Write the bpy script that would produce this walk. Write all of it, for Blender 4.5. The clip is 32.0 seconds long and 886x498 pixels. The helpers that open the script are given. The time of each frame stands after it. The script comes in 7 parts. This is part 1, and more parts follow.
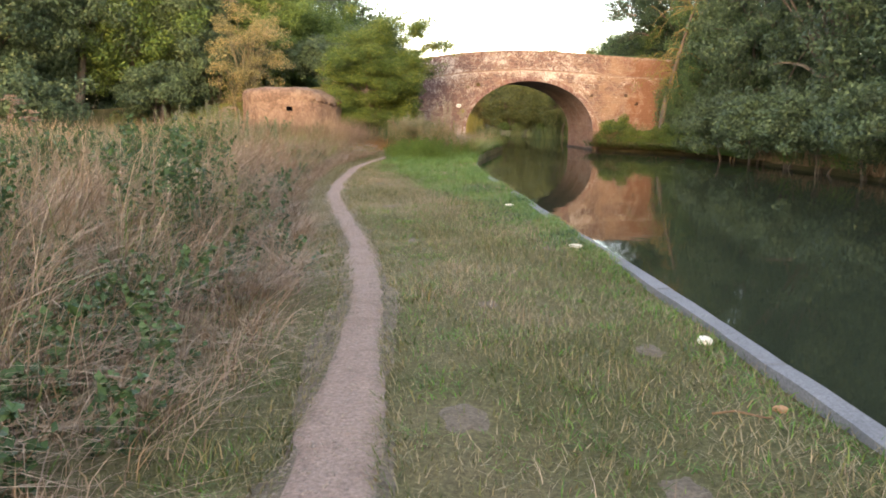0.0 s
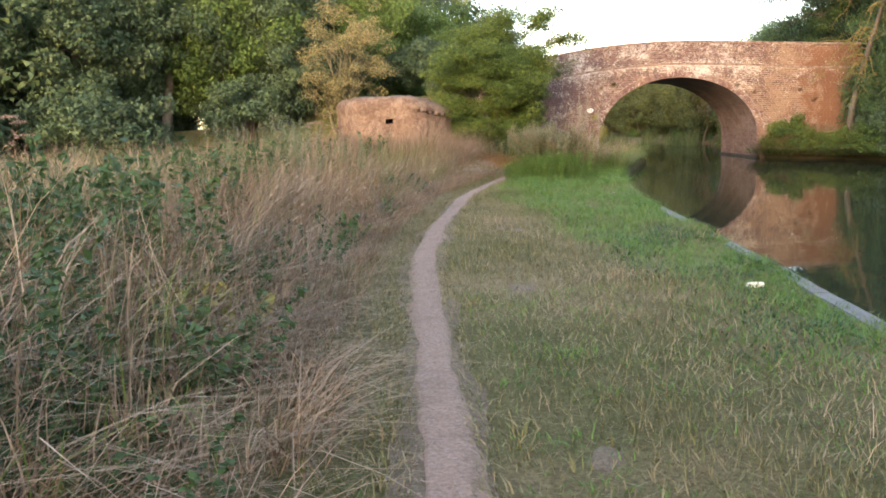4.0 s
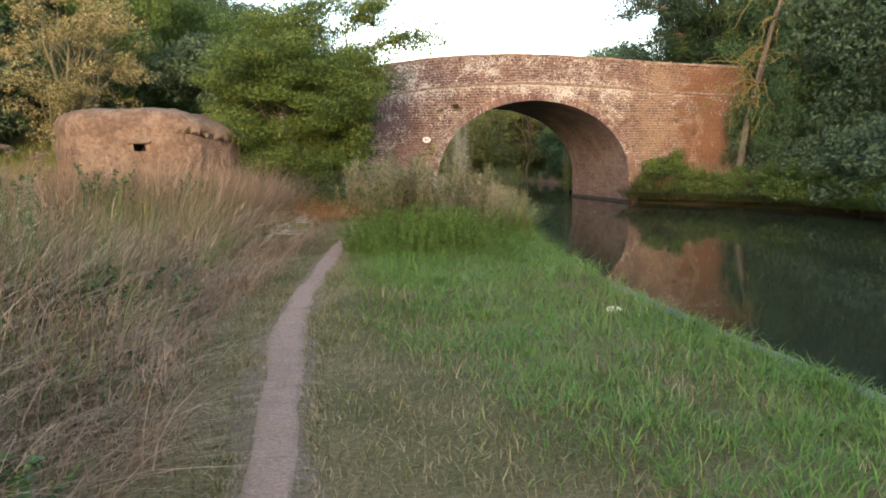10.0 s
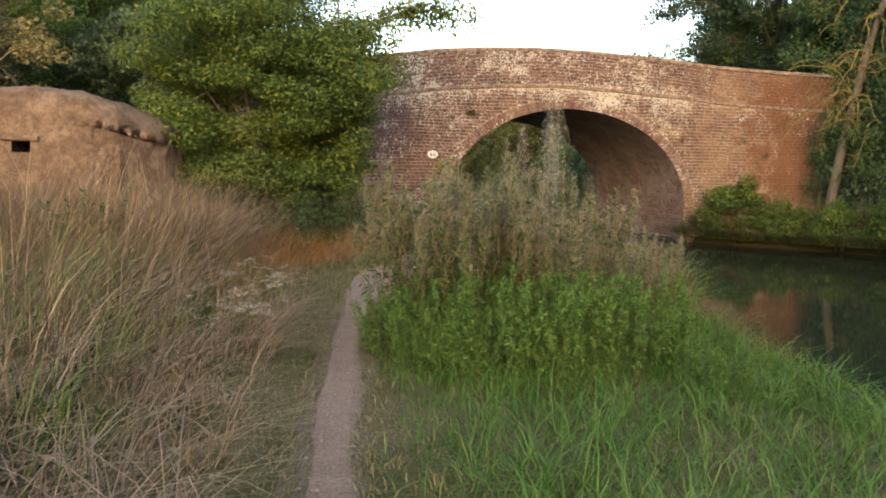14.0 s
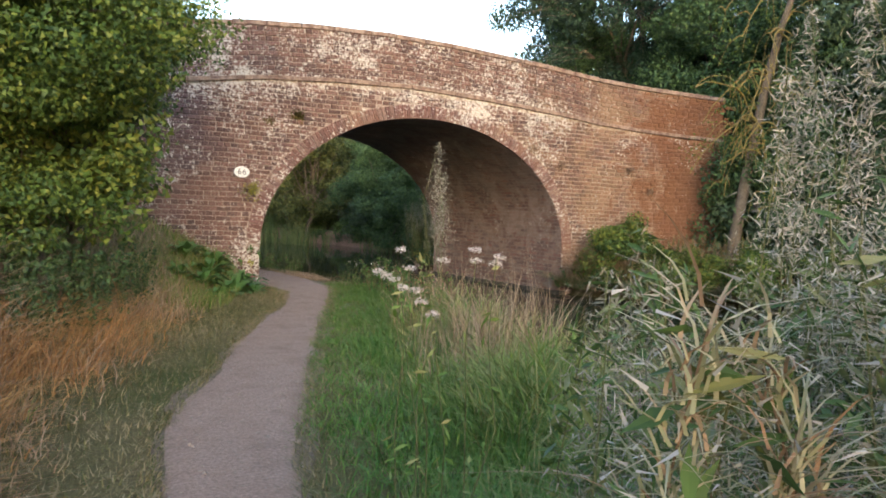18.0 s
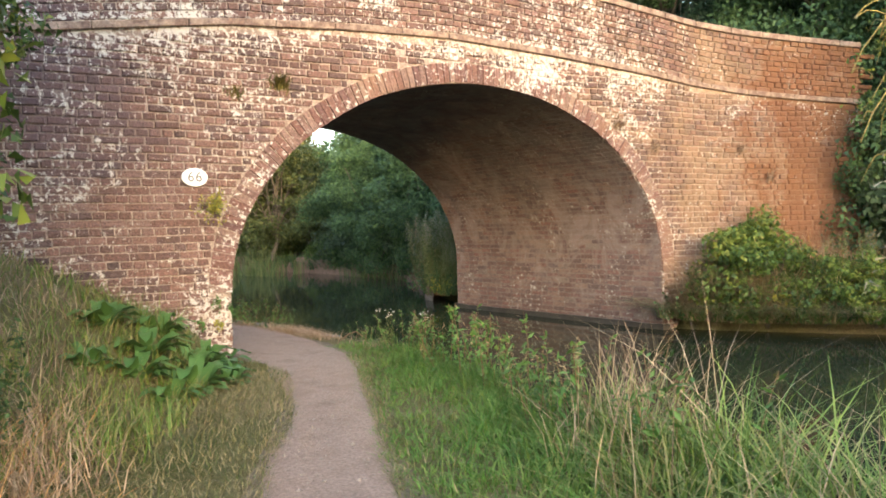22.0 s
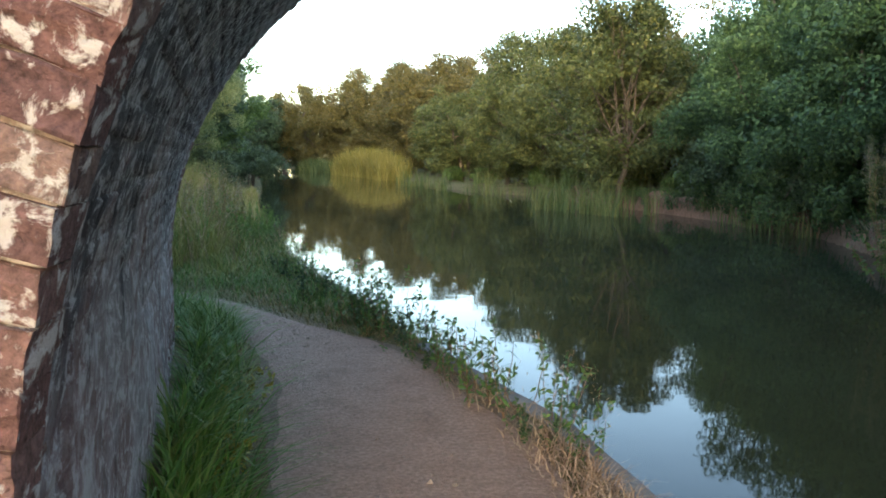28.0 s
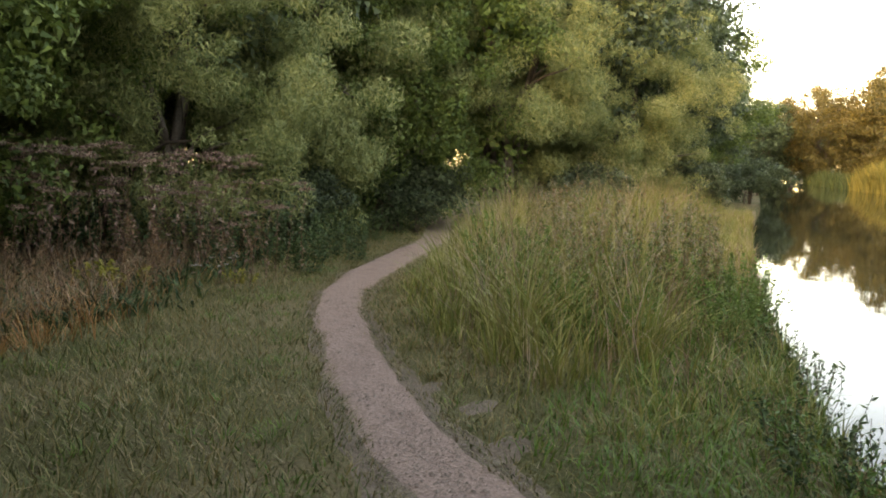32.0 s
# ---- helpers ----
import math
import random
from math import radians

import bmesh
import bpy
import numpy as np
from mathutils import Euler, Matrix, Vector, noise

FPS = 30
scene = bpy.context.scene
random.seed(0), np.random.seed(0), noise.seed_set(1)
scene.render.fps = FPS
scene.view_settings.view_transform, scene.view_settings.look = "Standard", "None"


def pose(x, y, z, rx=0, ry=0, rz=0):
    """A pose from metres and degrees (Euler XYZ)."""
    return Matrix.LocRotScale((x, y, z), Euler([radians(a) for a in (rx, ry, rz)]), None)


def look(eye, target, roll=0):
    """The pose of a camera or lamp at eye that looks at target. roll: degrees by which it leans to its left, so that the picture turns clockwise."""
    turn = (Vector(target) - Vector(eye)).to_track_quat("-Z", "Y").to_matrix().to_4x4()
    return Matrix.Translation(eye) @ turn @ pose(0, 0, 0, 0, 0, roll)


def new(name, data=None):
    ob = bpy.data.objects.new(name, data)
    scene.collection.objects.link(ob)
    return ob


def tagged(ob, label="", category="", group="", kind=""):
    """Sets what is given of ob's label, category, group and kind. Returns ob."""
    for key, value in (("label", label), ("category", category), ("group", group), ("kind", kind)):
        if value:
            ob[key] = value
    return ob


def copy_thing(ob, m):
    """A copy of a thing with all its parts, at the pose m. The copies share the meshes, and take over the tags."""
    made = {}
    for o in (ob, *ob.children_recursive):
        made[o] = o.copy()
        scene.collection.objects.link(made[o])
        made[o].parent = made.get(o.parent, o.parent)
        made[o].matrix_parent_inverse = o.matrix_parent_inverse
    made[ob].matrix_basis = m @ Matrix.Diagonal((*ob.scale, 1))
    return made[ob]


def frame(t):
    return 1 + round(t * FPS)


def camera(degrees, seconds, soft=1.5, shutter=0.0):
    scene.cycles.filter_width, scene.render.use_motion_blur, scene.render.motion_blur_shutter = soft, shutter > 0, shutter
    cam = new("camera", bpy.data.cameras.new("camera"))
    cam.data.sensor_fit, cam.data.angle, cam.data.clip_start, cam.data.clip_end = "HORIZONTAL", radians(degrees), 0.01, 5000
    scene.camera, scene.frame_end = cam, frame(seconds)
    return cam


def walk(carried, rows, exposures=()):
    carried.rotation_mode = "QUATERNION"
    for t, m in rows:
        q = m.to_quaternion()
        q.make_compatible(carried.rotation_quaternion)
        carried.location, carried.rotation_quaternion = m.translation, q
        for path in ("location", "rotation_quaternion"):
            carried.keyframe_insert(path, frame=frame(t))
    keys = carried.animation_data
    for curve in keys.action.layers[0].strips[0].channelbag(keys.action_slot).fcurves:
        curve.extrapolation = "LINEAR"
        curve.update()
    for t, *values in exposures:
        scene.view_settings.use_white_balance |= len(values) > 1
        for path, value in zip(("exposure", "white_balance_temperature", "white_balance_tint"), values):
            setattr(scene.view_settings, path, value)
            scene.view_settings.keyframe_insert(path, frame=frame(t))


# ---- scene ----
# seconds, stops, kelvin, tint
EXPOSURES = [(0.0, 3.28, 8300, 23), (3.0, 3.35, 7500, 21), (6.0, 2.92, 7900, 20), (7.0, 2.88, 7800, 19), (9.0, 3.28, 7500, 18), (10.0, 2.88, 7500, 17), (11.0, 2.52, 7500, 16), (12.0, 2.42, 7700, 16), (13.0, 2.48, 8700, 16), (16.0, 2.95, 6900, 13), (17.0, 2.6, 6900, 13), (18.0, 2.85, 6900, 13), (19.0, 3.56, 7100, 13), (20.0, 2.62, 6800, 14), (21.0, 2.75, 7300, 12),
             (22.0, 3.6, 7300, 11), (24.0, 4.06, 6150, 6), (27.0, 4.22, 6350, 8), (28.0, 3.22, 6800, 10), (29.0, 3.36, 7500, 14), (30.0, 3.27, 8000, 22), (31.0, 3.24, 9500, 25), (32.0, 3.75, 11000, 27)]
cam = camera(58.6, 32.0, soft=1.8)
# seconds, eye x y z, turns about x y z
PATH_ROWS = [
    (0.0, 0.000, 0.001, 1.366, 80.49, -0.21, -0.12),
    (0.5, -0.108, 0.694, 1.368, 81.16, -0.04, 0.42),
    (1.0, -0.168, 1.380, 1.352, 81.02, 0.54, 1.98),
    (1.5, -0.233, 2.087, 1.315, 79.66, 1.64, 2.40),
    (2.0, -0.255, 2.807, 1.313, 79.47, 2.16, 2.12),
    (2.5, -0.299, 3.532, 1.339, 80.66, 3.05, 6.32),
    (3.0, -0.314, 4.241, 1.349, 82.17, 2.72, 6.86),
    (3.5, -0.372, 4.968, 1.330, 81.10, 1.96, 8.21),
    (5.5, -0.862, 7.732, 1.305, 83.26, 2.64, 5.61),
    (6.0, -0.963, 8.440, 1.322, 82.20, 1.99, 3.10),
    (6.5, -1.103, 9.186, 1.311, 82.52, 0.77, 3.96),
    (7.0, -1.194, 9.911, 1.316, 82.84, 0.71, 3.93),
    (7.5, -1.321, 10.646, 1.305, 82.06, 2.04, 4.07),
    (8.0, -1.410, 11.381, 1.286, 81.09, 3.72, 3.51),
    (8.5, -1.539, 12.140, 1.267, 81.62, 3.11, 3.47),
    (9.0, -1.622, 12.897, 1.293, 82.79, 2.30, 1.51),
    (9.5, -1.722, 13.622, 1.326, 83.08, 0.36, -3.97),
    (10.0, -1.809, 14.289, 1.378, 83.31, 0.90, -7.31),
    (10.5, -1.922, 15.002, 1.386, 84.42, 0.68, -7.70),
    (11.0, -2.001, 15.700, 1.382, 86.32, 1.82, -7.93),
    (11.5, -2.085, 16.431, 1.348, 86.29, 1.73, -8.15),
    (12.0, -2.129, 17.136, 1.335, 86.19, 1.70, -8.50),
    (12.5, -2.160, 17.886, 1.310, 86.73, 0.31, -8.35),
    (13.0, -2.166, 18.612, 1.310, 86.31, 0.42, -8.59),
    (13.5, -2.200, 19.337, 1.293, 85.35, -0.54, -8.99),
    (15.5, -2.360, 22.304, 1.342, 84.57, 0.76, -15.91),
    (16.0, -2.337, 23.015, 1.335, 85.99, 0.78, -17.77),
    (16.5, -2.290, 23.742, 1.321, 88.78, 0.67, -18.63),
    (17.0, -2.280, 24.430, 1.311, 88.53, -0.04, -20.88),
    (17.5, -2.287, 25.144, 1.315, 88.29, -0.95, -23.08),
    (18.0, -2.263, 25.813, 1.332, 87.51, -2.33, -27.73),
    (18.5, -2.140, 26.476, 1.294, 85.38, -1.02, -27.38),
    (19.0, -1.967, 27.165, 1.320, 85.75, -0.16, -27.76),
    (19.5, -1.789, 27.808, 1.354, 89.29, 0.21, -28.34),
    (20.0, -1.693, 28.447, 1.366, 93.50, 0.76, -29.18),
    (20.5, -1.591, 29.100, 1.333, 93.38, 0.92, -29.44),
    (21.0, -1.495, 29.709, 1.319, 92.13, 1.75, -30.17),
    (21.5, -1.328, 30.288, 1.319, 90.80, 2.00, -30.52),
    (22.0, -1.117, 30.848, 1.320, 88.56, 1.44, -31.05),
    (22.5, -0.816, 31.408, 1.321, 88.01, 0.59, -31.68),
    (23.0, -0.576, 32.003, 1.317, 87.15, 0.48, -31.95),
    (23.5, -0.321, 32.564, 1.331, 84.87, 1.04, -32.43),
    (24.0, -0.135, 33.173, 1.336, 85.62, 1.03, -32.23),
    (24.5, 0.071, 33.740, 1.347, 85.85, 1.40, -32.90),
    (26.5, 1.003, 35.930, 1.304, 81.87, 0.28, -21.73),
    (27.0, 1.320, 36.562, 1.286, 81.06, -0.65, -17.95),
    (27.5, 1.515, 37.235, 1.305, 81.10, 0.01, -9.05),
    (28.0, 1.632, 37.94, 1.308, 83.38, -0.22, -5.60),
    (28.5, 1.645, 38.545, 1.299, 83.03, -0.14, -0.17),
    (29.0, 1.638, 39.150, 1.308, 84.38, -0.62, 4.85),
    (29.5, 1.611, 39.760, 1.303, 84.11, -0.58, 8.50),
    (30.0, 1.580, 40.362, 1.316, 83.59, 0.08, 10.09),
    (30.5, 1.492, 40.942, 1.332, 83.20, 0.32, 15.35),
    (31.0, 1.441, 41.550, 1.339, 83.41, -0.71, 19.12),
    (31.5, 1.260, 42.094, 1.346, 82.83, -0.36, 26.98),
    (32.0, 1.072, 42.626, 1.374, 83.92, -0.54, 29.27),
]
walk(cam, [(t, pose(x, y, z, rx, ry, rz)) for t, x, y, z, rx, ry, rz in PATH_ROWS], exposures=EXPOSURES)

# ---- light ----
SUN_WAY = Vector((0.2, 0.98, 0.0))
SUN_EL = radians(11)
world = bpy.data.worlds.new("sky")
scene.world = world
world.use_nodes = True
wn = world.node_tree.nodes
wl = world.node_tree.links
sky = wn.new("ShaderNodeTexSky")
sky.sky_type = "NISHITA"
sky.sun_disc = False
sky.sun_elevation = SUN_EL
sky.sun_rotation = math.atan2(-SUN_WAY.x, -SUN_WAY.y)
sky.air_density, sky.dust_density, sky.ozone_density = 1.0, 1.2, 1.5
wn["Background"].inputs["Strength"].default_value = 0.15
wl.new(sky.outputs["Color"], wn["Background"].inputs["Color"])
sun = new("sun", bpy.data.lights.new("sun", "SUN"))
sun.data.energy, sun.data.angle, sun.data.color = 0.05, radians(14), (1.0, 0.68, 0.42)
sun.matrix_basis = look((0, 0, 0), (SUN_WAY.x, SUN_WAY.y, -math.tan(SUN_EL)))

rng = np.random.default_rng(7)

# ---- materials ----


def nodes(name):
    mat = bpy.data.materials.new(name)
    mat.use_nodes = True
    nt = mat.node_tree
    return mat, nt.nodes, nt.links, nt.nodes["Principled BSDF"]


def ramp(ns, stops):
    r = ns.new("ShaderNodeValToRGB")
    el = r.color_ramp.elements
    while len(el) < len(stops):
        el.new(0.5)
    for e, (p, c) in zip(el, stops):
        e.position, e.color = p, (*c, 1)
    return r


def noise_at(ns, ls, scale, detail=4, rough=0.6, source=None, dist=0.0):
    n = ns.new("ShaderNodeTexNoise")
    n.inputs["Scale"].default_value, n.inputs["Detail"].default_value = scale, detail
    n.inputs["Roughness"].default_value, n.inputs["Distortion"].default_value = rough, dist
    if source is None:
        g = ns.new("ShaderNodeNewGeometry")
        source = g.outputs["Position"]
    ls.new(source, n.inputs["Vector"])
    return n


def mixer(ns, ls, fac, a, b, mode="MIX"):
    m = ns.new("ShaderNodeMix")
    m.data_type, m.blend_type = "RGBA", mode
    for sock, val in ((m.inputs[0], fac), (m.inputs[6], a), (m.inputs[7], b)):
        if isinstance(val, (int, float)):
            sock.default_value = val
        elif isinstance(val, tuple):
            sock.default_value = (*val, 1)
        else:
            ls.new(val, sock)
    return m.outputs[2]


def bump(ns, ls, bsdf, height, strength=0.5, dist=0.01):
    b = ns.new("ShaderNodeBump")
    b.inputs["Strength"].default_value, b.inputs["Distance"].default_value = strength, dist
    ls.new(height, b.inputs["Height"])
    ls.new(b.outputs["Normal"], bsdf.inputs["Normal"])


def leafy(name, cols, translucent=0.3, rough=0.55, patch=0.6, spec=0.25):
    """Leaves and blades: a colour for each one, with broad drifts from plant to plant."""
    mat, ns, ls, b = nodes(name)
    g = ns.new("ShaderNodeNewGeometry")
    n = noise_at(ns, ls, patch, 3, 0.6)
    add = ns.new("ShaderNodeMath")
    add.operation = "MULTIPLY_ADD"
    ls.new(n.outputs["Fac"], add.inputs[0])
    add.inputs[1].default_value = 1.3
    add.inputs[2].default_value = -0.65
    tot = ns.new("ShaderNodeMath")
    ls.new(add.outputs[0], tot.inputs[0])
    ls.new(g.outputs["Random Per Island"], tot.inputs[1])
    k = len(cols)
    r = ramp(ns, [((i + 0.5) / k, c) for i, c in enumerate(cols)])
    ls.new(tot.outputs[0], r.inputs["Fac"])
    ls.new(r.outputs["Color"], b.inputs["Base Color"])
    b.inputs["Roughness"].default_value = rough
    b.inputs["Specular IOR Level"].default_value = spec
    t = ns.new("ShaderNodeBsdfTranslucent")
    ls.new(r.outputs["Color"], t.inputs["Color"])
    ms = ns.new("ShaderNodeMixShader")
    ms.inputs[0].default_value = 0.6 * translucent
    ls.new(b.outputs[0], ms.inputs[1])
    ls.new(t.outputs[0], ms.inputs[2])
    ls.new(ms.outputs[0], ns["Material Output"].inputs["Surface"])
    return mat


def mottled(name, cols, scale, fine, rough=0.85, relief=0.4, dist=0.01, metal=0.0):
    """Stone, earth, bark: two scales of colour and a fine relief."""
    mat, ns, ls, b = nodes(name)
    n1 = noise_at(ns, ls, scale, 5, 0.65)
    n2 = noise_at(ns, ls, fine, 6, 0.7)
    k = len(cols)
    r = ramp(ns, [(0.25 + 0.5 * i / max(k - 1, 1), c) for i, c in enumerate(cols)])
    ls.new(n1.outputs["Fac"], r.inputs["Fac"])
    r2 = ramp(ns, [(0.3, (0.55, 0.55, 0.55)), (0.7, (1.25, 1.25, 1.25))])
    ls.new(n2.outputs["Fac"], r2.inputs["Fac"])
    ls.new(mixer(ns, ls, 1.0, r.outputs["Color"], r2.outputs["Color"], "MULTIPLY"), b.inputs["Base Color"])
    b.inputs["Roughness"].default_value = rough
    b.inputs["Metallic"].default_value = metal
    b.inputs["Specular IOR Level"].default_value = 0.25
    bump(ns, ls, b, n2.outputs["Fac"], relief, dist)
    return mat


def math_node(ns, ls, op, a, b=None, c=None):
    m = ns.new("ShaderNodeMath")
    m.operation = op
    for sock, val in zip(m.inputs, (a, b, c)):
        if val is None:
            continue
        if isinstance(val, (int, float)):
            sock.default_value = val
        else:
            ls.new(val, sock)
    return m.outputs[0]


def span(ns, ls, val, a, b, lo, hi):
    """val from a to b brought to lo to hi, clamped."""
    m = ns.new("ShaderNodeMapRange")
    for k, v in enumerate((a, b, lo, hi)):
        m.inputs[k + 1].default_value = v
    ls.new(val, m.inputs[0])
    return m.outputs[0]


def weathering(ns, ls, col, lime, face=True):
    """Old brick face: ochre lichen, rusty stain, purple grime, white lime bloom. Gives the colour and the bloom's speckle."""
    geo = ns.new("ShaderNodeNewGeometry")
    sep = ns.new("ShaderNodeSeparateXYZ")
    ls.new(geo.outputs["Position"], sep.inputs[0])
    x, z = sep.outputs[0], sep.outputs[2]
    o = noise_at(ns, ls, 0.9, 4, 0.65, dist=0.5)
    east = span(ns, ls, x, 4.0, 8.5, -0.10, 0.20)
    om = ramp(ns, [(0.50, (0, 0, 0)), (0.76, (0.4, 0.4, 0.4))])
    ls.new(math_node(ns, ls, "ADD", o.outputs["Fac"], east), om.inputs["Fac"])
    if face:
        col = mixer(ns, ls, om.outputs["Color"], col, (0.33, 0.215, 0.125))
    ru = noise_at(ns, ls, 1.7, 5, 0.7, dist=0.8)
    rust = span(ns, ls, x, 7.8, 9.8, -0.2, 0.2)
    rm = ramp(ns, [(0.50, (0, 0, 0)), (0.64, (0.75, 0.75, 0.75))])
    ls.new(math_node(ns, ls, "ADD", ru.outputs["Fac"], rust), rm.inputs["Fac"])
    if face:
        col = mixer(ns, ls, rm.outputs["Color"], col, (0.15, 0.06, 0.028))
    pu = noise_at(ns, ls, 0.85, 3, 0.6, dist=0.4)
    west = math_node(ns, ls, "ADD", span(ns, ls, x, -0.5, 2.4, 0.12, -0.2), span(ns, ls, z, 1.2, 2.6, -0.06, 0.06))
    pm = ramp(ns, [(0.50, (0, 0, 0)), (0.66, (0.6, 0.6, 0.6))])
    ls.new(math_node(ns, ls, "ADD", pu.outputs["Fac"], west), pm.inputs["Fac"])
    col = mixer(ns, ls, pm.outputs["Color"], col, (0.088, 0.058, 0.066))
    # where the bloom gathers: the pier's foot, round the arch, under the string course
    foot = math_node(ns, ls, "MULTIPLY", span(ns, ls, z, 0.15, 1.35, 0.034, 0.0), span(ns, ls, x, 1.6, 3.0, 1.0, 0.25))
    ax = math_node(ns, ls, "POWER", math_node(ns, ls, "ABSOLUTE", math_node(ns, ls, "MULTIPLY_ADD", x, 1 / 3.1, -4.29 / 3.1)), 2.0)
    az = math_node(ns, ls, "POWER", math_node(ns, ls, "MAXIMUM", math_node(ns, ls, "MULTIPLY_ADD", z, 1 / 2.4, -0.68 / 2.4), 0.0), 2.0)
    rad = math_node(ns, ls, "SQRT", math_node(ns, ls, "ADD", ax, az))
    ring = span(ns, ls, rad, 1.05, 1.22, 0.028, 0.0)
    dx = math_node(ns, ls, "POWER", math_node(ns, ls, "ABSOLUTE", math_node(ns, ls, "SUBTRACT", x, 4.0)), 2.0)
    under = math_node(ns, ls, "SUBTRACT", math_node(ns, ls, "MULTIPLY_ADD", dx, -0.0165, 3.63), z)
    band = math_node(ns, ls, "MULTIPLY", span(ns, ls, under, 0.05, 0.55, 0.10, 0.0), span(ns, ls, under, -0.1, 0.0, 0.3, 1.0))
    zone = math_node(ns, ls, "ADD", math_node(ns, ls, "ADD", foot, ring), band)
    zone = math_node(ns, ls, "ADD", zone, span(ns, ls, x, 6.6, 9.4, 0.0, -0.10))
    big = noise_at(ns, ls, 1.15, 4, 0.65, dist=0.7)
    mid = noise_at(ns, ls, 7.0, 4, 0.65, dist=0.6)
    small = noise_at(ns, ls, 21, 5, 0.66, dist=0.45)
    tot = math_node(ns, ls, "MULTIPLY_ADD", big.outputs["Fac"], 0.42, zone if face else 0.0)
    tot = math_node(ns, ls, "MULTIPLY_ADD", mid.outputs["Fac"], 0.36, tot)
    tot = math_node(ns, ls, "MULTIPLY_ADD", small.outputs["Fac"], 0.92, tot)
    tot = math_node(ns, ls, "MULTIPLY", tot, 0.5)
    e = 0.508 - 0.06 * lime
    lm = ramp(ns, [(e, (0, 0, 0)), (e + 0.016, (0.4, 0.4, 0.4)), (e + 0.034, (0.92, 0.92, 0.92))])
    ls.new(tot, lm.inputs["Fac"])
    return mixer(ns, ls, lm.outputs["Color"], col, (0.50, 0.46, 0.415)), small.outputs["Fac"]


def brickwork(name, per_object, cols, lime=0.5, soot=0.0, jointed=False):
    """Old brick: a colour for each brick, weathered in drifts, pitted faces. jointed: the mortar between them. soot:
    dark patches, denser towards the crown.
    """
    mat, ns, ls, b = nodes(name)
    k = len(cols)
    r = ramp(ns, [((i + 0.5) / k, c) for i, c in enumerate(cols)])
    if jointed:
        ls.new(noise_at(ns, ls, 7, 4, 0.65).outputs["Fac"], r.inputs["Fac"])
    elif per_object:
        ls.new(ns.new("ShaderNodeObjectInfo").outputs["Random"], r.inputs["Fac"])
    else:
        ls.new(ns.new("ShaderNodeNewGeometry").outputs["Random Per Island"], r.inputs["Fac"])
    fine = noise_at(ns, ls, 55, 5, 0.7)
    fr = ramp(ns, [(0.3, (0.42, 0.42, 0.42)), (0.72, (1.42, 1.36, 1.3))])
    ls.new(fine.outputs["Fac"], fr.inputs["Fac"])
    col = mixer(ns, ls, 1.0, r.outputs["Color"], fr.outputs["Color"], "MULTIPLY")
    col, small = weathering(ns, ls, col, lime, not soot)
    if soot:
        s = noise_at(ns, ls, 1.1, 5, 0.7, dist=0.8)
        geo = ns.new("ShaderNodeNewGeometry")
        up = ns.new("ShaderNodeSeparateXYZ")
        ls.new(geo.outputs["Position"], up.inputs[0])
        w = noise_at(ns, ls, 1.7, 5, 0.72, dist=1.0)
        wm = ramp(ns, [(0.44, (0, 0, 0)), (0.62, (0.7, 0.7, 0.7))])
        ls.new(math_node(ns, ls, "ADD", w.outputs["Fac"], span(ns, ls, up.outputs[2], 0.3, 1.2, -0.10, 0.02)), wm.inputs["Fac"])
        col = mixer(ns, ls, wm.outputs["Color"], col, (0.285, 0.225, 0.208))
        # besides the soot patches, a darkening by height is put into the colour
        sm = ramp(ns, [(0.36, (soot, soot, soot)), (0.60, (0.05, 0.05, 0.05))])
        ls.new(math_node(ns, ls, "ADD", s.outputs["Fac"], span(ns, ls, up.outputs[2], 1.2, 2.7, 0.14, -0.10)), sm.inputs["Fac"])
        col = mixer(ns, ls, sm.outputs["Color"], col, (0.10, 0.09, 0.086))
    ls.new(col, b.inputs["Base Color"])
    b.inputs["Roughness"].default_value = 0.9
    b.inputs["Specular IOR Level"].default_value = 0.15
    bump(ns, ls, b, math_node(ns, ls, "ADD", fine.outputs["Fac"], small), 0.9, 0.010)
    return mat


BRICKS = [(0.101, 0.064, 0.060), (0.136, 0.079, 0.068), (0.172, 0.101, 0.085), (0.198, 0.120, 0.102), (0.154, 0.087, 0.075), (0.088, 0.061, 0.060), (0.185, 0.116, 0.101)]
M_brick = brickwork("brick_single", True, BRICKS, 0.86)
M_bricks = brickwork("brick_joined", False, BRICKS, 0.86)
M_arch_brick = brickwork("arch_brick", True, [(0.156, 0.083, 0.073), (0.189, 0.110, 0.096), (0.123, 0.069, 0.066), (0.207, 0.138, 0.119)], 0.74)
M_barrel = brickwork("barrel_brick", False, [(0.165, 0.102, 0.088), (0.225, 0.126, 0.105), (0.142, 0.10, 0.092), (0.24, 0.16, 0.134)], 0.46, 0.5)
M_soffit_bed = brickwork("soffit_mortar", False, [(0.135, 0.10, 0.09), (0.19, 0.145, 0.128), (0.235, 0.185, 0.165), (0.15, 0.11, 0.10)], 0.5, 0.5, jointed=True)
M_mortar = brickwork("lime_mortar", False, [(0.18, 0.135, 0.115), (0.27, 0.21, 0.18), (0.37, 0.305, 0.265), (0.22, 0.165, 0.14)], 0.9, jointed=True)
M_coping = mottled("coping_stone", [(0.20, 0.122, 0.09), (0.31, 0.225, 0.175), (0.15, 0.095, 0.075), (0.27, 0.17, 0.125)], 7, 45)
M_concrete = mottled("concrete_edging", [(0.128, 0.125, 0.123), (0.196, 0.191, 0.187)], 2.0, 60, 0.85, 0.4, 0.006)
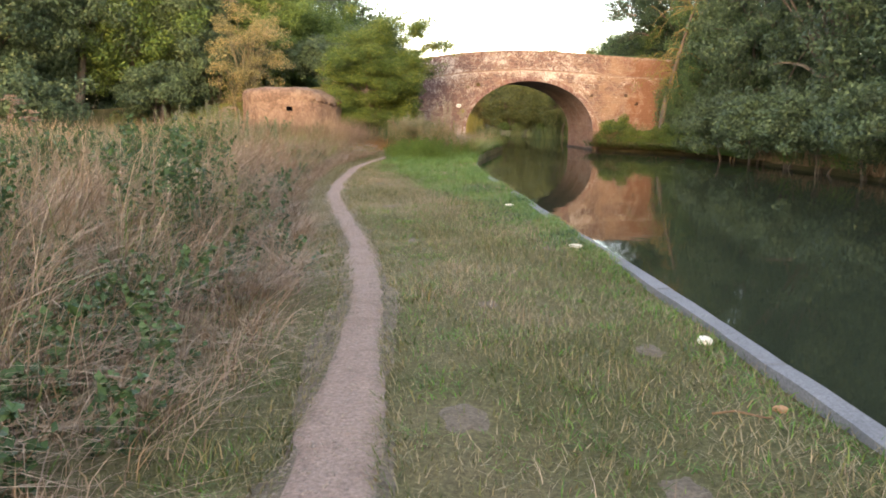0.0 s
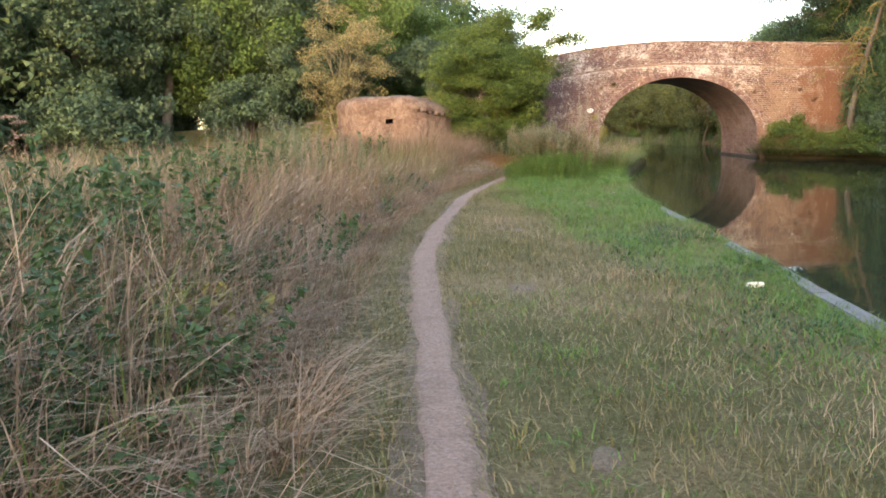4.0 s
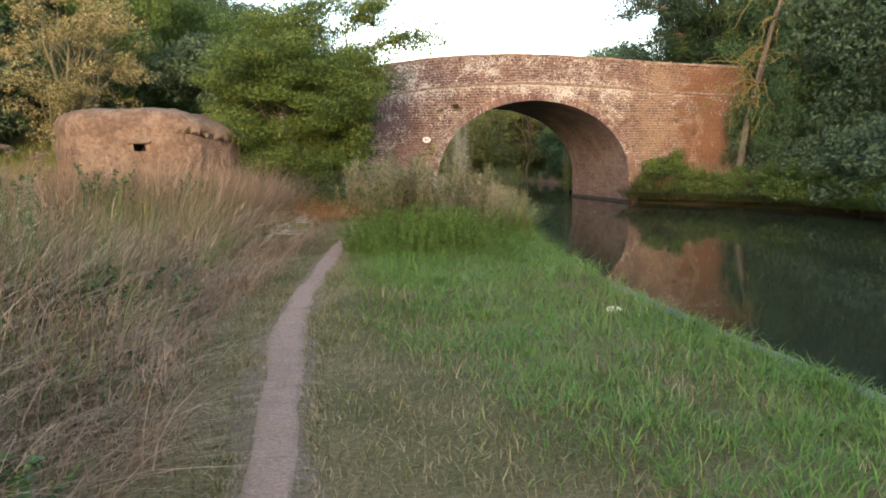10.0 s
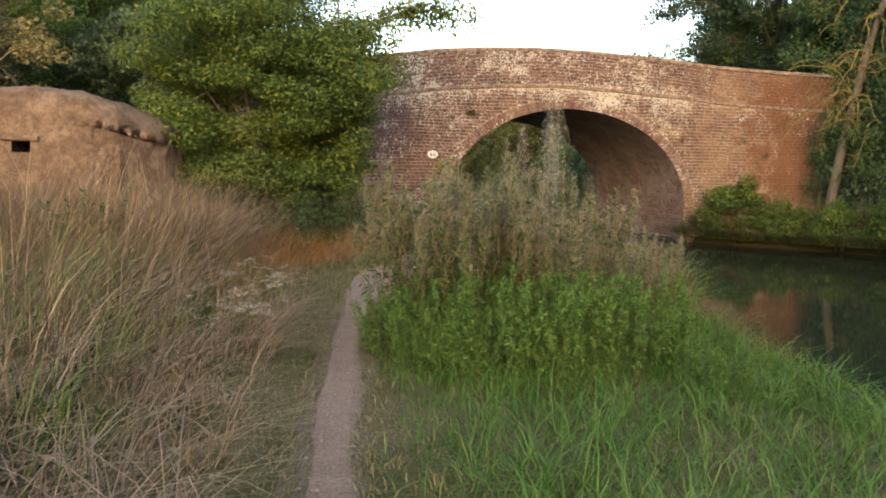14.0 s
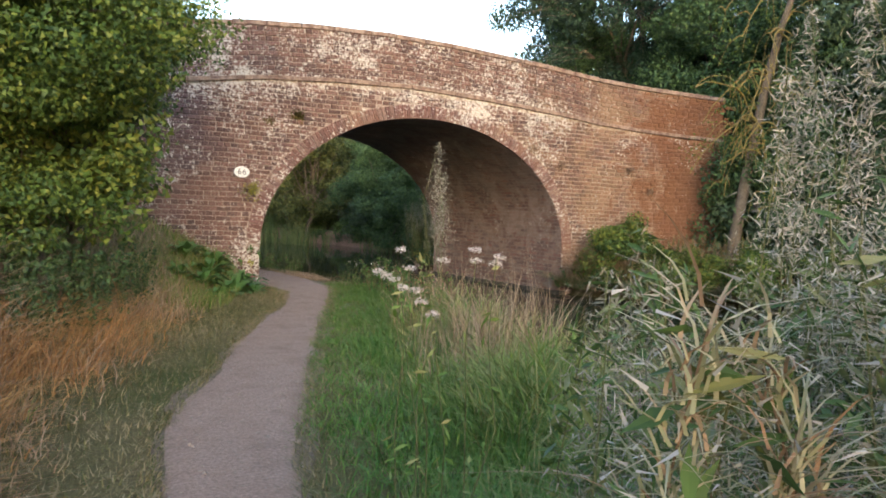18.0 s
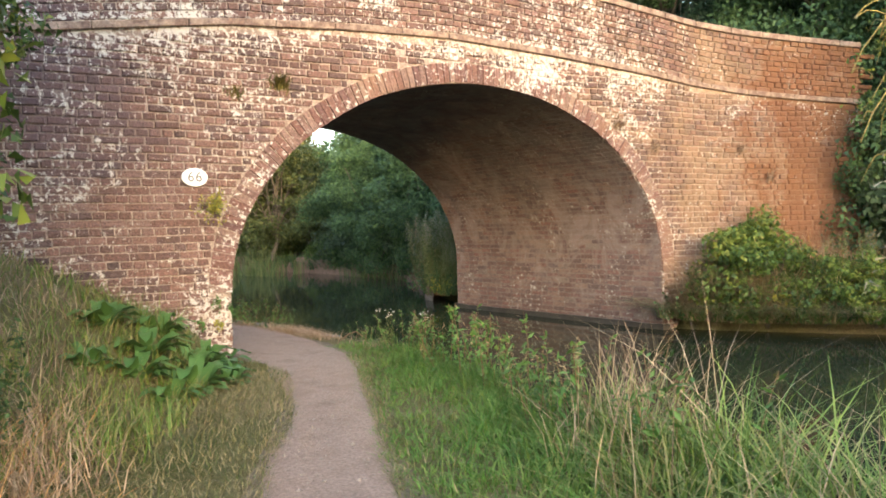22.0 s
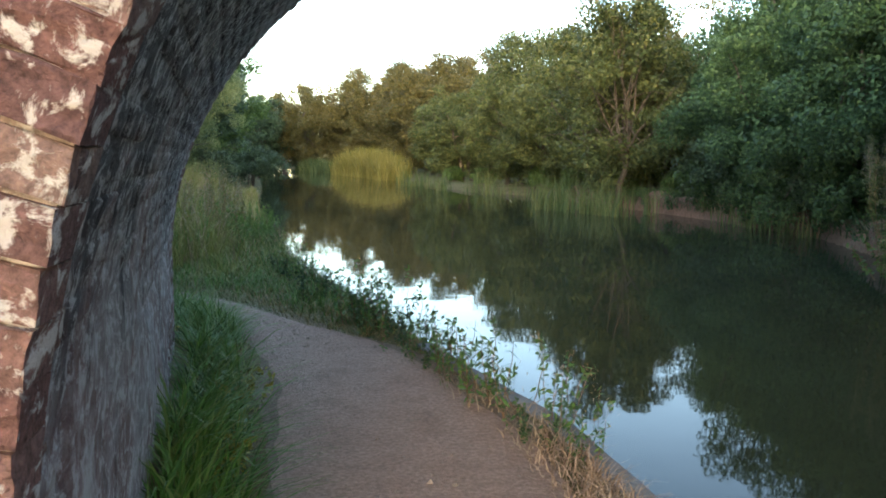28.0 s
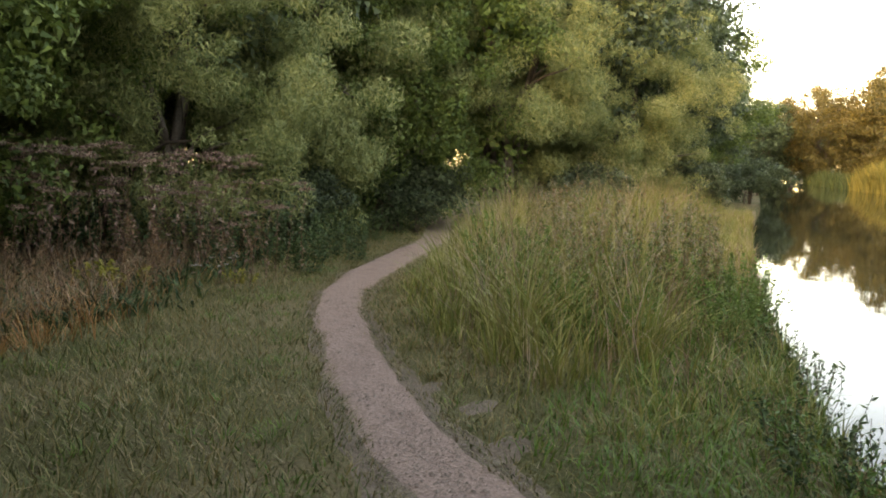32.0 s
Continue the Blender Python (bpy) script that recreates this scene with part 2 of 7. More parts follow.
M_pill = mottled("weathered_render", [(0.167, 0.106, 0.071), (0.235, 0.158, 0.111), (0.145, 0.087, 0.058), (0.212, 0.148, 0.108)], 2.6, 12, 0.9, 0.9, 0.06)


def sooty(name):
    """Old limewash gone grey, with black runs of soot and damp and pale worn flecks; toned darker with height, away
    from the exit.
    """
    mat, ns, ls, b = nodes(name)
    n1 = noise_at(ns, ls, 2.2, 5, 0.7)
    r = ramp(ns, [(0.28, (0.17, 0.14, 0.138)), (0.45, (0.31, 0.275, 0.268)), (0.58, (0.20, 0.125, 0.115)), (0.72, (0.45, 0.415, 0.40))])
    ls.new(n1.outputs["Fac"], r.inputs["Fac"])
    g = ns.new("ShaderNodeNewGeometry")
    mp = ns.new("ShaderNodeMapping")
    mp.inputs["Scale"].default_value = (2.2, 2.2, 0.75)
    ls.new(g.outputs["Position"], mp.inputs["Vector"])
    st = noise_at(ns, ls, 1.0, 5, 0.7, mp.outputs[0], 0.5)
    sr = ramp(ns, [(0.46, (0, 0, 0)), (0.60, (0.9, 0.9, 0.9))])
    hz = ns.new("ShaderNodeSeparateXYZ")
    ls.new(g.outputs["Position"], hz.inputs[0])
    # darkening put into the colour by place: more with height, less towards the exit
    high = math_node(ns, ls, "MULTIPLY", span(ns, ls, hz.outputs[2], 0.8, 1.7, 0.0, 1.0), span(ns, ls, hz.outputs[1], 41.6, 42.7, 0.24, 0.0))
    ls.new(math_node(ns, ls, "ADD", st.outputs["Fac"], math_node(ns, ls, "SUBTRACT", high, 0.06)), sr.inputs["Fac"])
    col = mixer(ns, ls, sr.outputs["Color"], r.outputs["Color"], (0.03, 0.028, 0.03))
    mf = ns.new("ShaderNodeMapping")
    mf.inputs["Scale"].default_value = (1.0, 1.0, 1.35)
    ls.new(g.outputs["Position"], mf.inputs["Vector"])
    f = noise_at(ns, ls, 15, 7, 0.76, mf.outputs[0], 0.55)
    fr = ramp(ns, [(0.50, (0, 0, 0)), (0.57, (0.85, 0.85, 0.85))])
    ls.new(f.outputs["Fac"], fr.inputs["Fac"])
    col = mixer(ns, ls, fr.outputs["Color"], col, (0.40, 0.375, 0.365))
    f2 = ramp(ns, [(0.3, (0.6, 0.6, 0.6)), (0.7, (1.2, 1.2, 1.2))])
    ls.new(f.outputs["Fac"], f2.inputs["Fac"])
    ls.new(mixer(ns, ls, 1.0, col, f2.outputs["Color"], "MULTIPLY"), b.inputs["Base Color"])
    b.inputs["Roughness"].default_value = 0.85
    b.inputs["Specular IOR Level"].default_value = 0.2
    lump = noise_at(ns, ls, 11, 5, 0.7)
    hh = ns.new("ShaderNodeMath")
    hh.operation = "MULTIPLY_ADD"
    ls.new(lump.outputs["Fac"], hh.inputs[0])
    hh.inputs[1].default_value = 1.6
    ls.new(f.outputs["Fac"], hh.inputs[2])
    bump(ns, ls, b, hh.outputs[0], 0.7, 0.014)
    return mat


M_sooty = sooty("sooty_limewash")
M_hole = mottled("dark_inside", [(0.02, 0.018, 0.015), (0.03, 0.025, 0.02)], 3, 30)
M_path = mottled("trodden_gravel", [(0.24, 0.156, 0.117), (0.315, 0.218, 0.168), (0.205, 0.132, 0.098)], 2.4, 45, 0.95, 0.9, 0.02)
M_dirt = mottled("trodden_earth", [(0.12, 0.09, 0.058), (0.18, 0.135, 0.092), (0.10, 0.075, 0.045)], 5.0, 50, 0.95, 0.9, 0.02)
M_red_soil = mottled("undercut_soil", [(0.10, 0.06, 0.042), (0.19, 0.115, 0.08), (0.13, 0.08, 0.055)], 3.0, 30, 0.95, 0.9, 0.03)
M_pebble = mottled("grit", [(0.20, 0.15, 0.115), (0.32, 0.25, 0.20)], 9, 90, 0.9, 0.2)
M_white_stone = mottled("chalky_stone", [(0.62, 0.56, 0.42), (0.74, 0.68, 0.54)], 9, 60)
M_bark = mottled("bark", [(0.09, 0.07, 0.05), (0.16, 0.13, 0.10)], 3, 30, 0.9, 0.8, 0.03)
M_dead_wood = mottled("lichened_twig", [(0.085, 0.08, 0.055), (0.15, 0.135, 0.075), (0.07, 0.065, 0.05)], 3, 30)
M_lichen = mottled("ochre_lichen_bark", [(0.10, 0.085, 0.05), (0.22, 0.165, 0.05), (0.13, 0.115, 0.08)], 5, 30)
M_white_paint = mottled("enamel_white", [(0.76, 0.75, 0.72), (0.82, 0.81, 0.78)], 6, 40, 0.4, 0.05)
M_black_paint = mottled("black_paint", [(0.05, 0.05, 0.05), (0.09, 0.09, 0.09)], 8, 40, 0.5, 0.05)


def ground_mat():
    mat, ns, ls, b = nodes("turf_and_soil")
    n1 = noise_at(ns, ls, 0.55, 4, 0.6)
    r = ramp(ns, [(0.3, (0.075, 0.085, 0.03)), (0.5, (0.13, 0.115, 0.055)), (0.68, (0.20, 0.155, 0.09))])
    ls.new(n1.outputs["Fac"], r.inputs["Fac"])
    n2 = noise_at(ns, ls, 40, 6, 0.75)
    r2 = ramp(ns, [(0.3, (0.4, 0.4, 0.4)), (0.7, (1.4, 1.4, 1.3))])
    ls.new(n2.outputs["Fac"], r2.inputs["Fac"])
    ls.new(mixer(ns, ls, 1.0, r.outputs["Color"], r2.outputs["Color"], "MULTIPLY"), b.inputs["Base Color"])
    b.inputs["Roughness"].default_value = 0.95
    b.inputs["Specular IOR Level"].default_value = 0.1
    bump(ns, ls, b, n2.outputs["Fac"], 0.9, 0.03)
    return mat


def water_mat():
    mat, ns, ls, b = nodes("canal_water")
    b.inputs["Base Color"].default_value = (0.019, 0.024, 0.014, 1)
    b.inputs["Roughness"].default_value = 0.025
    b.inputs["IOR"].default_value = 1.333
    b.inputs["Specular IOR Level"].default_value = 0.17
    b.inputs["Specular Tint"].default_value = (0.74, 0.84, 1.0, 1)
    n = noise_at(ns, ls, 1.4, 3, 0.5)
    n2 = noise_at(ns, ls, 7.0, 2, 0.5)
    h = ns.new("ShaderNodeMath")
    h.operation = "MULTIPLY_ADD"
    ls.new(n2.outputs["Fac"], h.inputs[0])
    h.inputs[1].default_value = 0.12
    ls.new(n.outputs["Fac"], h.inputs[2])
    bump(ns, ls, b, h.outputs[0], 0.10, 0.02)
    return mat


M_ground = ground_mat()
M_water = water_mat()

G_lawn = leafy("lawn_green", [(0.055, 0.070, 0.02), (0.088, 0.102, 0.03), (0.145, 0.130, 0.05), (0.24, 0.185, 0.095)], 0.25, patch=1.1)
G_thatch = leafy("lawn_dry", [(0.140, 0.112, 0.049), (0.224, 0.175, 0.091), (0.280, 0.224, 0.126)], 0.2)
G_lush = leafy("lush_grass", [(0.045, 0.11, 0.016), (0.07, 0.16, 0.024), (0.098, 0.205, 0.034), (0.155, 0.21, 0.048)], 0.35)
G_sedge = leafy("sedge", [(0.07, 0.125, 0.022), (0.11, 0.175, 0.033), (0.165, 0.215, 0.05), (0.25, 0.23, 0.085)], 0.3)
G_straw = leafy("straw", [(0.14, 0.09, 0.055), (0.31, 0.212, 0.135), (0.48, 0.355, 0.235), (0.22, 0.145, 0.09)], 0.2, patch=0.35)
G_grey_straw = leafy("weathered_straw", [(0.13, 0.077, 0.043), (0.255, 0.16, 0.094), (0.37, 0.25, 0.152)], 0.2, patch=0.4)
G_rust = leafy("rusty_straw", [(0.28, 0.12, 0.042), (0.40, 0.19, 0.068), (0.48, 0.27, 0.105)], 0.2)
G_nettle = leafy("nettle_leaf", [(0.024, 0.052, 0.018), (0.04, 0.08, 0.025), (0.06, 0.108, 0.034)], 0.3)
G_herb = leafy("herb_leaf", [(0.04, 0.09, 0.02), (0.06, 0.13, 0.028), (0.09, 0.17, 0.038)], 0.35)
G_fresh = leafy("fresh_willowherb", [(0.055, 0.115, 0.02), (0.085, 0.165, 0.03), (0.125, 0.21, 0.042)], 0.35)
G_bright = leafy("bright_herb_leaf", [(0.045, 0.10, 0.018), (0.07, 0.15, 0.026), (0.105, 0.20, 0.036), (0.15, 0.23, 0.045)], 0.4)
G_grey_herb = leafy("downy_leaf", [(0.14, 0.13, 0.09), (0.21, 0.19, 0.14), (0.29, 0.26, 0.205), (0.38, 0.34, 0.28)], 0.3)
G_mug = leafy("mugwort_leaf", [(0.04, 0.08, 0.022), (0.065, 0.115, 0.032), (0.10, 0.145, 0.045), (0.16, 0.16, 0.07)], 0.3)
G_fading = leafy("fading_willowherb", [(0.05, 0.085, 0.02), (0.085, 0.115, 0.028), (0.15, 0.13, 0.04), (0.20, 0.12, 0.055)], 0.35, patch=0.5)
G_olive = leafy("olive_leaf", [(0.046, 0.064, 0.018), (0.080, 0.100, 0.028), (0.132, 0.136, 0.040)], 0.3, patch=0.35)
G_elder = leafy("fading_leaf", [(0.13, 0.12, 0.045), (0.21, 0.17, 0.07), (0.30, 0.235, 0.11)], 0.3)
G_dead_herb = leafy("withered_leaf", [(0.14, 0.075, 0.035), (0.23, 0.125, 0.06), (0.31, 0.19, 0.10)], 0.15)
G_withered = leafy("withered_umbel", [(0.10, 0.065, 0.045), (0.19, 0.125, 0.085), (0.30, 0.20, 0.145)], 0.15)
G_dock = leafy("dock_leaf", [(0.042, 0.105, 0.028), (0.062, 0.14, 0.036), (0.09, 0.17, 0.045)], 0.35, 0.5)
G_yellow = leafy("yellowing_leaf", [(0.22, 0.21, 0.03), (0.32, 0.27, 0.05), (0.16, 0.18, 0.04)], 0.35)
G_white = leafy("white_floret", [(0.38, 0.34, 0.30), (0.50, 0.45, 0.40), (0.42, 0.34, 0.31)], 0.3)
G_purple = leafy("purple_floret", [(0.34, 0.07, 0.32), (0.46, 0.12, 0.42)], 0.3)
G_dark = leafy("dark_leaf", [(0.036, 0.060, 0.031), (0.058, 0.090, 0.042), (0.082, 0.122, 0.054)], 0.3, patch=0.3)
G_bank = leafy("bank_tree_leaf", [(0.032, 0.066, 0.027), (0.056, 0.105, 0.038), (0.092, 0.15, 0.05)], 0.35, patch=0.3)
G_mid = leafy("summer_leaf", [(0.045, 0.085, 0.02), (0.075, 0.125, 0.028), (0.115, 0.165, 0.036)], 0.35, patch=0.3)
G_thorn = leafy("thorn_leaf", [(0.03, 0.06, 0.014), (0.055, 0.10, 0.019), (0.09, 0.135, 0.024), (0.145, 0.165, 0.03)], 0.35, patch=0.7)
G_gold = leafy("turning_leaf", [(0.060, 0.058, 0.016), (0.094, 0.082, 0.022), (0.135, 0.105, 0.028)], 0.3, patch=0.35)
G_verge = leafy("worn_verge", [(0.06, 0.085, 0.02), (0.10, 0.115, 0.03), (0.18, 0.15, 0.05), (0.26, 0.19, 0.085)], 0.25, patch=0.8)
G_meadow = leafy("meadow_grass", [(0.115, 0.145, 0.028), (0.185, 0.205, 0.046), (0.285, 0.255, 0.085)], 0.35)
G_willow = leafy("willow_leaf", [(0.13, 0.17, 0.062), (0.195, 0.232, 0.086), (0.275, 0.295, 0.11)], 0.4, patch=0.5)
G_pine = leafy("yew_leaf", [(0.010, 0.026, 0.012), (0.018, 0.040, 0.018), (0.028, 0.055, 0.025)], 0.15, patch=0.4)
G_reed = leafy("reed_leaf", [(0.15, 0.14, 0.03), (0.22, 0.19, 0.045), (0.28, 0.23, 0.06)], 0.3)
G_reed_green = leafy("bulrush_leaf", [(0.05, 0.08, 0.025), (0.08, 0.115, 0.035), (0.125, 0.14, 0.05)], 0.3)
G_podleaf = leafy("willowherb_leaf", [(0.035, 0.07, 0.018), (0.055, 0.10, 0.024), (0.08, 0.125, 0.03), (0.125, 0.12, 0.035)], 0.35, patch=0.5)
G_pod = leafy("split_pod", [(0.16, 0.155, 0.075), (0.27, 0.25, 0.14), (0.36, 0.31, 0.20), (0.24, 0.14, 0.08)], 0.3)
G_fluff = leafy("seed_fluff", [(0.25, 0.235, 0.21), (0.34, 0.32, 0.30), (0.42, 0.40, 0.38)], 0.4)
M_stem = mottled("herb_stem", [(0.085, 0.10, 0.035), (0.13, 0.12, 0.05)], 6, 40)
M_dry_stem = mottled("dry_stem", [(0.13, 0.075, 0.04), (0.21, 0.13, 0.07)], 6, 40)

# ---- mesh makers ----


def mesh_of(name, verts, faces, mat, smooth=False):
    me = bpy.data.meshes.new(name)
    verts = np.asarray(verts, dtype=np.float32)
    if isinstance(faces, np.ndarray):
        n, k = faces.shape
        me.vertices.add(len(verts))
        me.vertices.foreach_set("co", verts.ravel())
        me.loops.add(n * k)
        me.loops.foreach_set("vertex_index", faces.astype(np.int32).ravel())
        me.polygons.add(n)
        me.polygons.foreach_set("loop_start", np.arange(0, n * k, k, dtype=np.int32))
        me.polygons.foreach_set("loop_total", np.full(n, k, dtype=np.int32))
        me.update(calc_edges=True)
    else:
        me.from_pydata([tuple(v) for v in verts], [], faces)
    me.polygons.foreach_set("use_smooth", np.full(len(me.polygons), smooth, dtype=bool))
    me.materials.append(mat)
    return me


def part(name, me, parent, label="", at=None):
    ob = new(name, me)
    ob.parent = parent
    if at is not None:
        ob.matrix_basis = at
    if label:
        ob["label"] = label
    return ob


def thing(name, label, category, at, group="", kind=""):
    ob = new(name)
    ob.matrix_basis = at
    return tagged(ob, label, category, group, kind)


def bm_mesh(name, bm, mat, smooth=False):
    me = bpy.data.meshes.new(name)
    bm.normal_update()
    bm.to_mesh(me)
    bm.free()
    if smooth:
        me.polygons.foreach_set("use_smooth", np.ones(len(me.polygons), dtype=bool))
    me.materials.append(mat)
    return me


def tubes(lines, sides=6):
    """Verts and quads of tapered tubes; each line is a list of (x, y, z, radius)."""
    V, F = [], []
    for line in lines:
        p = np.asarray(line, float)
        c, r = p[:, :3], p[:, 3]
        d = np.gradient(c, axis=0)
        d /= np.linalg.norm(d, axis=1)[:, None] + 1e-9
        ref = np.where(np.abs(d[:, 2:3]) < 0.9, np.array([[0, 0, 1.0]]), np.array([[1.0, 0, 0]]))
        a = np.cross(d, ref)
        a /= np.linalg.norm(a, axis=1)[:, None] + 1e-9
        b = np.cross(d, a)
        base = sum(len(v) for v in V)
        ang = np.arange(sides) * 2 * math.pi / sides
        ring = c[:, None] + r[:, None, None] * (np.cos(ang)[None, :, None] * a[:, None] + np.sin(ang)[None, :, None] * b[:, None])
        V.append(ring.reshape(-1, 3))
        n = len(line)
        i = np.arange(n - 1)[:, None] * sides + np.arange(sides)[None]
        j = np.arange(n - 1)[:, None] * sides + (np.arange(sides)[None] + 1) % sides
        F.append((np.stack([i, j, j + sides, i + sides], -1).reshape(-1, 4)) + base)
    return np.concatenate(V), np.concatenate(F)


def blades(pos, height, width, lean, az, segs=2, g=rng, twist=1.0):
    """Verts and triangles of grass blades: pos (n, 3); lean: sideways reach at the tip as a share of the height."""
    n = len(pos)
    d = np.stack([np.cos(az), np.sin(az), np.zeros(n)], 1)
    sa = az + math.pi / 2 + twist * g.uniform(-0.9, 0.9, n)
    s = np.stack([np.cos(sa), np.sin(sa), np.zeros(n)], 1)
    V = np.zeros((n, 2 * segs + 1, 3))
    for k in range(segs + 1):
        t = k / segs
        up = height * (t - 0.35 * np.clip(lean, 0, 1.6) * t * t)
        c = pos + d * (lean * height * t ** 1.8)[:, None]
        c[:, 2] += up
        w = 0.5 * width * (1 - t) ** 0.6
        if k < segs:
            V[:, 2 * k] = c - s * w[:, None]
            V[:, 2 * k + 1] = c + s * w[:, None]
        else:
            V[:, 2 * segs] = c
    tri = []
    for k in range(segs - 1):
        a = 2 * k
        tri += [(a, a + 1, a + 3), (a, a + 3, a + 2)]
    a = 2 * (segs - 1)
    tri.append((a, a + 1, a + 2))
    F = (np.arange(n)[:, None, None] * (2 * segs + 1) + np.array(tri)[None]).reshape(-1, 3)
    return V.reshape(-1, 3), F


def unit(v):
    return v / (np.linalg.norm(v, axis=-1, keepdims=True) + 1e-9)


def leaves_far(pos, out, length, width, g, droop=0.0):
    """Plain three-cornered leaves for crowns."""
    n = len(pos)
    nrm = unit(out * 0.8 + g.normal(0, 0.5, (n, 3)) + np.array([0, 0, 0.35]))
    t = unit(np.cross(nrm, g.normal(0, 1, (n, 3))) + np.array([0, 0, -droop]))
    s = unit(np.cross(nrm, t))
    L = (length * g.uniform(0.7, 1.3, n))[:, None]
    W = (width * g.uniform(0.7, 1.3, n))[:, None]
    V = np.stack([pos - t * L * 0.4 - s * W * 0.5, pos - t * L * 0.4 + s * W * 0.5, pos + t * L * 0.6], 1).reshape(-1, 3)
    return V, np.arange(3 * n).reshape(-1, 3)


def leaves(pos, out, length, width, g, droop=0.0, fold=0.12):
    """Pointed leaves as two folded halves each (four triangles)."""
    n = len(pos)
    nrm = unit(out * 0.7 + g.normal(0, 0.55, (n, 3)) + np.array([0, 0, 0.35]))
    t = unit(np.cross(nrm, g.normal(0, 1, (n, 3))) + np.array([0, 0, -droop]))
    s = unit(np.cross(nrm, t))
    L = (length * g.uniform(0.7, 1.3, n))[:, None]
    W = (width * g.uniform(0.7, 1.3, n))[:, None]
    a = pos - t * L * 0.5
    b = pos + t * L * 0.5
    V = np.stack([a, pos - s * W * 0.5 + nrm * W * fold, b, pos + s * W * 0.5 + nrm * W * fold], 1).reshape(-1, 3)
    F = (np.arange(n)[:, None, None] * 4 + np.array([(0, 1, 2), (0, 2, 3)])[None]).reshape(-1, 3)
    return V, F


# ---- plan ----
KY = [-60, 3.3, 6.5, 10, 13, 17, 20, 22.4, 25, 28, 31, 34, 36, 37.5, 38.5, 39.5, 40.4, 41.6, 42.7, 44.1, 45.7, 47, 48.5, 50, 51.5, 55.5, 65, 75, 118, 160, 260]
KX = [2.1, 1.95, 1.81, 1.58, 1.45, 1.2, 1.02, 1.02, 1.1, 1.35, 1.75, 2.25, 2.55, 2.9, 2.95, 2.84, 2.76, 2.62, 2.24, 1.89, 1.37, 0.94, 0.59, 0.26, 0.0, -0.62, -2.0, -3.1, -9, -17, -42]
RY = [-60, 0, 20, 30, 34, 36.3, 38.4, 39, 43.9, 44.3, 45.9, 47.3, 52.3, 56.4, 62, 66, 69.3, 73.2, 80, 90, 98, 108, 120, 150, 260]
RX = [11, 10.8, 10.6, 10.5, 10.1, 9.0, 7.5, 7.3, 6.9, 7.0, 7.5, 9.0, 10.3, 10.06, 9.3, 8.5, 7.5, 5.8, 4.6, 3.6, 2.2, -0.2, -3.2, -9.8, -34]
TRACK_BEFORE = [(-0.40, -4, 0.2), (-0.44, 2.7, 0.19), (-0.47, 4, 0.185), (-0.53, 5.3, 0.16), (-0.61, 6.45, 0.15), (-1.0, 9, 0.15), (-1.45, 11.3, 0.16),
                  (-1.66, 12.5, 0.15), (-1.87, 13.7, 0.17), (-2.1, 16.2, 0.15), (-2.2, 19, 0.16), (-2.28, 20.5, 0.17), (-2.25, 22, 0.15), (-2.1, 24, 0.15),
                  (-1.91, 26.2, 0.16), (-1.76, 27.3, 0.18), (-1.65, 28.2, 0.21), (-1.49, 29.0, 0.30), (-1.2, 30.4, 0.40), (-0.82, 31.4, 0.39), (-0.4, 32.5, 0.36), (0.06, 33.7, 0.36), (0.6, 35.05, 0.33),
                  (1.03, 35.95, 0.30), (1.42, 37.0, 0.30), (1.7, 37.8, 0.34)]
TRACK_BEYOND = [(1.85, 38.7, 0.5), (1.85, 41, 0.55), (1.5, 43, 0.5), (1.0, 43.8, 0.28), (0.5, 44.6, 0.25), (0.0, 45.2, 0.27), (-0.55, 45.5, 0.24), (-0.95, 45.9, 0.22),
                  (-1.54, 46.45, 0.22), (-2.3, 47.3, 0.21), (-3.22, 48.35, 0.21), (-3.95, 49.4, 0.23), (-4.65, 51.1, 0.32), (-5.4, 53.2, 0.3), (-6.1, 55.2, 0.3), (-8.2, 59, 0.3), (-11, 65, 0.3)]
TRACK = np.array(TRACK_BEFORE + TRACK_BEYOND)
TRACK[:, 2] *= np.interp(TRACK[:, 1], [2.7, 4.5, 27, 30], [1.0, 0.86, 0.86, 1.0])


def bank_left(y):
    return np.interp(y, KY, KX)


def bank_right(y):
    return np.interp(y, RY, RX)


def off_path(x, y):
    """Distance from the path's edge (minus: on it), and whether the place lies to its left."""
    x, y = np.atleast_1d(np.asarray(x, float)), np.atleast_1d(np.asarray(y, float))
    best = np.full(x.shape, 1e9)
    left = np.zeros(x.shape, bool)
    for (ax, ay, aw), (bx, by, bw) in zip(TRACK[:-1], TRACK[1:]):
        dx, dy = bx - ax, by - ay
        t = np.clip(((x - ax) * dx + (y - ay) * dy) / (dx * dx + dy * dy), 0, 1)
        d = np.hypot(x - ax - t * dx, y - ay - t * dy) - (aw + t * (bw - aw))
        side = dx * (y - ay) - dy * (x - ax) > 0
        m = d < best
        best[m], left[m] = d[m], side[m]
    return best, left


def ease(a, b, v):
    t = np.clip((v - a) / (b - a), 0, 1)
    return t * t * (3 - 2 * t)


def wall_back(x):
    """Where the bridge's far face stands."""
    return 38.9 + 4.4 * (0.89 + 0.036 * (np.clip(x, -8, 14) - 0.5))


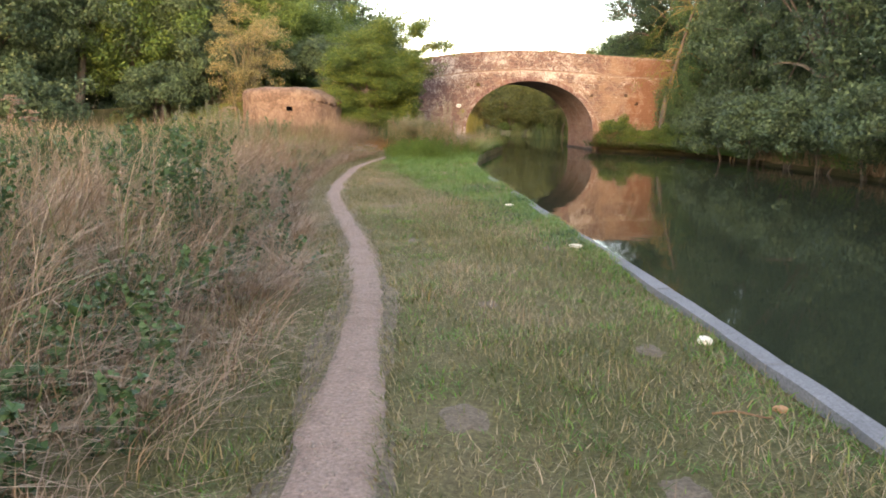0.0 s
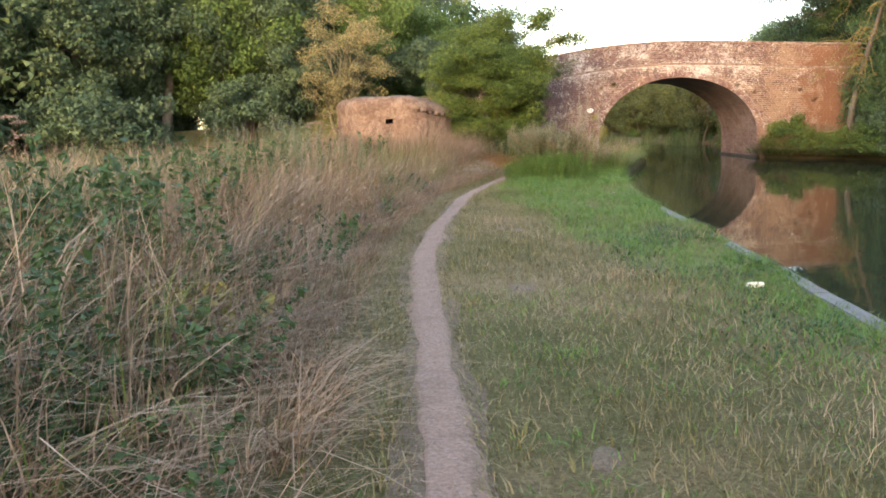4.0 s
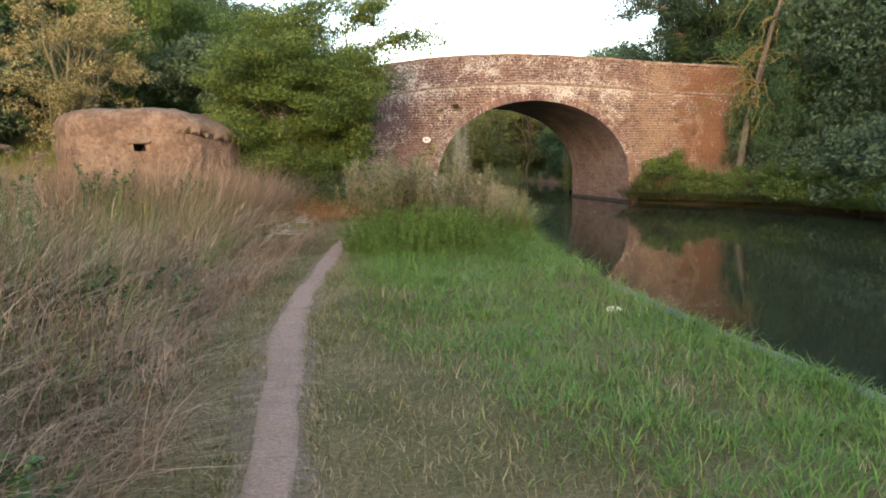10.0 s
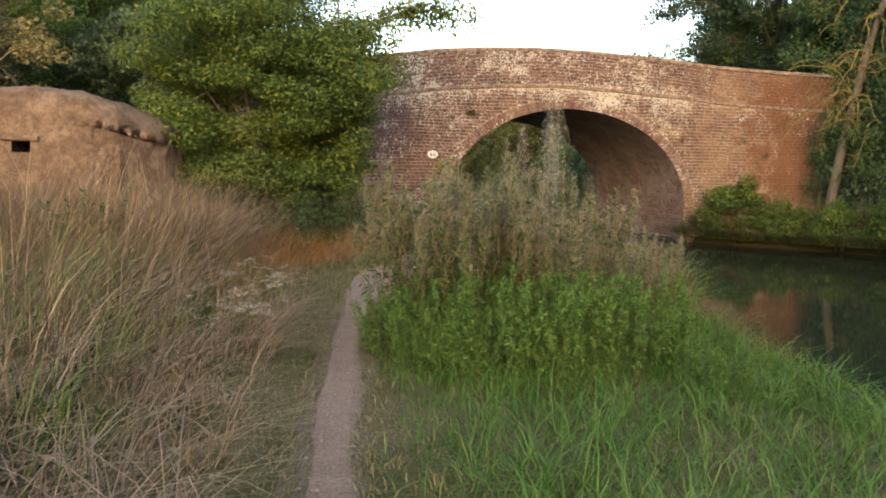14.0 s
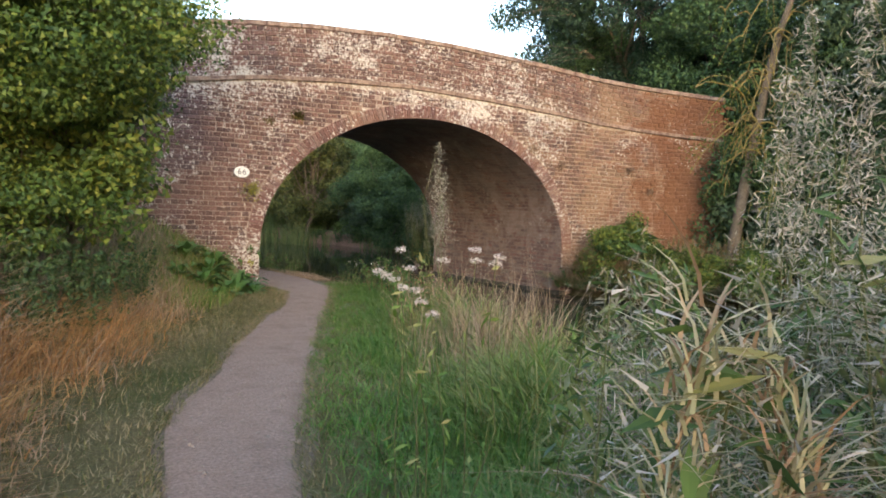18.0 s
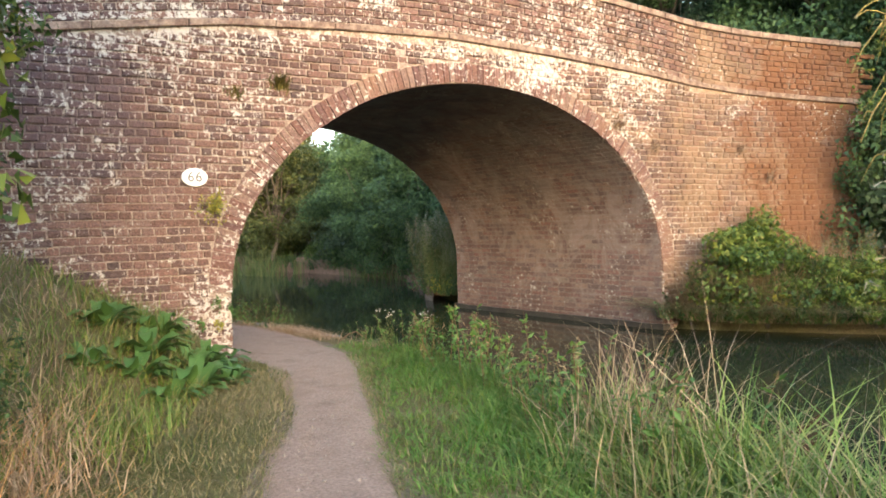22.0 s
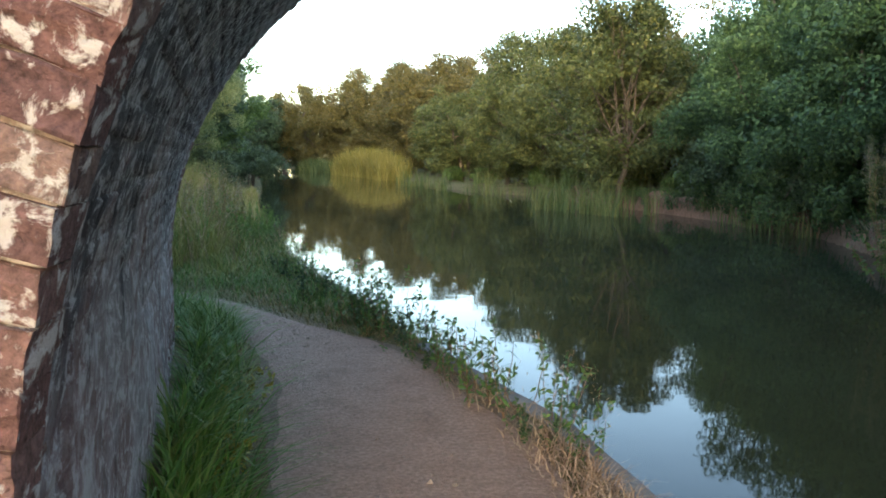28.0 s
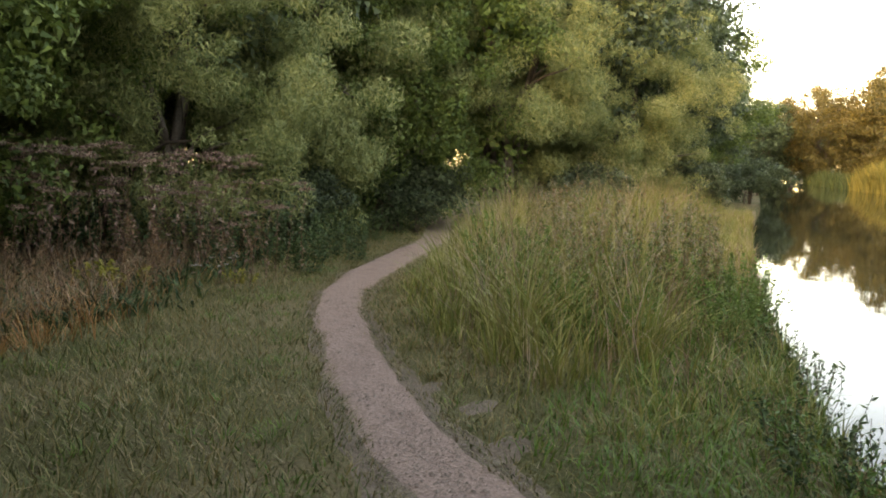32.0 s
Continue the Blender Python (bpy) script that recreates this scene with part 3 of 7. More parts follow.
def rise(x, y):
    """Height of the land above the path: the bridge's approach banks and gentle unevenness."""
    x, y = np.asarray(x, float), np.asarray(y, float)
    front = np.interp(x, [-40, -14, -4, -0.9, 0.7, 1.15, 7.4, 8.5, 10, 14, 40], [0.3, 1.6, 2.3, 1.2, 0.42, 0, 0, 0.35, 0.7, 1.6, 0.3]) - np.maximum(38.9 - y, 0) * np.interp(x, [-8, 0, 9], [0.5, 0.42, 0.45])
    back = np.interp(x, [-40, -14, -5, -1, 0.3, 0.75, 7.2, 8.5, 10, 14, 40], [0.3, 1.6, 2.0, 1.0, 0.3, 0, 0, 0.7, 1.4, 2.4, 0.3]) - np.maximum(y - wall_back(x), 0) * 0.6
    h = np.where(y < 41, front, back)
    mid = np.interp(x, [-40, -14, -4, 0.2, 0.5, 7.9, 8.3, 14, 40], [0.3, 1.8, 3.0, 3.2, 0, 0, 3.1, 2.6, 0.3])
    h = np.where((y > 39.2) & (y < wall_back(x) - 0.2), np.maximum(h, mid), h)
    h = np.maximum(h, 0)
    bumps = 0.035 * np.sin(x * 2.1 + 1.3 * np.sin(y * 0.7)) * np.sin(y * 1.7 + 0.8 * np.sin(x))
    d, left = off_path(x.ravel(), y.ravel())
    d, left = d.reshape(x.shape), left.reshape(x.shape)
    return h + bumps * ease(0.1, 0.8, d) + 0.02 * ease(0.0, 0.2, d) + 0.10 * ease(0.8, 3.0, d) * (y < 36) * left - 0.05 * ease(-0.5, 0.0, x - bank_left(y)) * (1 - ease(5.5, 9, y)) * (y > -10)


# ---- ground ----
def build_ground():
    lo = np.concatenate([[-1500, -500, -200, -100, -60, -40, -30, -22, -17, -14, -12, -10.5, -9.2], np.arange(-8.2, -0.05, 0.13), [-0.04, 0.0]])
    ro = np.array([0, 0.25, 0.6, 1.0, 1.6, 2.4, 3.5, 5, 7, 10, 15, 25, 45, 90, 200, 500, 1500])
    ys = np.concatenate([[-1500, -400, -120, -60, -40, -25, -15, -9, -5], np.arange(-2.5, 62, 0.16), np.arange(63, 120, 2.0), [130, 145, 160, 190, 230, 260, 400, 800, 1500]])
    L, R = bank_left(ys)[:, None], bank_right(ys)[:, None]
    xs = np.concatenate([L + lo[None], L + 0.03, L + 0.35, L + (R - L) * 0.5, R - 0.7, R + ro[None]], 1)
    yy = np.repeat(ys[:, None], xs.shape[1], 1)
    z = rise(xs, yy)
    k = len(lo)
    z[:, k - 1] = -0.06
    z[:, k:k + 4] = np.array([-0.7, -1.1, -1.5, -1.2])
    z[:, k + 4] = -0.28
    z[:, k + 5] = -0.23
    z[:, k + 6] = z[:, k + 6] - 0.13
    under = ((yy > 38.95) & (yy < 43.4)) & (xs > 7.0) & (xs < 8.2)
    z = np.where(under, -1.0, z)
    rows, cols = xs.shape
    V = np.stack([xs, yy, z], -1).reshape(-1, 3)
    i = (np.arange(rows - 1)[:, None] * cols + np.arange(cols - 1)[None]).ravel()
    F = np.stack([i, i + 1, i + cols + 1, i + cols], 1)
    ob = new("ground", mesh_of("ground", V, F, M_ground, True))
    tagged(ob, "dry grassy canal bank with worn turf and bare soil", "ground", kind="structure")


build_ground()
w = new("water", mesh_of("water", [(-60, -70, -0.2), (30, -70, -0.2), (30, 270, -0.2), (-60, 270, -0.2)], [(0, 1, 2, 3)], M_water))
tagged(w, "still dark green canal water that mirrors trees and sky", "water", kind="structure")


def build_path(name, label, mat, extra, lift, rough):
    c = []
    for (ax, ay, aw), (bx, by, bw) in zip(TRACK[:-1], TRACK[1:]):
        n = max(2, int(math.hypot(bx - ax, by - ay) / 0.06))
        for i in range(n):
            t = i / n
            c.append((ax + (bx - ax) * t, ay + (by - ay) * t, aw + (bw - aw) * t))
    c = np.array(c)
    ker = np.ones(21) / 21
    for a in range(3):
        c[:, a] = np.convolve(np.pad(c[:, a], 10, mode="edge"), ker, "valid")
    d = unit(np.gradient(c[:, :2], axis=0))
    nrm = np.stack([d[:, 1], -d[:, 0]], 1)
    m = 9
    V = np.zeros((len(c), m, 3))
    wob = []
    for side in range(2):
        wob.append(rough * np.convolve(rng.normal(0, 1, len(c) + 26), np.hanning(27) / 3.6, "valid") + 0.5 * rough * np.convolve(rng.normal(0, 1, len(c) + 6), np.hanning(7) / 2, "valid"))
    for k in range(m):
        u = -1 + 2 * k / (m - 1)
        off = u * (c[:, 2] + extra + np.where(u < 0, wob[0], wob[1]) * abs(u))
        V[:, k, :2] = c[:, :2] + nrm * off[:, None]
        V[:, k, 2] = 0.022 * (1 - u ** 4) - 0.012 * (1 - abs(u)) + lift
    z0 = rise(V[..., 0], V[..., 1])
    V[..., 2] += np.minimum(z0, 0.06) * 0.8
    i = (np.arange(len(c) - 1)[:, None] * m + np.arange(m - 1)[None]).ravel()
    F = np.stack([i, i + 1, i + m + 1, i + m], 1)
    ob = new(name, mesh_of(name, V.reshape(-1, 3), F, mat, True))
    tagged(ob, label, "path", kind="structure")


build_path("path", "narrow trodden gravel towpath with ragged edges", M_path, 0.0, 0.012, 0.022)
build_path("path_margin", "bare earth margin along the towpath", M_dirt, 0.075, 0.002, 0.035)


# ---- bridge ----
ARCH_X, ARCH_A, ARCH_B, SPRING = 4.29, 3.10, 2.40, 0.68
BACK = 4.4


def bridge_at(u, v, z):
    """Bridge frame to world: the barrel lies a little askew, the far wing of the face swings forward."""
    swing = 0.17 * max(0.0, u - 8.0) ** 1.6 if v < 1.0 else 0.0
    return Vector((u - v * (0.165 - 0.011 * (u - 1.2)), 38.9 + v * (0.89 + 0.036 * (u - 1.1)) - swing, z))


def arch_z(u, grow=0.0):
    q = 1 - ((u - ARCH_X) / (ARCH_A + grow)) ** 2
    return SPRING + (ARCH_B + grow) * math.sqrt(q) if q > 0 else -1.0


def string_z(u):
    return float(np.interp(u, [-8, -4, -0.5, 1.2, 2.7, 4.0, 5.4, 7.1, 9, 11, 14], [2.3, 2.75, 3.26, 3.50, 3.60, 3.63, 3.57, 3.46, 3.28, 3.12, 2.8]))


def top_z(u):
    return float(np.interp(u, [-8, -4, -0.2, 0.85, 2.0, 3.4, 4.8, 6.5, 8.4, 10.5, 14], [3.1, 3.58, 4.21, 4.355, 4.445, 4.495, 4.465, 4.37, 4.22, 4.04, 3.6]))


bridge = thing("bridge", "humpback red brick canal bridge with lime-bloomed face and low arch", "bridge", pose(0, 0, 0))
U0, U1 = -4.7, 10.8


def wall_slab(front, depth, flip):
    """One face wall of the bridge, open at the arch; front: v of its outer face."""
    us = np.array(sorted([*np.arange(U0, U1 + 0.01, 0.1), *[ARCH_X + (ARCH_A + 0.008) * math.cos(math.pi * k / 60) for k in range(1, 60)], ARCH_X - ARCH_A - 0.0085, ARCH_X - ARCH_A - 0.0075, ARCH_X + ARCH_A + 0.0075, ARCH_X + ARCH_A + 0.0085]))
    bm = bmesh.new()
    cols = []
    for u in us:
        inside = abs(u - ARCH_X) < ARCH_A + 0.008
        zb = max(arch_z(u, 0.008), -1.0) if inside else -1.0
        row = []
        for v in (front, front + depth):
            row.append([bm.verts.new(bridge_at(u, v, z)) for z in (zb, top_z(u) - 0.05)])
        cols.append((row, inside))
    for (a, ia), (b, ib) in zip(cols[:-1], cols[1:]):
        for i in (0, 1):
            q = [a[i][0], b[i][0], b[i][1], a[i][1]]
            bm.faces.new(q if i == 0 else q[::-1])
        bm.faces.new([a[0][1], b[0][1], b[1][1], a[1][1]])
        bm.faces.new([a[0][0], a[1][0], b[1][0], b[0][0]])
    for c, o in ((cols[0], 1), (cols[-1], -1)):
        r = c[0]
        bm.faces.new([r[0][0], r[0][1], r[1][1], r[1][0]])
    return bm


part("face_wall", bm_mesh("face_wall", wall_slab(0.018, 0.42, False), M_mortar), bridge, "lime mortar bed of the face")
part("back_wall", bm_mesh("back_wall", wall_slab(BACK - 0.44, 0.42, True), M_mortar), bridge)


def barrel_profile(n=72, grow=0.0):
    p = [(ARCH_X - ARCH_A - grow, -1.0), (ARCH_X - ARCH_A - grow, SPRING - 0.3)]
    for i in range(n + 1):
        a = math.pi - math.pi * i / n
        p.append((ARCH_X + (ARCH_A + grow) * math.cos(a), SPRING + (ARCH_B + grow) * math.sin(a)))
    return p + [(ARCH_X + ARCH_A + grow, SPRING - 0.3), (ARCH_X + ARCH_A + grow, -1.0)]


def worn_brick(V, F, at, t, n, a, b):
    """A rough, rounded brick of the towpath side, from a to b along the barrel, lumpy on its face."""
    nx, nz = max(3, int((b - a) / 0.028)), 4
    base = len(V)
    h = 0.071
    push, lean, dip = rng.uniform(0.0005, 0.0045), rng.normal(0, 0.0016), rng.normal(0, 0.0016)
    for i in range(nx + 1):
        for k in range(nz + 1):
            f, q = i / nx, k / nz
            rim = i in (0, nx) or k in (0, nz)
            lift = -0.0065 if rim else push + lean * (f - 0.5) * 2 + dip * (q - 0.5) * 2 + rng.normal(0, 0.0014)
            along = h * q + (rng.normal(0, 0.0022) if rim else 0.0)
            vv = a + (b - a) * f + (rng.normal(0, 0.0025) if rim else 0.0)
            if i == 1 or i == nx - 1:
                vv += (-1 if i == 1 else 1) * (b - a) / nx * 0.55
            if k == 1 or k == nz - 1:
                along += (-1 if k == 1 else 1) * h / nz * 0.5
            V.append(bridge_at(at[0] + t[0] * along + n[0] * lift, vv, at[1] + t[1] * along + n[1] * lift))
    for i in range(nx):
        for k in range(nz):
            p = base + i * (nz + 1) + k
            F.append((p, p + 1, p + nz + 2, p + nz + 1))


def build_barrel():
    prof = barrel_profile()
    cut = next(i for i, (u, z) in enumerate(prof) if u > ARCH_X - 1.3 and z > 0)
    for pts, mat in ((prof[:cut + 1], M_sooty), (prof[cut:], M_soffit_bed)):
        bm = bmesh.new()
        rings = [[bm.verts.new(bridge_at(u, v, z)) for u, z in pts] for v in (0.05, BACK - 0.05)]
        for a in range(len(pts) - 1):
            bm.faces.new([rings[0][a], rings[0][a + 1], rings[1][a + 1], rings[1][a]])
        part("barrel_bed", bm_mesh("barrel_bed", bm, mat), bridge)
    # brick courses of the barrel, one proud brick each
    prof = np.array(barrel_profile(160))
    seg = np.hypot(*np.diff(prof, axis=0).T)
    dist = np.concatenate([[0], np.cumsum(seg)])
    store = {0: ([], []), 1: ([], []), 2: ([], [])}
    s, row = 0.45, 0
    while s < dist[-1] - 0.5:
        u0, z0 = (np.interp(s, dist, prof[:, k]) for k in (0, 1))
        u1, z1 = (np.interp(s + 0.069, dist, prof[:, k]) for k in (0, 1))
        tu, tz = (u1 - u0) / 0.069, (z1 - z0) / 0.069
        nu, nz = tz, -tu
        v = 0.02 - (0.115 if row % 2 else 0)
        bare_edge = rng.uniform(0.35, 0.9)
        while v < BACK - 0.02:
            ln = 0.225 if rng.random() < 0.8 else 0.112
            a, b = max(v, 0.02), min(v + ln, BACK - 0.02)
            left_side = u0 < ARCH_X - 1.3
            V, F = store[(2 if (a > BACK - bare_edge * (1.25 - 0.45 * z0) and z0 < 1.45) or a < 0.07 else 1) if left_side else 0]
            pr = rng.uniform(0.0015, 0.0035) * (1.8 if rng.random() < 0.04 else 1)
            if left_side and b - a > 0.03 and rng.random() > 0.006:
                worn_brick(V, F, (u0, z0), (tu, tz), (nu, nz), a, b)
            elif not left_side and b - a > 0.03 and rng.random() > 0.012:
                j = rng.normal(0, 0.0005, 8)
                base = len(V)
                e = 0.005
                for vv in (a, b):
                    V.append(bridge_at(u0 - nu * 0.02, vv, z0 - nz * 0.02))
                    V.append(bridge_at(u1 - nu * 0.02, vv, z1 - nz * 0.02))
                for vv, sg in ((a, 1), (b, -1)):
                    V.append(bridge_at(u0 + nu * (pr + j[0]) + tu * e, vv + sg * e, z0 + nz * (pr + j[0]) + tz * e))
                    V.append(bridge_at(u1 + nu * (pr + j[1]) - tu * e, vv + sg * e, z1 + nz * (pr + j[1]) - tz * e))
                F += [tuple(base + k for k in q) for q in ((4, 5, 7, 6), (0, 1, 5, 4), (2, 6, 7, 3), (0, 4, 6, 2), (1, 3, 7, 5))]
            v += ln + 0.01
        s += 0.079
        row += 1
    for side, name, mat, label in ((0, "soffit_brickwork", M_barrel, "sooty brick courses of the arch soffit, toned darker towards the crown"), (2, "quoin_brickwork", M_bricks, "bare red brick quoins of the arch corners"), (1, "towpath_wall_brickwork", M_sooty, "grey limewashed brick courses with black soot runs, toned darker high up")):
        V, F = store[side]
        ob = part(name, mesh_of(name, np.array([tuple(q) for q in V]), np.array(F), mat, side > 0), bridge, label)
        ob["kind"] = "stuff"


build_barrel()


def build_plaster():
    """Old limewashed render over the lower part of the towpath side."""
    bm = bmesh.new()
    vs = np.arange(0.3, 3.5, 0.1)
    grid = []
    for v in vs:
        top = 0.95 + 0.12 * math.sin(v * 1.9) + 0.06 * math.sin(v * 5.3) + rng.normal(0, 0.008)
        col = []
        for k in range(13):
            z = -0.1 + (top + 0.1) * k / 12
            u = ARCH_X - ARCH_A if z < SPRING else ARCH_X - ARCH_A * math.sqrt(max(0.0, 1 - ((z - SPRING) / ARCH_B) ** 2))
            bulge = 0.022 + 0.008 * math.sin(v * 3 + z * 4) + rng.normal(0, 0.0016) - (0.034 if k == 12 or v in (vs[0], vs[-1]) else 0.012 if k == 11 else 0)
            col.append(bm.verts.new(bridge_at(u + bulge, v, z)))
        grid.append(col)
    for a, b in zip(grid[:-1], grid[1:]):
        for k in range(12):
            bm.faces.new([a[k], b[k], b[k + 1], a[k + 1]])
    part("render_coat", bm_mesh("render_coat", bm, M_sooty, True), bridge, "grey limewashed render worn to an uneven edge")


build_plaster()


def brick_mesh(name, ln, hg, mat, seed, depth=0.10):
    """A worn brick, face towards -y, centred on its face."""
    g = random.Random(seed)
    bm = bmesh.new()
    bmesh.ops.create_cube(bm, size=1)
    for vtx in bm.verts:
        vtx.co = Vector((vtx.co.x * ln, (vtx.co.y + 0.5) * depth, vtx.co.z * hg))
    front = [f for f in bm.faces if f.normal.y < -0.9]
    bmesh.ops.inset_individual(bm, faces=front, thickness=0.006, depth=0.0)
    bmesh.ops.subdivide_edges(bm, edges=[e for e in bm.edges if all(abs(q.co.y) < 1e-5 for q in e.verts) and e.calc_length() > 0.03], cuts=2, use_grid_fill=True)
    for vtx in bm.verts:
        if vtx.co.y < 0.05:
            rim = max(abs(vtx.co.x) / ln, abs(vtx.co.z) / hg) > 0.47
            vtx.co += Vector((g.uniform(-1, 1) * 0.004, g.uniform(-1, 1) * 0.0035 + (0.007 if rim else 0.0), g.uniform(-1, 1) * 0.0035))
    return bm_mesh(name, bm, mat)


CH = 0.080
STRETCH = [brick_mesh("stretcher", 0.221, 0.066, M_brick, i) for i in range(5)]
HEADER = [brick_mesh("header", 0.105, 0.066, M_brick, 20 + i) for i in range(4)]
VOUSS = [brick_mesh("arch_brick", 0.073, 0.232, M_arch_brick, 40 + i) for i in range(4)]


def face_place(u, z, tilt=0.0, proud=0.0):
    z += 0.007 * math.sin(u * 1.7 + 0.6 * z) + 0.004 * math.sin(u * 5.1 + z * 2)
    p = bridge_at(u, -proud, z)
    turn = 0.0
    if u > 8.0:
        turn = -math.degrees(math.atan(0.272 * (u - 8.0) ** 0.6))
    return pose(p.x, p.y, p.z, 0, -tilt, turn)


def box_brick(V, F, m, ln, hg):
    """The same brick, joined into a shared mesh."""
    b = len(V)
    e = 0.007
    jy = rng.uniform(-0.004, 0.004)
    for x, z in ((-1, -1), (1, -1), (1, 1), (-1, 1)):
        V.append(tuple(m @ Vector((x * ln / 2, 0.06, z * hg / 2))))
    wear = rng.uniform(-0.004, 0.003, (4, 2))
    for (x, z), (wx, wz) in zip(((-1, -1), (1, -1), (1, 1), (-1, 1)), wear):
        V.append(tuple(m @ Vector((x * (ln / 2 + wx), e + jy, z * (hg / 2 + wz)))))
    for (x, z), (wx, wz) in zip(((-1, -1), (1, -1), (1, 1), (-1, 1)), wear):
        V.append(tuple(m @ Vector((x * (ln / 2 - e + wx), jy + rng.normal(0, 0.002), z * (hg / 2 - e + wz)))))
    for k in range(4):
        n = (k + 1) % 4
        F.append((b + k, b + n, b + 4 + n, b + 4 + k))
        F.append((b + 4 + k, b + 4 + n, b + 8 + n, b + 8 + k))
    F.append((b + 8, b + 9, b + 10, b + 11))


def build_face():
    V, F = [], []
    single = 0
    row = 0
    z = -0.16
    while z < 3.55:
        header = row % 2
        ln = 0.107 if header else 0.224
        reach = ARCH_A
        if z > SPRING - 0.02:
            q = 1 - ((z - 0.03 - SPRING) / (ARCH_B + 0.237)) ** 2
            reach = (ARCH_A + 0.237) * math.sqrt(q) if q > 0 else -1.0
        cut_l, cut_r = ARCH_X - reach, ARCH_X + reach
        u = U0 + (0.06 if header else 0) + rng.uniform(-0.05, 0.05)
        while u < U1:
            full = ln * rng.uniform(0.93, 1.05)
            a, b = u, u + full
            if b <= cut_l < b + 0.075:
                b = cut_l - 0.005
            elif a < cut_l < b:
                b = cut_l - 0.005 if cut_l - a > 0.065 else a
            elif a < cut_r < b:
                a = cut_r + 0.008
            elif cut_l <= a and b <= cut_r:
                b = a
            c = (a + b) / 2
            whole = b - a > full - 1e-6
            if b - a > 0.03 and z + 0.05 < string_z(c) - 0.05 and rng.random() > 0.003:
                proud = rng.uniform(-0.007, 0.008)
                m = face_place(c, z, rng.normal(0, 0.9), proud)
                if whole and -0.95 < c < 1.2 and 0.1 < z < 2.3 and single < 290:
                    me = (HEADER if header else STRETCH)[rng.integers(0, 4)]
                    part("brick", me, bridge, at=m)
                    single += 1
                else:
                    box_brick(V, F, m, (b - a) * rng.uniform(0.93, 1.0), 0.066 * rng.uniform(0.9, 1.04))
            u += full + 0.011
        z += CH
        row += 1
    # parapet courses run with the hump
    for k in range(10):
        header = k % 2
        ln = 0.107 if header else 0.224
        u = U0 + (0.06 if header else 0) + rng.uniform(-0.05, 0.05)
        while u < U1:
            c = u + ln / 2
            lo, hi = string_z(c) + 0.03, top_z(c) - 0.05
            step = (hi - lo) / 10
            tilt = math.degrees(math.atan2(string_z(c + 0.2) - string_z(c - 0.2), 0.4))
            box_brick(V, F, face_place(c, lo + (k + 0.5) * step, tilt + rng.normal(0, 0.3), rng.uniform(-0.003, 0.008)), ln, step - 0.011)
            u += ln + 0.011
    ob = part("brickwork", mesh_of("brickwork", np.array(V), np.array(F), M_bricks), bridge, "weathered red brick courses of the face and parapet")
    ob["kind"] = "stuff"
    # arch ring of bricks on edge
    a = 0.0
    ang = []
    while a < math.pi:
        ang.append(a)
        a += 0.081 / math.hypot((ARCH_A + 0.1) * math.sin(a), (ARCH_B + 0.1) * math.cos(a))
    for a in ang:
        u, z = ARCH_X + (ARCH_A + 0.118) * math.cos(a), SPRING + (ARCH_B + 0.118) * math.sin(a)
        tilt = 90 - math.degrees(math.atan2(math.sin(a) / ARCH_B, math.cos(a) / ARCH_A))
        part("arch_brick", VOUSS[rng.integers(0, 4)], bridge, at=face_place(u, z, -tilt, rng.uniform(0.0, 0.01)))


build_face()


def strip_course(name, zf, hg, v0, v1, mat, seg, label, overlap=0.0):
    """Stones laid end to end along the face, following the hump."""
    u = U0
    while u < U1 - 0.05:
        ln = seg * rng.uniform(0.8, 1.2)
        e = min(u + ln, U1)
        bm = bmesh.new()
        us = [u + 0.004, (u + e) / 2, e - 0.004]
        rows = [[bm.verts.new(bridge_at(q, v, zf(q) + dz) + Vector((0, rng.normal(0, 0.002), rng.normal(0, 0.002)))) for v, dz in ((v0, 0), (v1, 0), (v1, hg), (v0, hg))] for q in us]
        for a, b in zip(rows[:-1], rows[1:]):
            for k in range(4):
                n = (k + 1) % 4
                bm.faces.new([a[k], a[n], b[n], b[k]])
        bm.faces.new(rows[0][::-1])
        bm.faces.new(rows[-1])
        bmesh.ops.recalc_face_normals(bm, faces=bm.faces)
        bmesh.ops.bevel(bm, geom=[ed for ed in bm.edges if ed.calc_face_angle(0) > 1.0], offset=0.008, segments=1, affect="EDGES")
        part(name, bm_mesh(name, bm, mat), bridge, label)
        u = e


strip_course("string_course", lambda u: string_z(u) - 0.045, 0.075, -0.032, 0.1, M_coping, 0.75, "projecting lime-washed string course")
strip_course("coping", lambda u: top_z(u) - 0.05, 0.085, -0.03, 0.44, M_coping, 0.6, "weathered parapet coping")
strip_course("back_coping", lambda u: top_z(u) - 0.05, 0.085, BACK - 0.46, BACK + 0.03, M_coping, 0.9, "weathered parapet coping")


def bridge_block(name, u0, u1, v0, v1, z0, z1, mat, label=""):
    bm = bmesh.new()
    n = 12
    rows = []
    for i in range(n + 1):
        v = v0 + (v1 - v0) * i / n
        j = [rng.normal(0, 0.006) for _ in range(4)]
        rows.append([bm.verts.new(bridge_at(u0 + j[0], v, z0)), bm.verts.new(bridge_at(u1, v, z0)), bm.verts.new(bridge_at(u1, v, z1)), bm.verts.new(bridge_at(u0 + j[1], v, z1 + j[2]))])
    for a, b in zip(rows[:-1], rows[1:]):
        for k in range(4):
            q = (k + 1) % 4
            bm.faces.new([a[k], a[q], b[q], b[k]])
    bm.faces.new(rows[0][::-1])
    bm.faces.new(rows[-1])
    bmesh.ops.recalc_face_normals(bm, faces=bm.faces)
    part(name, bm_mesh(name, bm, mat), bridge, label)


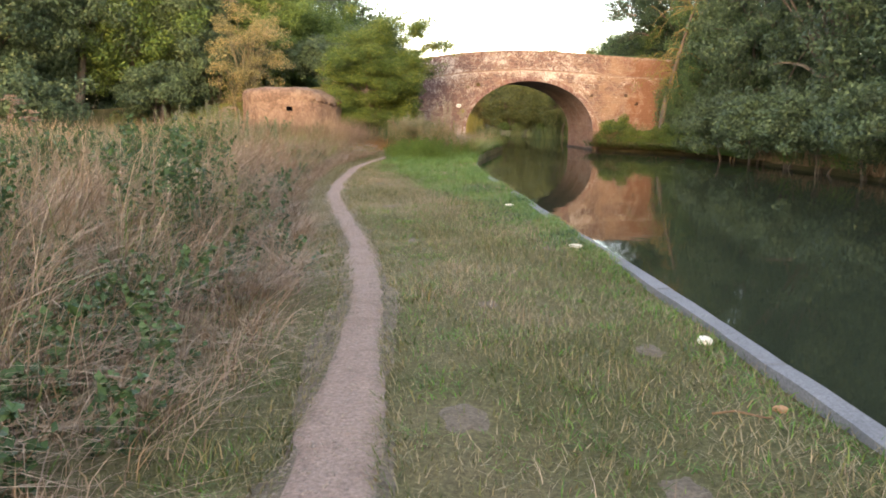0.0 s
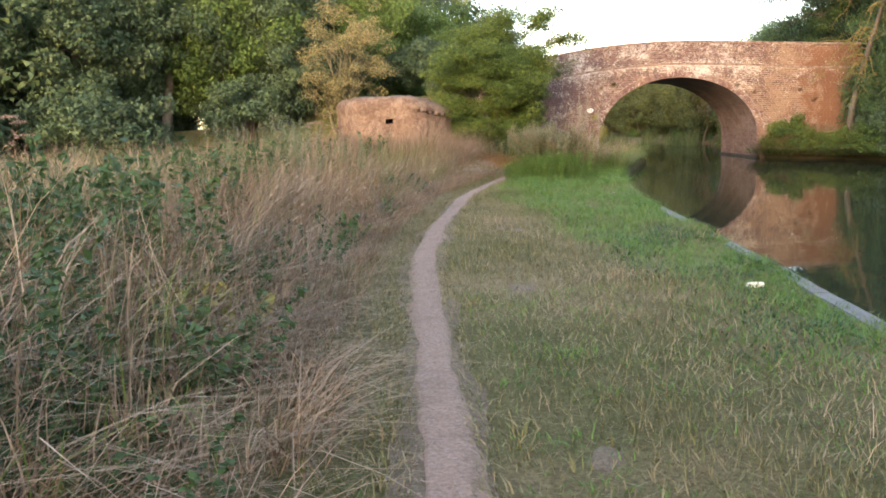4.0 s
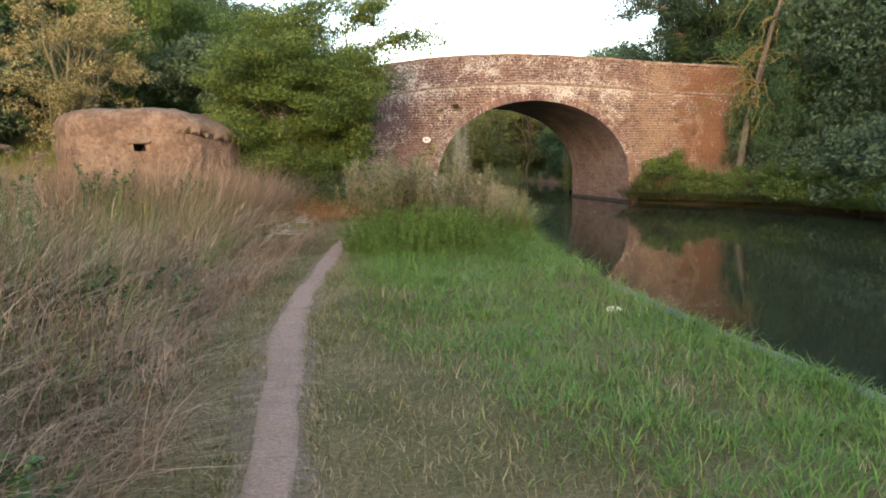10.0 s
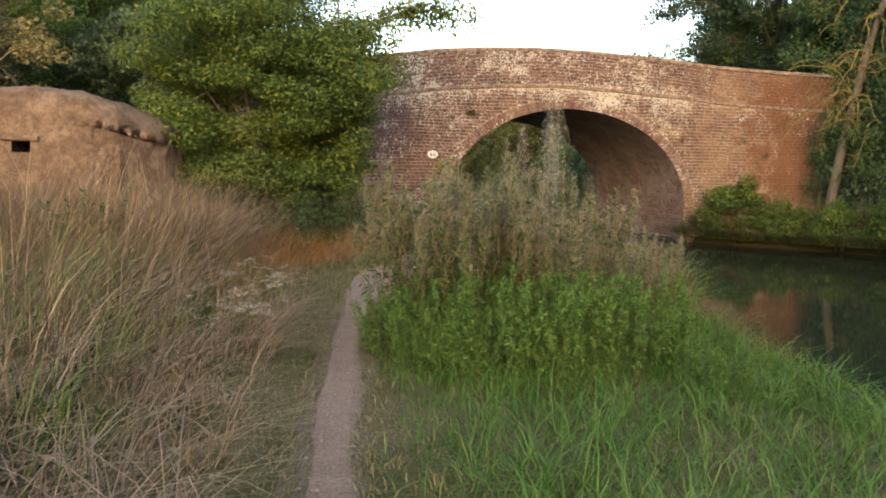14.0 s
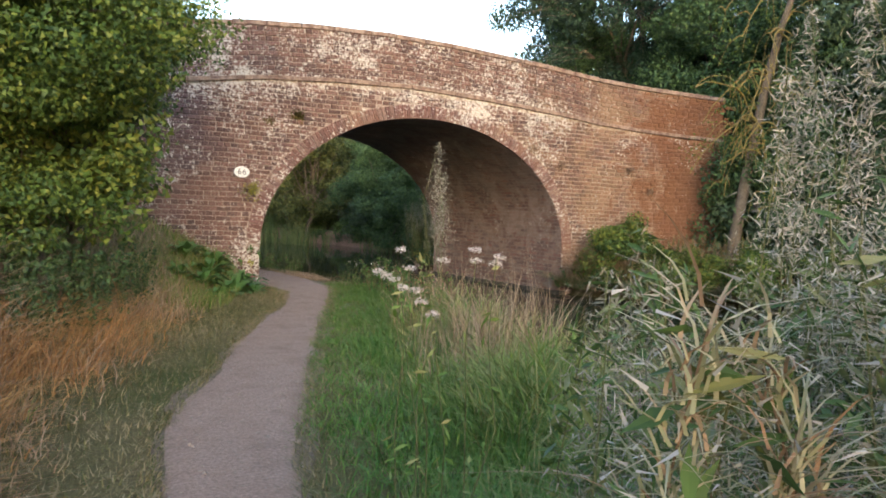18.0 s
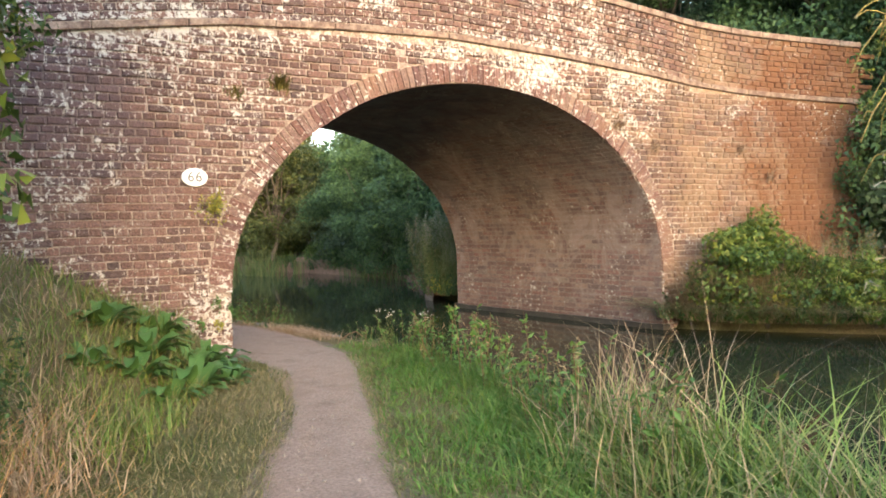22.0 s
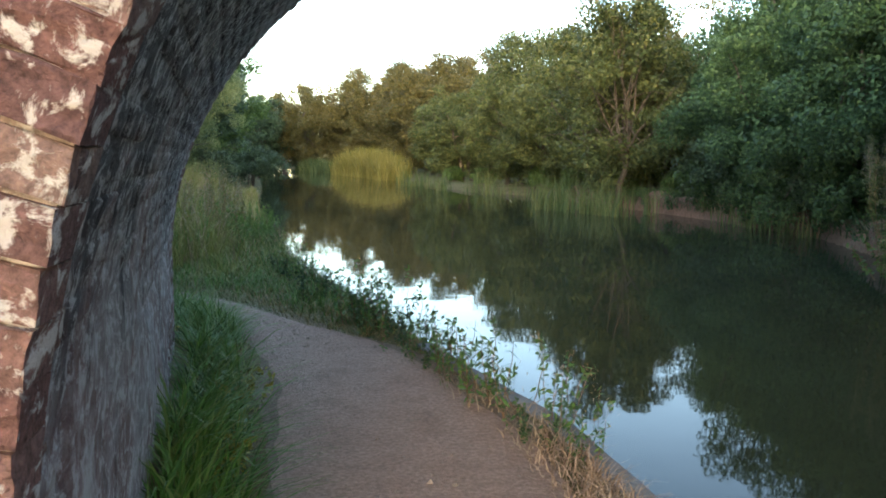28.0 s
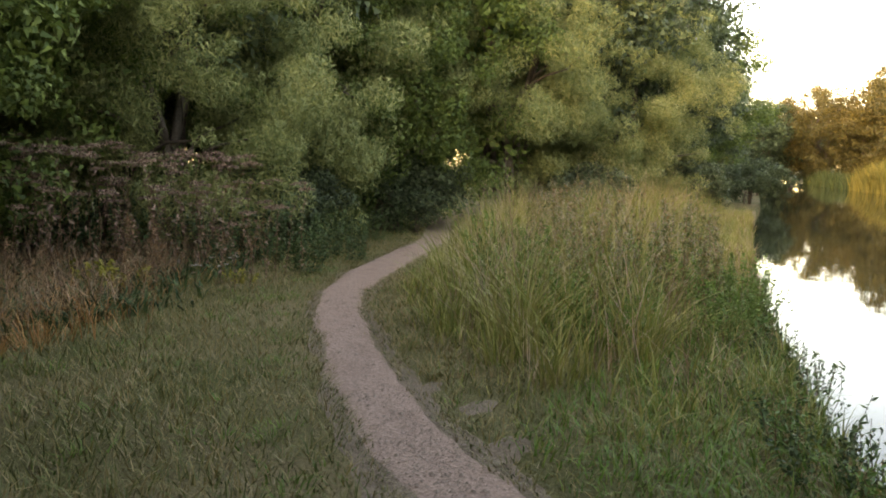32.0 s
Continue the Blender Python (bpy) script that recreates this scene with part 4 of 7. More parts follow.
M_ledge = mottled("wet_footing", [(0.035, 0.03, 0.025), (0.07, 0.06, 0.05)], 3, 40, 0.6)
bridge_block("footing", ARCH_X + ARCH_A - 0.05, ARCH_X + ARCH_A + 0.1, -0.02, BACK + 0.02, -1.2, -0.12, M_ledge, "dark wet footing ledge at the waterline")


def build_deck():
    us = np.arange(U0, U1 + 0.1, 0.4)
    V = [tuple(bridge_at(u, v, string_z(u) - 0.06)) for u in us for v in (0.44, BACK - 0.44)]
    F = [(2 * i, 2 * i + 2, 2 * i + 3, 2 * i + 1) for i in range(len(us) - 1)]
    part("roadway", mesh_of("roadway", V, F, M_dirt), bridge)


build_deck()


def build_plate():
    p = bridge_at(0.84, -0.02, 1.90)
    plate = thing("number_plate", "white enamelled oval bridge number plate fixed to the brickwork", "sign", pose(p.x, p.y, p.z))
    bm = bmesh.new()
    n = 40
    rings = []
    for rx, rz, y in ((0.128, 0.092, 0.02), (0.128, 0.092, -0.004), (0.120, 0.085, -0.009), (0.116, 0.081, -0.006)):
        rings.append([bm.verts.new((rx * math.cos(2 * math.pi * i / n), y, rz * math.sin(2 * math.pi * i / n))) for i in range(n)])
    for a, b in zip(rings[:-1], rings[1:]):
        for i in range(n):
            bm.faces.new([a[i], a[(i + 1) % n], b[(i + 1) % n], b[i]])
    bm.faces.new(rings[-1])
    bmesh.ops.recalc_face_normals(bm, faces=bm.faces)
    part("plate", bm_mesh("plate", bm, M_white_paint), plate)
    cu = bpy.data.curves.new("numerals", "FONT")
    cu.body, cu.size, cu.align_x, cu.align_y, cu.extrude = "66", 0.14, "CENTER", "CENTER", 0.002
    cu.space_character = 1.1
    cu.resolution_u = 6
    tmp = bpy.data.objects.new("tmp", cu)
    scene.collection.objects.link(tmp)
    me = bpy.data.meshes.new_from_object(tmp.evaluated_get(bpy.context.evaluated_depsgraph_get()))
    bpy.data.objects.remove(tmp)
    me.materials.clear()
    me.materials.append(M_black_paint)
    part("numerals", me, plate, "black numerals 66", pose(0, -0.0095, 0, 90, 0, 0))


build_plate()

# ---- concrete edging of the towpath ----


def build_edging(y0, y1, label):
    edge = thing("canal_edging", label, "kerb", pose(0, 0, 0), kind="structure")
    y = y0
    while y < y1:
        ln = rng.uniform(1.7, 2.0)
        e = min(y + ln, y1)
        bm = bmesh.new()
        n = 8
        rows = []
        for i in range(n + 1):
            t = y + 0.006 + (e - y - 0.012) * i / n
            x = float(bank_left(t))
            j = rng.normal(0, 0.004, 3)
            rows.append([bm.verts.new(c) for c in ((x - 0.12 + j[0], t, -0.2), (x + 0.02, t, -0.9), (x + 0.02 + j[1], t, 0.015), (x + 0.0, t, 0.03 + j[2]), (x - 0.115 + j[0], t, 0.025 + j[2]))])
        for a, b in zip(rows[:-1], rows[1:]):
            for k in range(5):
                q = (k + 1) % 5
                bm.faces.new([a[k], a[q], b[q], b[k]])
        bm.faces.new(rows[0][::-1])
        bm.faces.new(rows[-1])
        bmesh.ops.recalc_face_normals(bm, faces=bm.faces)
        part("edging_slab", bm_mesh("edging_slab", bm, M_concrete), edge)
        y = e


build_edging(-3.0, 24.5, "grey concrete canal edging slabs along the grass verge")
build_edging(39.9, 43.3, "worn concrete canal edging under the bridge")

# ---- pillbox ----


def build_pillbox():
    pb = thing("pillbox", "low wartime pillbox with pale weathered render and a dark gun slit", "pillbox", pose(0, 0, 0))
    foot = [(-7.25, 31.8), (-5.2, 31.8), (-4.8, 32.0), (-4.3, 32.7), (-4.15, 33.4), (-4.9, 35.4), (-7.4, 35.6), (-8.3, 33.6), (-7.7, 32.3)]
    bm = bmesh.new()
    hx, hz, hw, hh = -6.03, 1.66, 0.12, 0.075
    n = len(foot)
    # walls, as a fine skin with an uneven top
    cols = []
    for i in range(n):
        a, b = Vector(foot[i]), Vector(foot[(i + 1) % n])
        if i == 0:
            xs = sorted({a.x, hx - hw, hx + hw, b.x, *np.linspace(a.x, b.x, 9).round(3)})
            pts = [Vector((x, a.y)) for x in xs]
        else:
            pts = [a.lerp(b, k / 6) for k in range(7)]
        zs = sorted({-0.2, 0.4, 0.9, hz - hh, hz + hh, 2.02})
        grid = [[bm.verts.new((p.x, p.y, z)) for z in zs] for p in pts]
        for ga, gb, pa, pb2 in zip(grid[:-1], grid[1:], pts[:-1], pts[1:]):
            for k in range(len(zs) - 1):
                mid = (pa + pb2) / 2
                if i == 0 and abs(mid.x - hx) < hw and zs[k] >= hz - hh - 1e-4 and zs[k + 1] <= hz + hh + 1e-4:
                    continue
                bm.faces.new([ga[k], gb[k], gb[k + 1], ga[k + 1]])
    bmesh.ops.remove_doubles(bm, verts=bm.verts, dist=0.002)
    for v in bm.verts:
        if not (abs(v.co.x - hx) < hw + 0.02 and abs(v.co.z - hz) < hh + 0.02 and v.co.y < 31.9):
            v.co += Vector((rng.normal(0, 0.012), rng.normal(0, 0.015), rng.normal(0, 0.01)))
    part("wall", bm_mesh("wall", bm, M_pill), pb)
    # roof slab with a rounded brow
    bm = bmesh.new()
    c = Vector((-6.25, 33.6))
    prev = None
    for sc, z in ((1.004, 1.98), (1.01, 2.06), (1.008, 2.27), (0.972, 2.40), (0.90, 2.47), (0.65, 2.52), (0.02, 2.53)):
        ring = []
        for i in range(n):
            a, b = Vector(foot[i]), Vector(foot[(i + 1) % n])
            for k in range(5):
                q = c + (a.lerp(b, k / 5) - c) * sc
                ring.append(bm.verts.new((q.x + rng.normal(0, 0.012), q.y + rng.normal(0, 0.012), z + rng.normal(0, 0.014) - 0.30 * float(ease(-5.6, -4.2, np.array(q.x))) * (z > 2.05))))
        if prev:
            for i in range(len(ring)):
                bm.faces.new([prev[i], prev[(i + 1) % len(ring)], ring[(i + 1) % len(ring)], ring[i]])
        prev = ring
    bm.faces.new(prev)
    part("roof_slab", bm_mesh("roof_slab", bm, M_pill, True), pb, "rounded concrete roof slab, lichened and stained")
    bm = bmesh.new()
    bmesh.ops.create_cube(bm, size=1)
    for v in bm.verts:
        v.co = Vector((hx + v.co.x * hw * 2.02, 31.83 + (v.co.y + 0.5) * 0.5, hz + v.co.z * hh * 2.02))
    bmesh.ops.delete(bm, geom=[f for f in bm.faces if f.normal.y < -0.5], context="FACES")
    part("gun_slit", bm_mesh("gun_slit", bm, M_hole), pb, "dark gun slit through the wall")
    bm = bmesh.new()
    bmesh.ops.create_cube(bm, size=1)
    for v in bm.verts:
        v.co = Vector((hx + v.co.x * 0.48, 31.77 + v.co.y * 0.08, hz + hh + 0.045 + v.co.z * 0.07))
    bmesh.ops.bevel(bm, geom=list(bm.edges), offset=0.012, segments=1, affect="EDGES")
    part("lintel", bm_mesh("lintel", bm, M_pill), pb, "stained lintel over the slit")


build_pillbox()

# ---- trees ----


def crown_blobs(g, rx, rz, zc, count, size, squash=0.9, low=-1.0):
    """Clump centres spread through an uneven crown: x, y, z, radius."""
    out = []
    while len(out) < count:
        d = g.normal(0, 1, 3)
        d /= np.linalg.norm(d)
        if d[2] < low:
            continue
        r = g.uniform(0.35, 1.0) ** 0.6 * (1 + 0.22 * math.sin(3 * math.atan2(d[1], d[0]) + rx) + g.normal(0, 0.06))
        out.append((d[0] * rx * r, d[1] * rx * r * squash, zc + d[2] * rz * r, size * g.uniform(0.6, 1.35)))
    return np.array(out)


def leaf_cloud(g, blobs, n, ln, wd, droop, flat=0.75):
    wgt = blobs[:, 3] ** 2
    k = g.choice(len(blobs), n, p=wgt / wgt.sum())
    d = unit(g.normal(0, 1, (n, 3)))
    r = blobs[k, 3] * (0.35 + 0.65 * g.random(n) ** 0.5)
    pos = blobs[k, :3] + d * r[:, None] * np.array([1, 1, flat])
    pos[:, 2] -= droop * 0.4 * g.random(n) * blobs[k, 3]
    return leaves_far(pos, d, ln, wd, g, droop)


def limb(g, a, b, r0, r1, n=6, sag=0.1):
    a, b = np.array(a, float), np.array(b, float)
    L = np.linalg.norm(b - a)
    w = g.normal(0, 0.09 * L, (n, 3))
    for _ in range(2):
        w[1:-1] = (w[:-2] + 2 * w[1:-1] + w[2:]) / 4
    pts = []
    for i in range(n):
        t = i / (n - 1)
        p = a + (b - a) * t + w[i] * math.sin(math.pi * t)
        p[2] += sag * L * math.sin(math.pi * t)
        pts.append((*p, r0 + (r1 - r0) * t))
    return pts


def make_tree(name, label, category, seed, height, rx, base, clumps, size, n, leaf, mat, droop=0.2, trunk_r=0.2, stems=1, group="", low=-1.0, limbs=14, bark=None, keep=None, flat=0.75):
    g = np.random.default_rng(seed)
    zc, rz = (height + base) / 2, (height - base) / 2
    blobs = crown_blobs(g, rx, rz, zc, clumps, size, low=low)
    blobs[:, 2] = np.maximum(blobs[:, 2], base * 0.6 + 0.2)
    if keep:
        blobs = np.array([b for b in blobs if keep(b)])
    t = thing(name, label, category, pose(0, 0, 0), group)
    lines = []
    feet = [g.normal(0, 0.25 * (stems > 1), 2) for _ in range(stems)]
    tops = []
    for f in feet:
        top = (f[0] + g.normal(0, 0.15 * rx), f[1] + g.normal(0, 0.15 * rx), zc + rz * 0.4)
        ln = limb(g, (f[0], f[1], -0.25), top, trunk_r, trunk_r * 0.3, 8, 0.02)
        lines.append(ln)
        tops.append(ln)
    for i in g.choice(len(blobs), min(limbs, len(blobs)), replace=False):
        ln = tops[g.integers(0, stems)]
        s = ln[int(g.integers(2, 7))]
        lines.append(limb(g, s[:3], blobs[i, :3], s[3] * 0.55, trunk_r * 0.06, 6))
    V, F = tubes(lines, 6)
    part("trunk", mesh_of("trunk", V, F, bark or M_bark, True), t)
    V, F = leaf_cloud(g, blobs, n, leaf[0], leaf[1], droop, flat)
    tagged(part("crown", mesh_of("crown", V, F, mat), t), kind="stuff")
    return t


def put(t, x, y, scale=1.0, turn=0.0, z=None, sx=None, label=""):
    if z is None:
        z = float(rise(np.array([x]), np.array([y]))[0]) if y < 70 else 0.0
    m = pose(x, y, z - 0.05, 0, 0, turn) @ Matrix.Diagonal((sx or scale, sx or scale, scale, 1))
    if t.get("placed"):
        c = copy_thing(t, m)
    else:
        t["placed"] = 1
        t.matrix_basis = m
        c = t
    if label:
        c["label"] = label
    return c


T_dark = make_tree("broadleaf_tree", "tall dark green broadleaf tree in full leaf", "tree", 11, 11, 3.8, 1.2, 170, 0.85, 40000, (0.165, 0.11), G_dark, 0.2, 0.28, group="woodland trees")
T_mid = make_tree("broadleaf_tree", "tall broadleaf tree with mid green summer leaves", "tree", 12, 10, 3.6, 0.8, 160, 0.8, 40000, (0.16, 0.105), G_mid, 0.2, 0.25, group="woodland trees")
T_gold = make_tree("broadleaf_tree", "bank tree with leaves turning gold in evening light", "tree", 13, 7, 3.2, 0.3, 300, 0.48, 40000, (0.135, 0.085), G_gold, 0.2, 0.18, stems=2, group="far bank trees")
T_olive = make_tree("broadleaf_tree", "rounded bank tree with olive green leaves", "tree", 24, 7, 3.0, 0.2, 130, 0.65, 21000, (0.17, 0.105), G_olive, 0.25, 0.16, stems=2, group="far bank trees")
T_airy = make_tree("broadleaf_tree", "airy tall tree with thin open crown", "tree", 25, 8, 2.3, 0.3, 120, 0.6, 17000, (0.15, 0.09), G_olive, 0.25, 0.13, group="far bank trees", limbs=30)
T_willow = make_tree("willow_tree", "rounded grey-green willow with drooping narrow leaves", "tree", 14, 6, 2.8, 0.1, 330, 0.36, 130000, (0.10, 0.019), G_willow, 0.7, 0.12, stems=4, group="willows")
T_scrub = make_tree("scrub_bush", "dense dark green bramble and scrub bush", "bush", 15, 3.0, 1.9, -0.3, 110, 0.46, 15000, (0.125, 0.085), G_dark, 0.2, 0.06, stems=4, group="bank scrub", low=-0.5)
T_scrub2 = make_tree("scrub_bush", "leafy green bank bush", "bush", 16, 2.6, 1.7, -0.3, 100, 0.42, 13000, (0.13, 0.085), G_mid, 0.2, 0.05, stems=4, group="bank scrub", low=-0.5)
T_bush = make_tree("scrub_bush", "leafy yellow-green bush leaning over the water", "bush", 33, 2.6, 1.6, -0.3, 80, 0.42, 9000, (0.14, 0.085), G_thorn, 0.3, 0.05, stems=4, group="bank scrub", low=-0.6)
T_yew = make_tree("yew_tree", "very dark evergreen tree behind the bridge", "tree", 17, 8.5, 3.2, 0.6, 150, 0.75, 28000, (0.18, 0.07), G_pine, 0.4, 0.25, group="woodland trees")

T_near = make_tree("broadleaf_tree", "leafy green bank tree with dense hanging foliage", "tree", 18, 7.5, 3.0, 0.2, 280, 0.44, 95000, (0.08, 0.042), G_mid, 0.4, 0.16, stems=3, group="woodland trees")

# serves the far wood and, out of view, the added shade belt
T_belt = make_tree("broadleaf_tree", "tall broadleaf tree of the far wood and the added shade belt", "tree", 19, 11, 3.8, 0.6, 130, 1.0, 10000, (0.40, 0.26), G_dark, 0.2, 0.28, group="tree belt", limbs=5)
T_bank = make_tree("broadleaf_tree", "dense dark green tree leaning over the canal", "tree", 20, 6.8, 2.5, 0.0, 120, 0.62, 46000, (0.11, 0.065), G_bank, 0.3, 0.14, stems=3, group="far bank trees")

# hawthorn beside the bridge
haw = make_tree("hawthorn_bush", "large yellow-green hawthorn bush beside the bridge", "bush", 21, 5.3, 2.35, 0.0, 240, 0.55, 190000, (0.052, 0.037), G_thorn, 0.15, 0.09, stems=5, low=-0.97, limbs=40, flat=0.5,
                keep=lambda b: b[0] + 0.8 * b[3] < np.interp(b[2], [0.5, 1.0, 1.9, 3.0, 5.0], [0.9, 1.4, 1.75, 2.5, 2.25]))
haw.matrix_basis = pose(-2.75, 34.9, 0.15)


def spray(name, label, pos, reach, seed, mat, n=5, leaf=(0.06, 0.04)):
    """Loose leafy shoots that stick out of a crown."""
    g = np.random.default_rng(seed)
    t = thing(name, label, "branch", pose(*pos))
    lines, pts = [], []
    for i in range(n):
        e = np.array(reach) * g.uniform(0.6, 1.1) + g.normal(0, 0.22, 3)
        ln = limb(g, (0, 0, 0), e, 0.014, 0.004, 7, 0.12)
        lines.append(ln)
        for p in ln[2:]:
            pts.append(np.array(p[:3]) + g.normal(0, 0.09, (26, 3)))
    V, F = tubes(lines, 5)
    tagged(part("twig", mesh_of("twig", V, F, M_bark), t), kind="stuff")
    pts = np.concatenate(pts)
    V, F = leaves(pts, g.normal(0, 1, pts.shape), leaf[0], leaf[1], g, 0.4)
    tagged(part("foliage", mesh_of("foliage", V, F, mat), t), kind="stuff")


spray("leafy_branch", "loose hawthorn shoots reaching over the parapet", (-1.2, 34.9, 4.0), (1.7, -0.1, 0.4), 5, G_thorn, 6)
spray("leafy_branch", "loose hawthorn shoots reaching over the parapet", (-1.6, 35.4, 4.6), (0.9, 0.0, 1.0), 6, G_thorn, 5)
spray("leafy_branch", "loose hawthorn shoots reaching over the parapet", (-0.9, 35.0, 4.1), (1.6, -0.2, 0.25), 15, G_thorn, 9, (0.075, 0.05))
spray("leafy_branch", "loose hawthorn shoots above the crown", (-1.5, 35.0, 4.8), (1.2, -0.2, 0.5), 16, G_thorn, 7, (0.075, 0.05))
spray("leafy_branch", "loose hawthorn shoots beside the brickwork", (-0.9, 36.6, 3.2), (0.9, 0.3, 0.3), 7, G_thorn, 5)
haw2 = make_tree("hawthorn_bush", "dark green lower thorn bush against the bridge wing", "bush", 22, 3.6, 1.3, 0.2, 90, 0.38, 26000, (0.075, 0.052), G_thorn, 0.15, 0.06, stems=4, low=-0.6)
haw2.matrix_basis = pose(-3.2, 37.3, 0.9, 0, 0, 10)
put(haw2, -2.1, 35.4, 1.08, 80, z=0.35, label="dense lower thorn growth in front of the bridge")

# half-dead pale shrub behind the pillbox
dry = make_tree("elder_bush", "half-dead pale elder with bare twigs and few yellow leaves", "bush", 23, 6.4, 2.0, 0.8, 90, 0.42, 15000, (0.09, 0.045), G_elder, 0.3, 0.09, stems=5, limbs=60, bark=M_dead_wood)
dry.matrix_basis = pose(-8.9, 37.6, 1.2, 0, 0, 0) @ Matrix.Diagonal((1, 1, 0.82, 1))

# woodland on the left, behind the pillbox and the bridge
for x, y, s, tr, t in ((-15, 40, 0.85, 20, T_mid), (-20, 36, 0.9, 90, T_dark), (-12.5, 46, 1.25, 140, T_near), (-9.8, 46.0, 1.1, 200, T_near), (-9.5, 58.5, 1.15, 30, T_mid), (-7.6, 62.5, 1.1, 30, T_dark), (-12.5, 60, 1.15, 200, T_dark),
                       (-17, 48, 1.05, 260, T_dark)):
    put(t, x, y, s, tr)
for x, y, s, tr, t in ((-26, 34, 1.0, 10, T_dark), (-24, 43, 1.0, 70, T_mid), (-31, 40, 1.0, 120, T_dark), (-10.5, 53, 1.15, 300, T_dark),
                       (-33, 30, 1.0, 220, T_dark), (-29.5, 31.5, 1.0, 130, T_dark), (-23, 33.5, 0.95, 310, T_dark), (-17.5, 38.5, 0.95, 60, T_dark), (-13, 41.5, 0.85, 330, T_dark), (-18.5, 43, 0.9, 190, T_dark), (-22.5, 38, 0.85, 280, T_mid), (-27.5, 38, 0.9, 50, T_dark), (-9.8, 44.5, 1.05, 110, T_near), (-38, 37, 1.0, 160, T_mid), (-20, 56, 1.2, 45, T_mid), (-40, 27, 0.85, 15, T_dark), (-29, 52, 1.2, 75, T_dark)):
    put(T_belt if x < -22 else t, x, y, s, tr)
for x, y, s, tr in ((-13, 37.5, 1.0, 30), (-17, 33, 1.1, 130), (-22, 30, 1.25, 200), (-28, 27, 1.3, 80), (-10.8, 39.5, 1.1, 10), (-34, 24, 1.4, 250), (-6.0, 41.0, 0.9, 170), (-3.6, 42.5, 0.8, 60)):
    put(T_scrub, x, y, s, tr)

# left bank past the bridge: willows along the path, dark trees by the water
for x, y, s, tr in ((-8.6, 51.0, 1.0, 10), (-9.3, 55.0, 1.3, 100), (-6.9, 59.6, 1.15, 210), (-5.2, 63.5, 1.0, 60), (-8.6, 65, 1.2, 150), (-12.5, 52, 1.2, 240)):
    put(T_willow, x, y, s, tr)
for x, y, s, tr, t in ((-6.1, 69.5, 0.95, 0, T_dark), (-9.0, 75, 1.05, 120, T_dark), (-6.9, 80, 0.95, 60, T_mid), (-9.5, 90, 1.0, 200, T_dark), (-11, 102, 1.05, 280, T_mid), (-13.5, 114, 1.1, 20, T_dark), (-19, 126, 1.1, 90, T_mid), (-14, 62, 1.1, 45, T_dark)):
    put(t, x, y, s, tr)
for x, y, s, tr in ((-7.6, 52.6, 0.5, 60), (-7.4, 56.6, 0.55, 120), (-5.0, 60.2, 0.5, 20), (-3.9, 65.5, 0.6, 200), (-9.0, 46.2, 0.5, 300), (-3.3, 74, 0.6, 10), (-4.4, 84, 0.6, 70)):
    put(T_scrub, x, y, s, tr)

for x, y, s, tr in ((-9.0, 47.2, 0.85, 0), (-10.8, 51.8, 1.0, 140), (-7.4, 45.4, 0.5, 250), (-8.2, 56.4, 0.8, 60)):
    put(T_near, x, y, s, tr)

# far bank past the bridge
for x, y, s, tr, t in ((10.6, 46.8, 0.8, 0, T_bank), (11.8, 50.4, 1.25, 130, T_bank), (12.6, 53.4, 1.35, 60, T_bank), (13.4, 57.4, 1.4, 200, T_bank), (11.5, 57.0, 1.0, 310, T_bank), (10.7, 54.0, 0.84, 170, T_bank), (10.6, 51.6, 0.85, 20, T_bank), (12.4, 44.4, 0.9, 200, T_bank), (15.5, 51.5, 0.7, 250, T_dark), (14.2, 60.6, 1.0, 250, T_bank), (11.3, 64.0, 0.8, 30, T_olive),
                       (9.3, 61.4, 0.8, 210, T_airy), (9.4, 64.6, 0.98, 40, T_airy), (11.2, 68.4, 0.9, 90, T_olive), (9.2, 71.0, 0.92, 280, T_olive), (12.4, 66.4, 0.95, 10, T_gold), (13.2, 71.5, 0.95, 130, T_olive)):
    put(t, x, y, s, tr)
for x, y, s, tr, t in ((8.4, 75.5, 0.9, 100, T_olive), (9.3, 76.5, 1.22, 20, T_airy), (10.9, 73.0, 1.12, 140, T_airy), (7.4, 82, 0.95, 200, T_olive), (6.6, 89, 0.98, 260, T_olive), (6.8, 96, 1.25, 300, T_gold), (10.5, 90, 1.2, 50, T_gold), (5.6, 104, 1.3, 140, T_gold), (3.6, 112, 1.35, 230, T_gold), (9.5, 101, 1.3, 190, T_gold),
                       (-1.0, 121, 1.3, 320, T_gold), (7.4, 112, 1.4, 10, T_gold), (2.0, 120, 1.45, 140, T_gold), (-4.4, 128, 1.35, 60, T_gold), (-8, 134, 1.3, 30, T_gold), (-12, 142, 1.35, 120, T_gold), (-18, 152, 1.4, 210, T_gold), (6, 124, 1.5, 75, T_gold), (11, 110, 1.4, 165, T_gold), (14.5, 63, 0.6, 340, T_mid), (11.5, 79, 0.9, 90, T_gold)):
    put(t, x, y, s, tr)
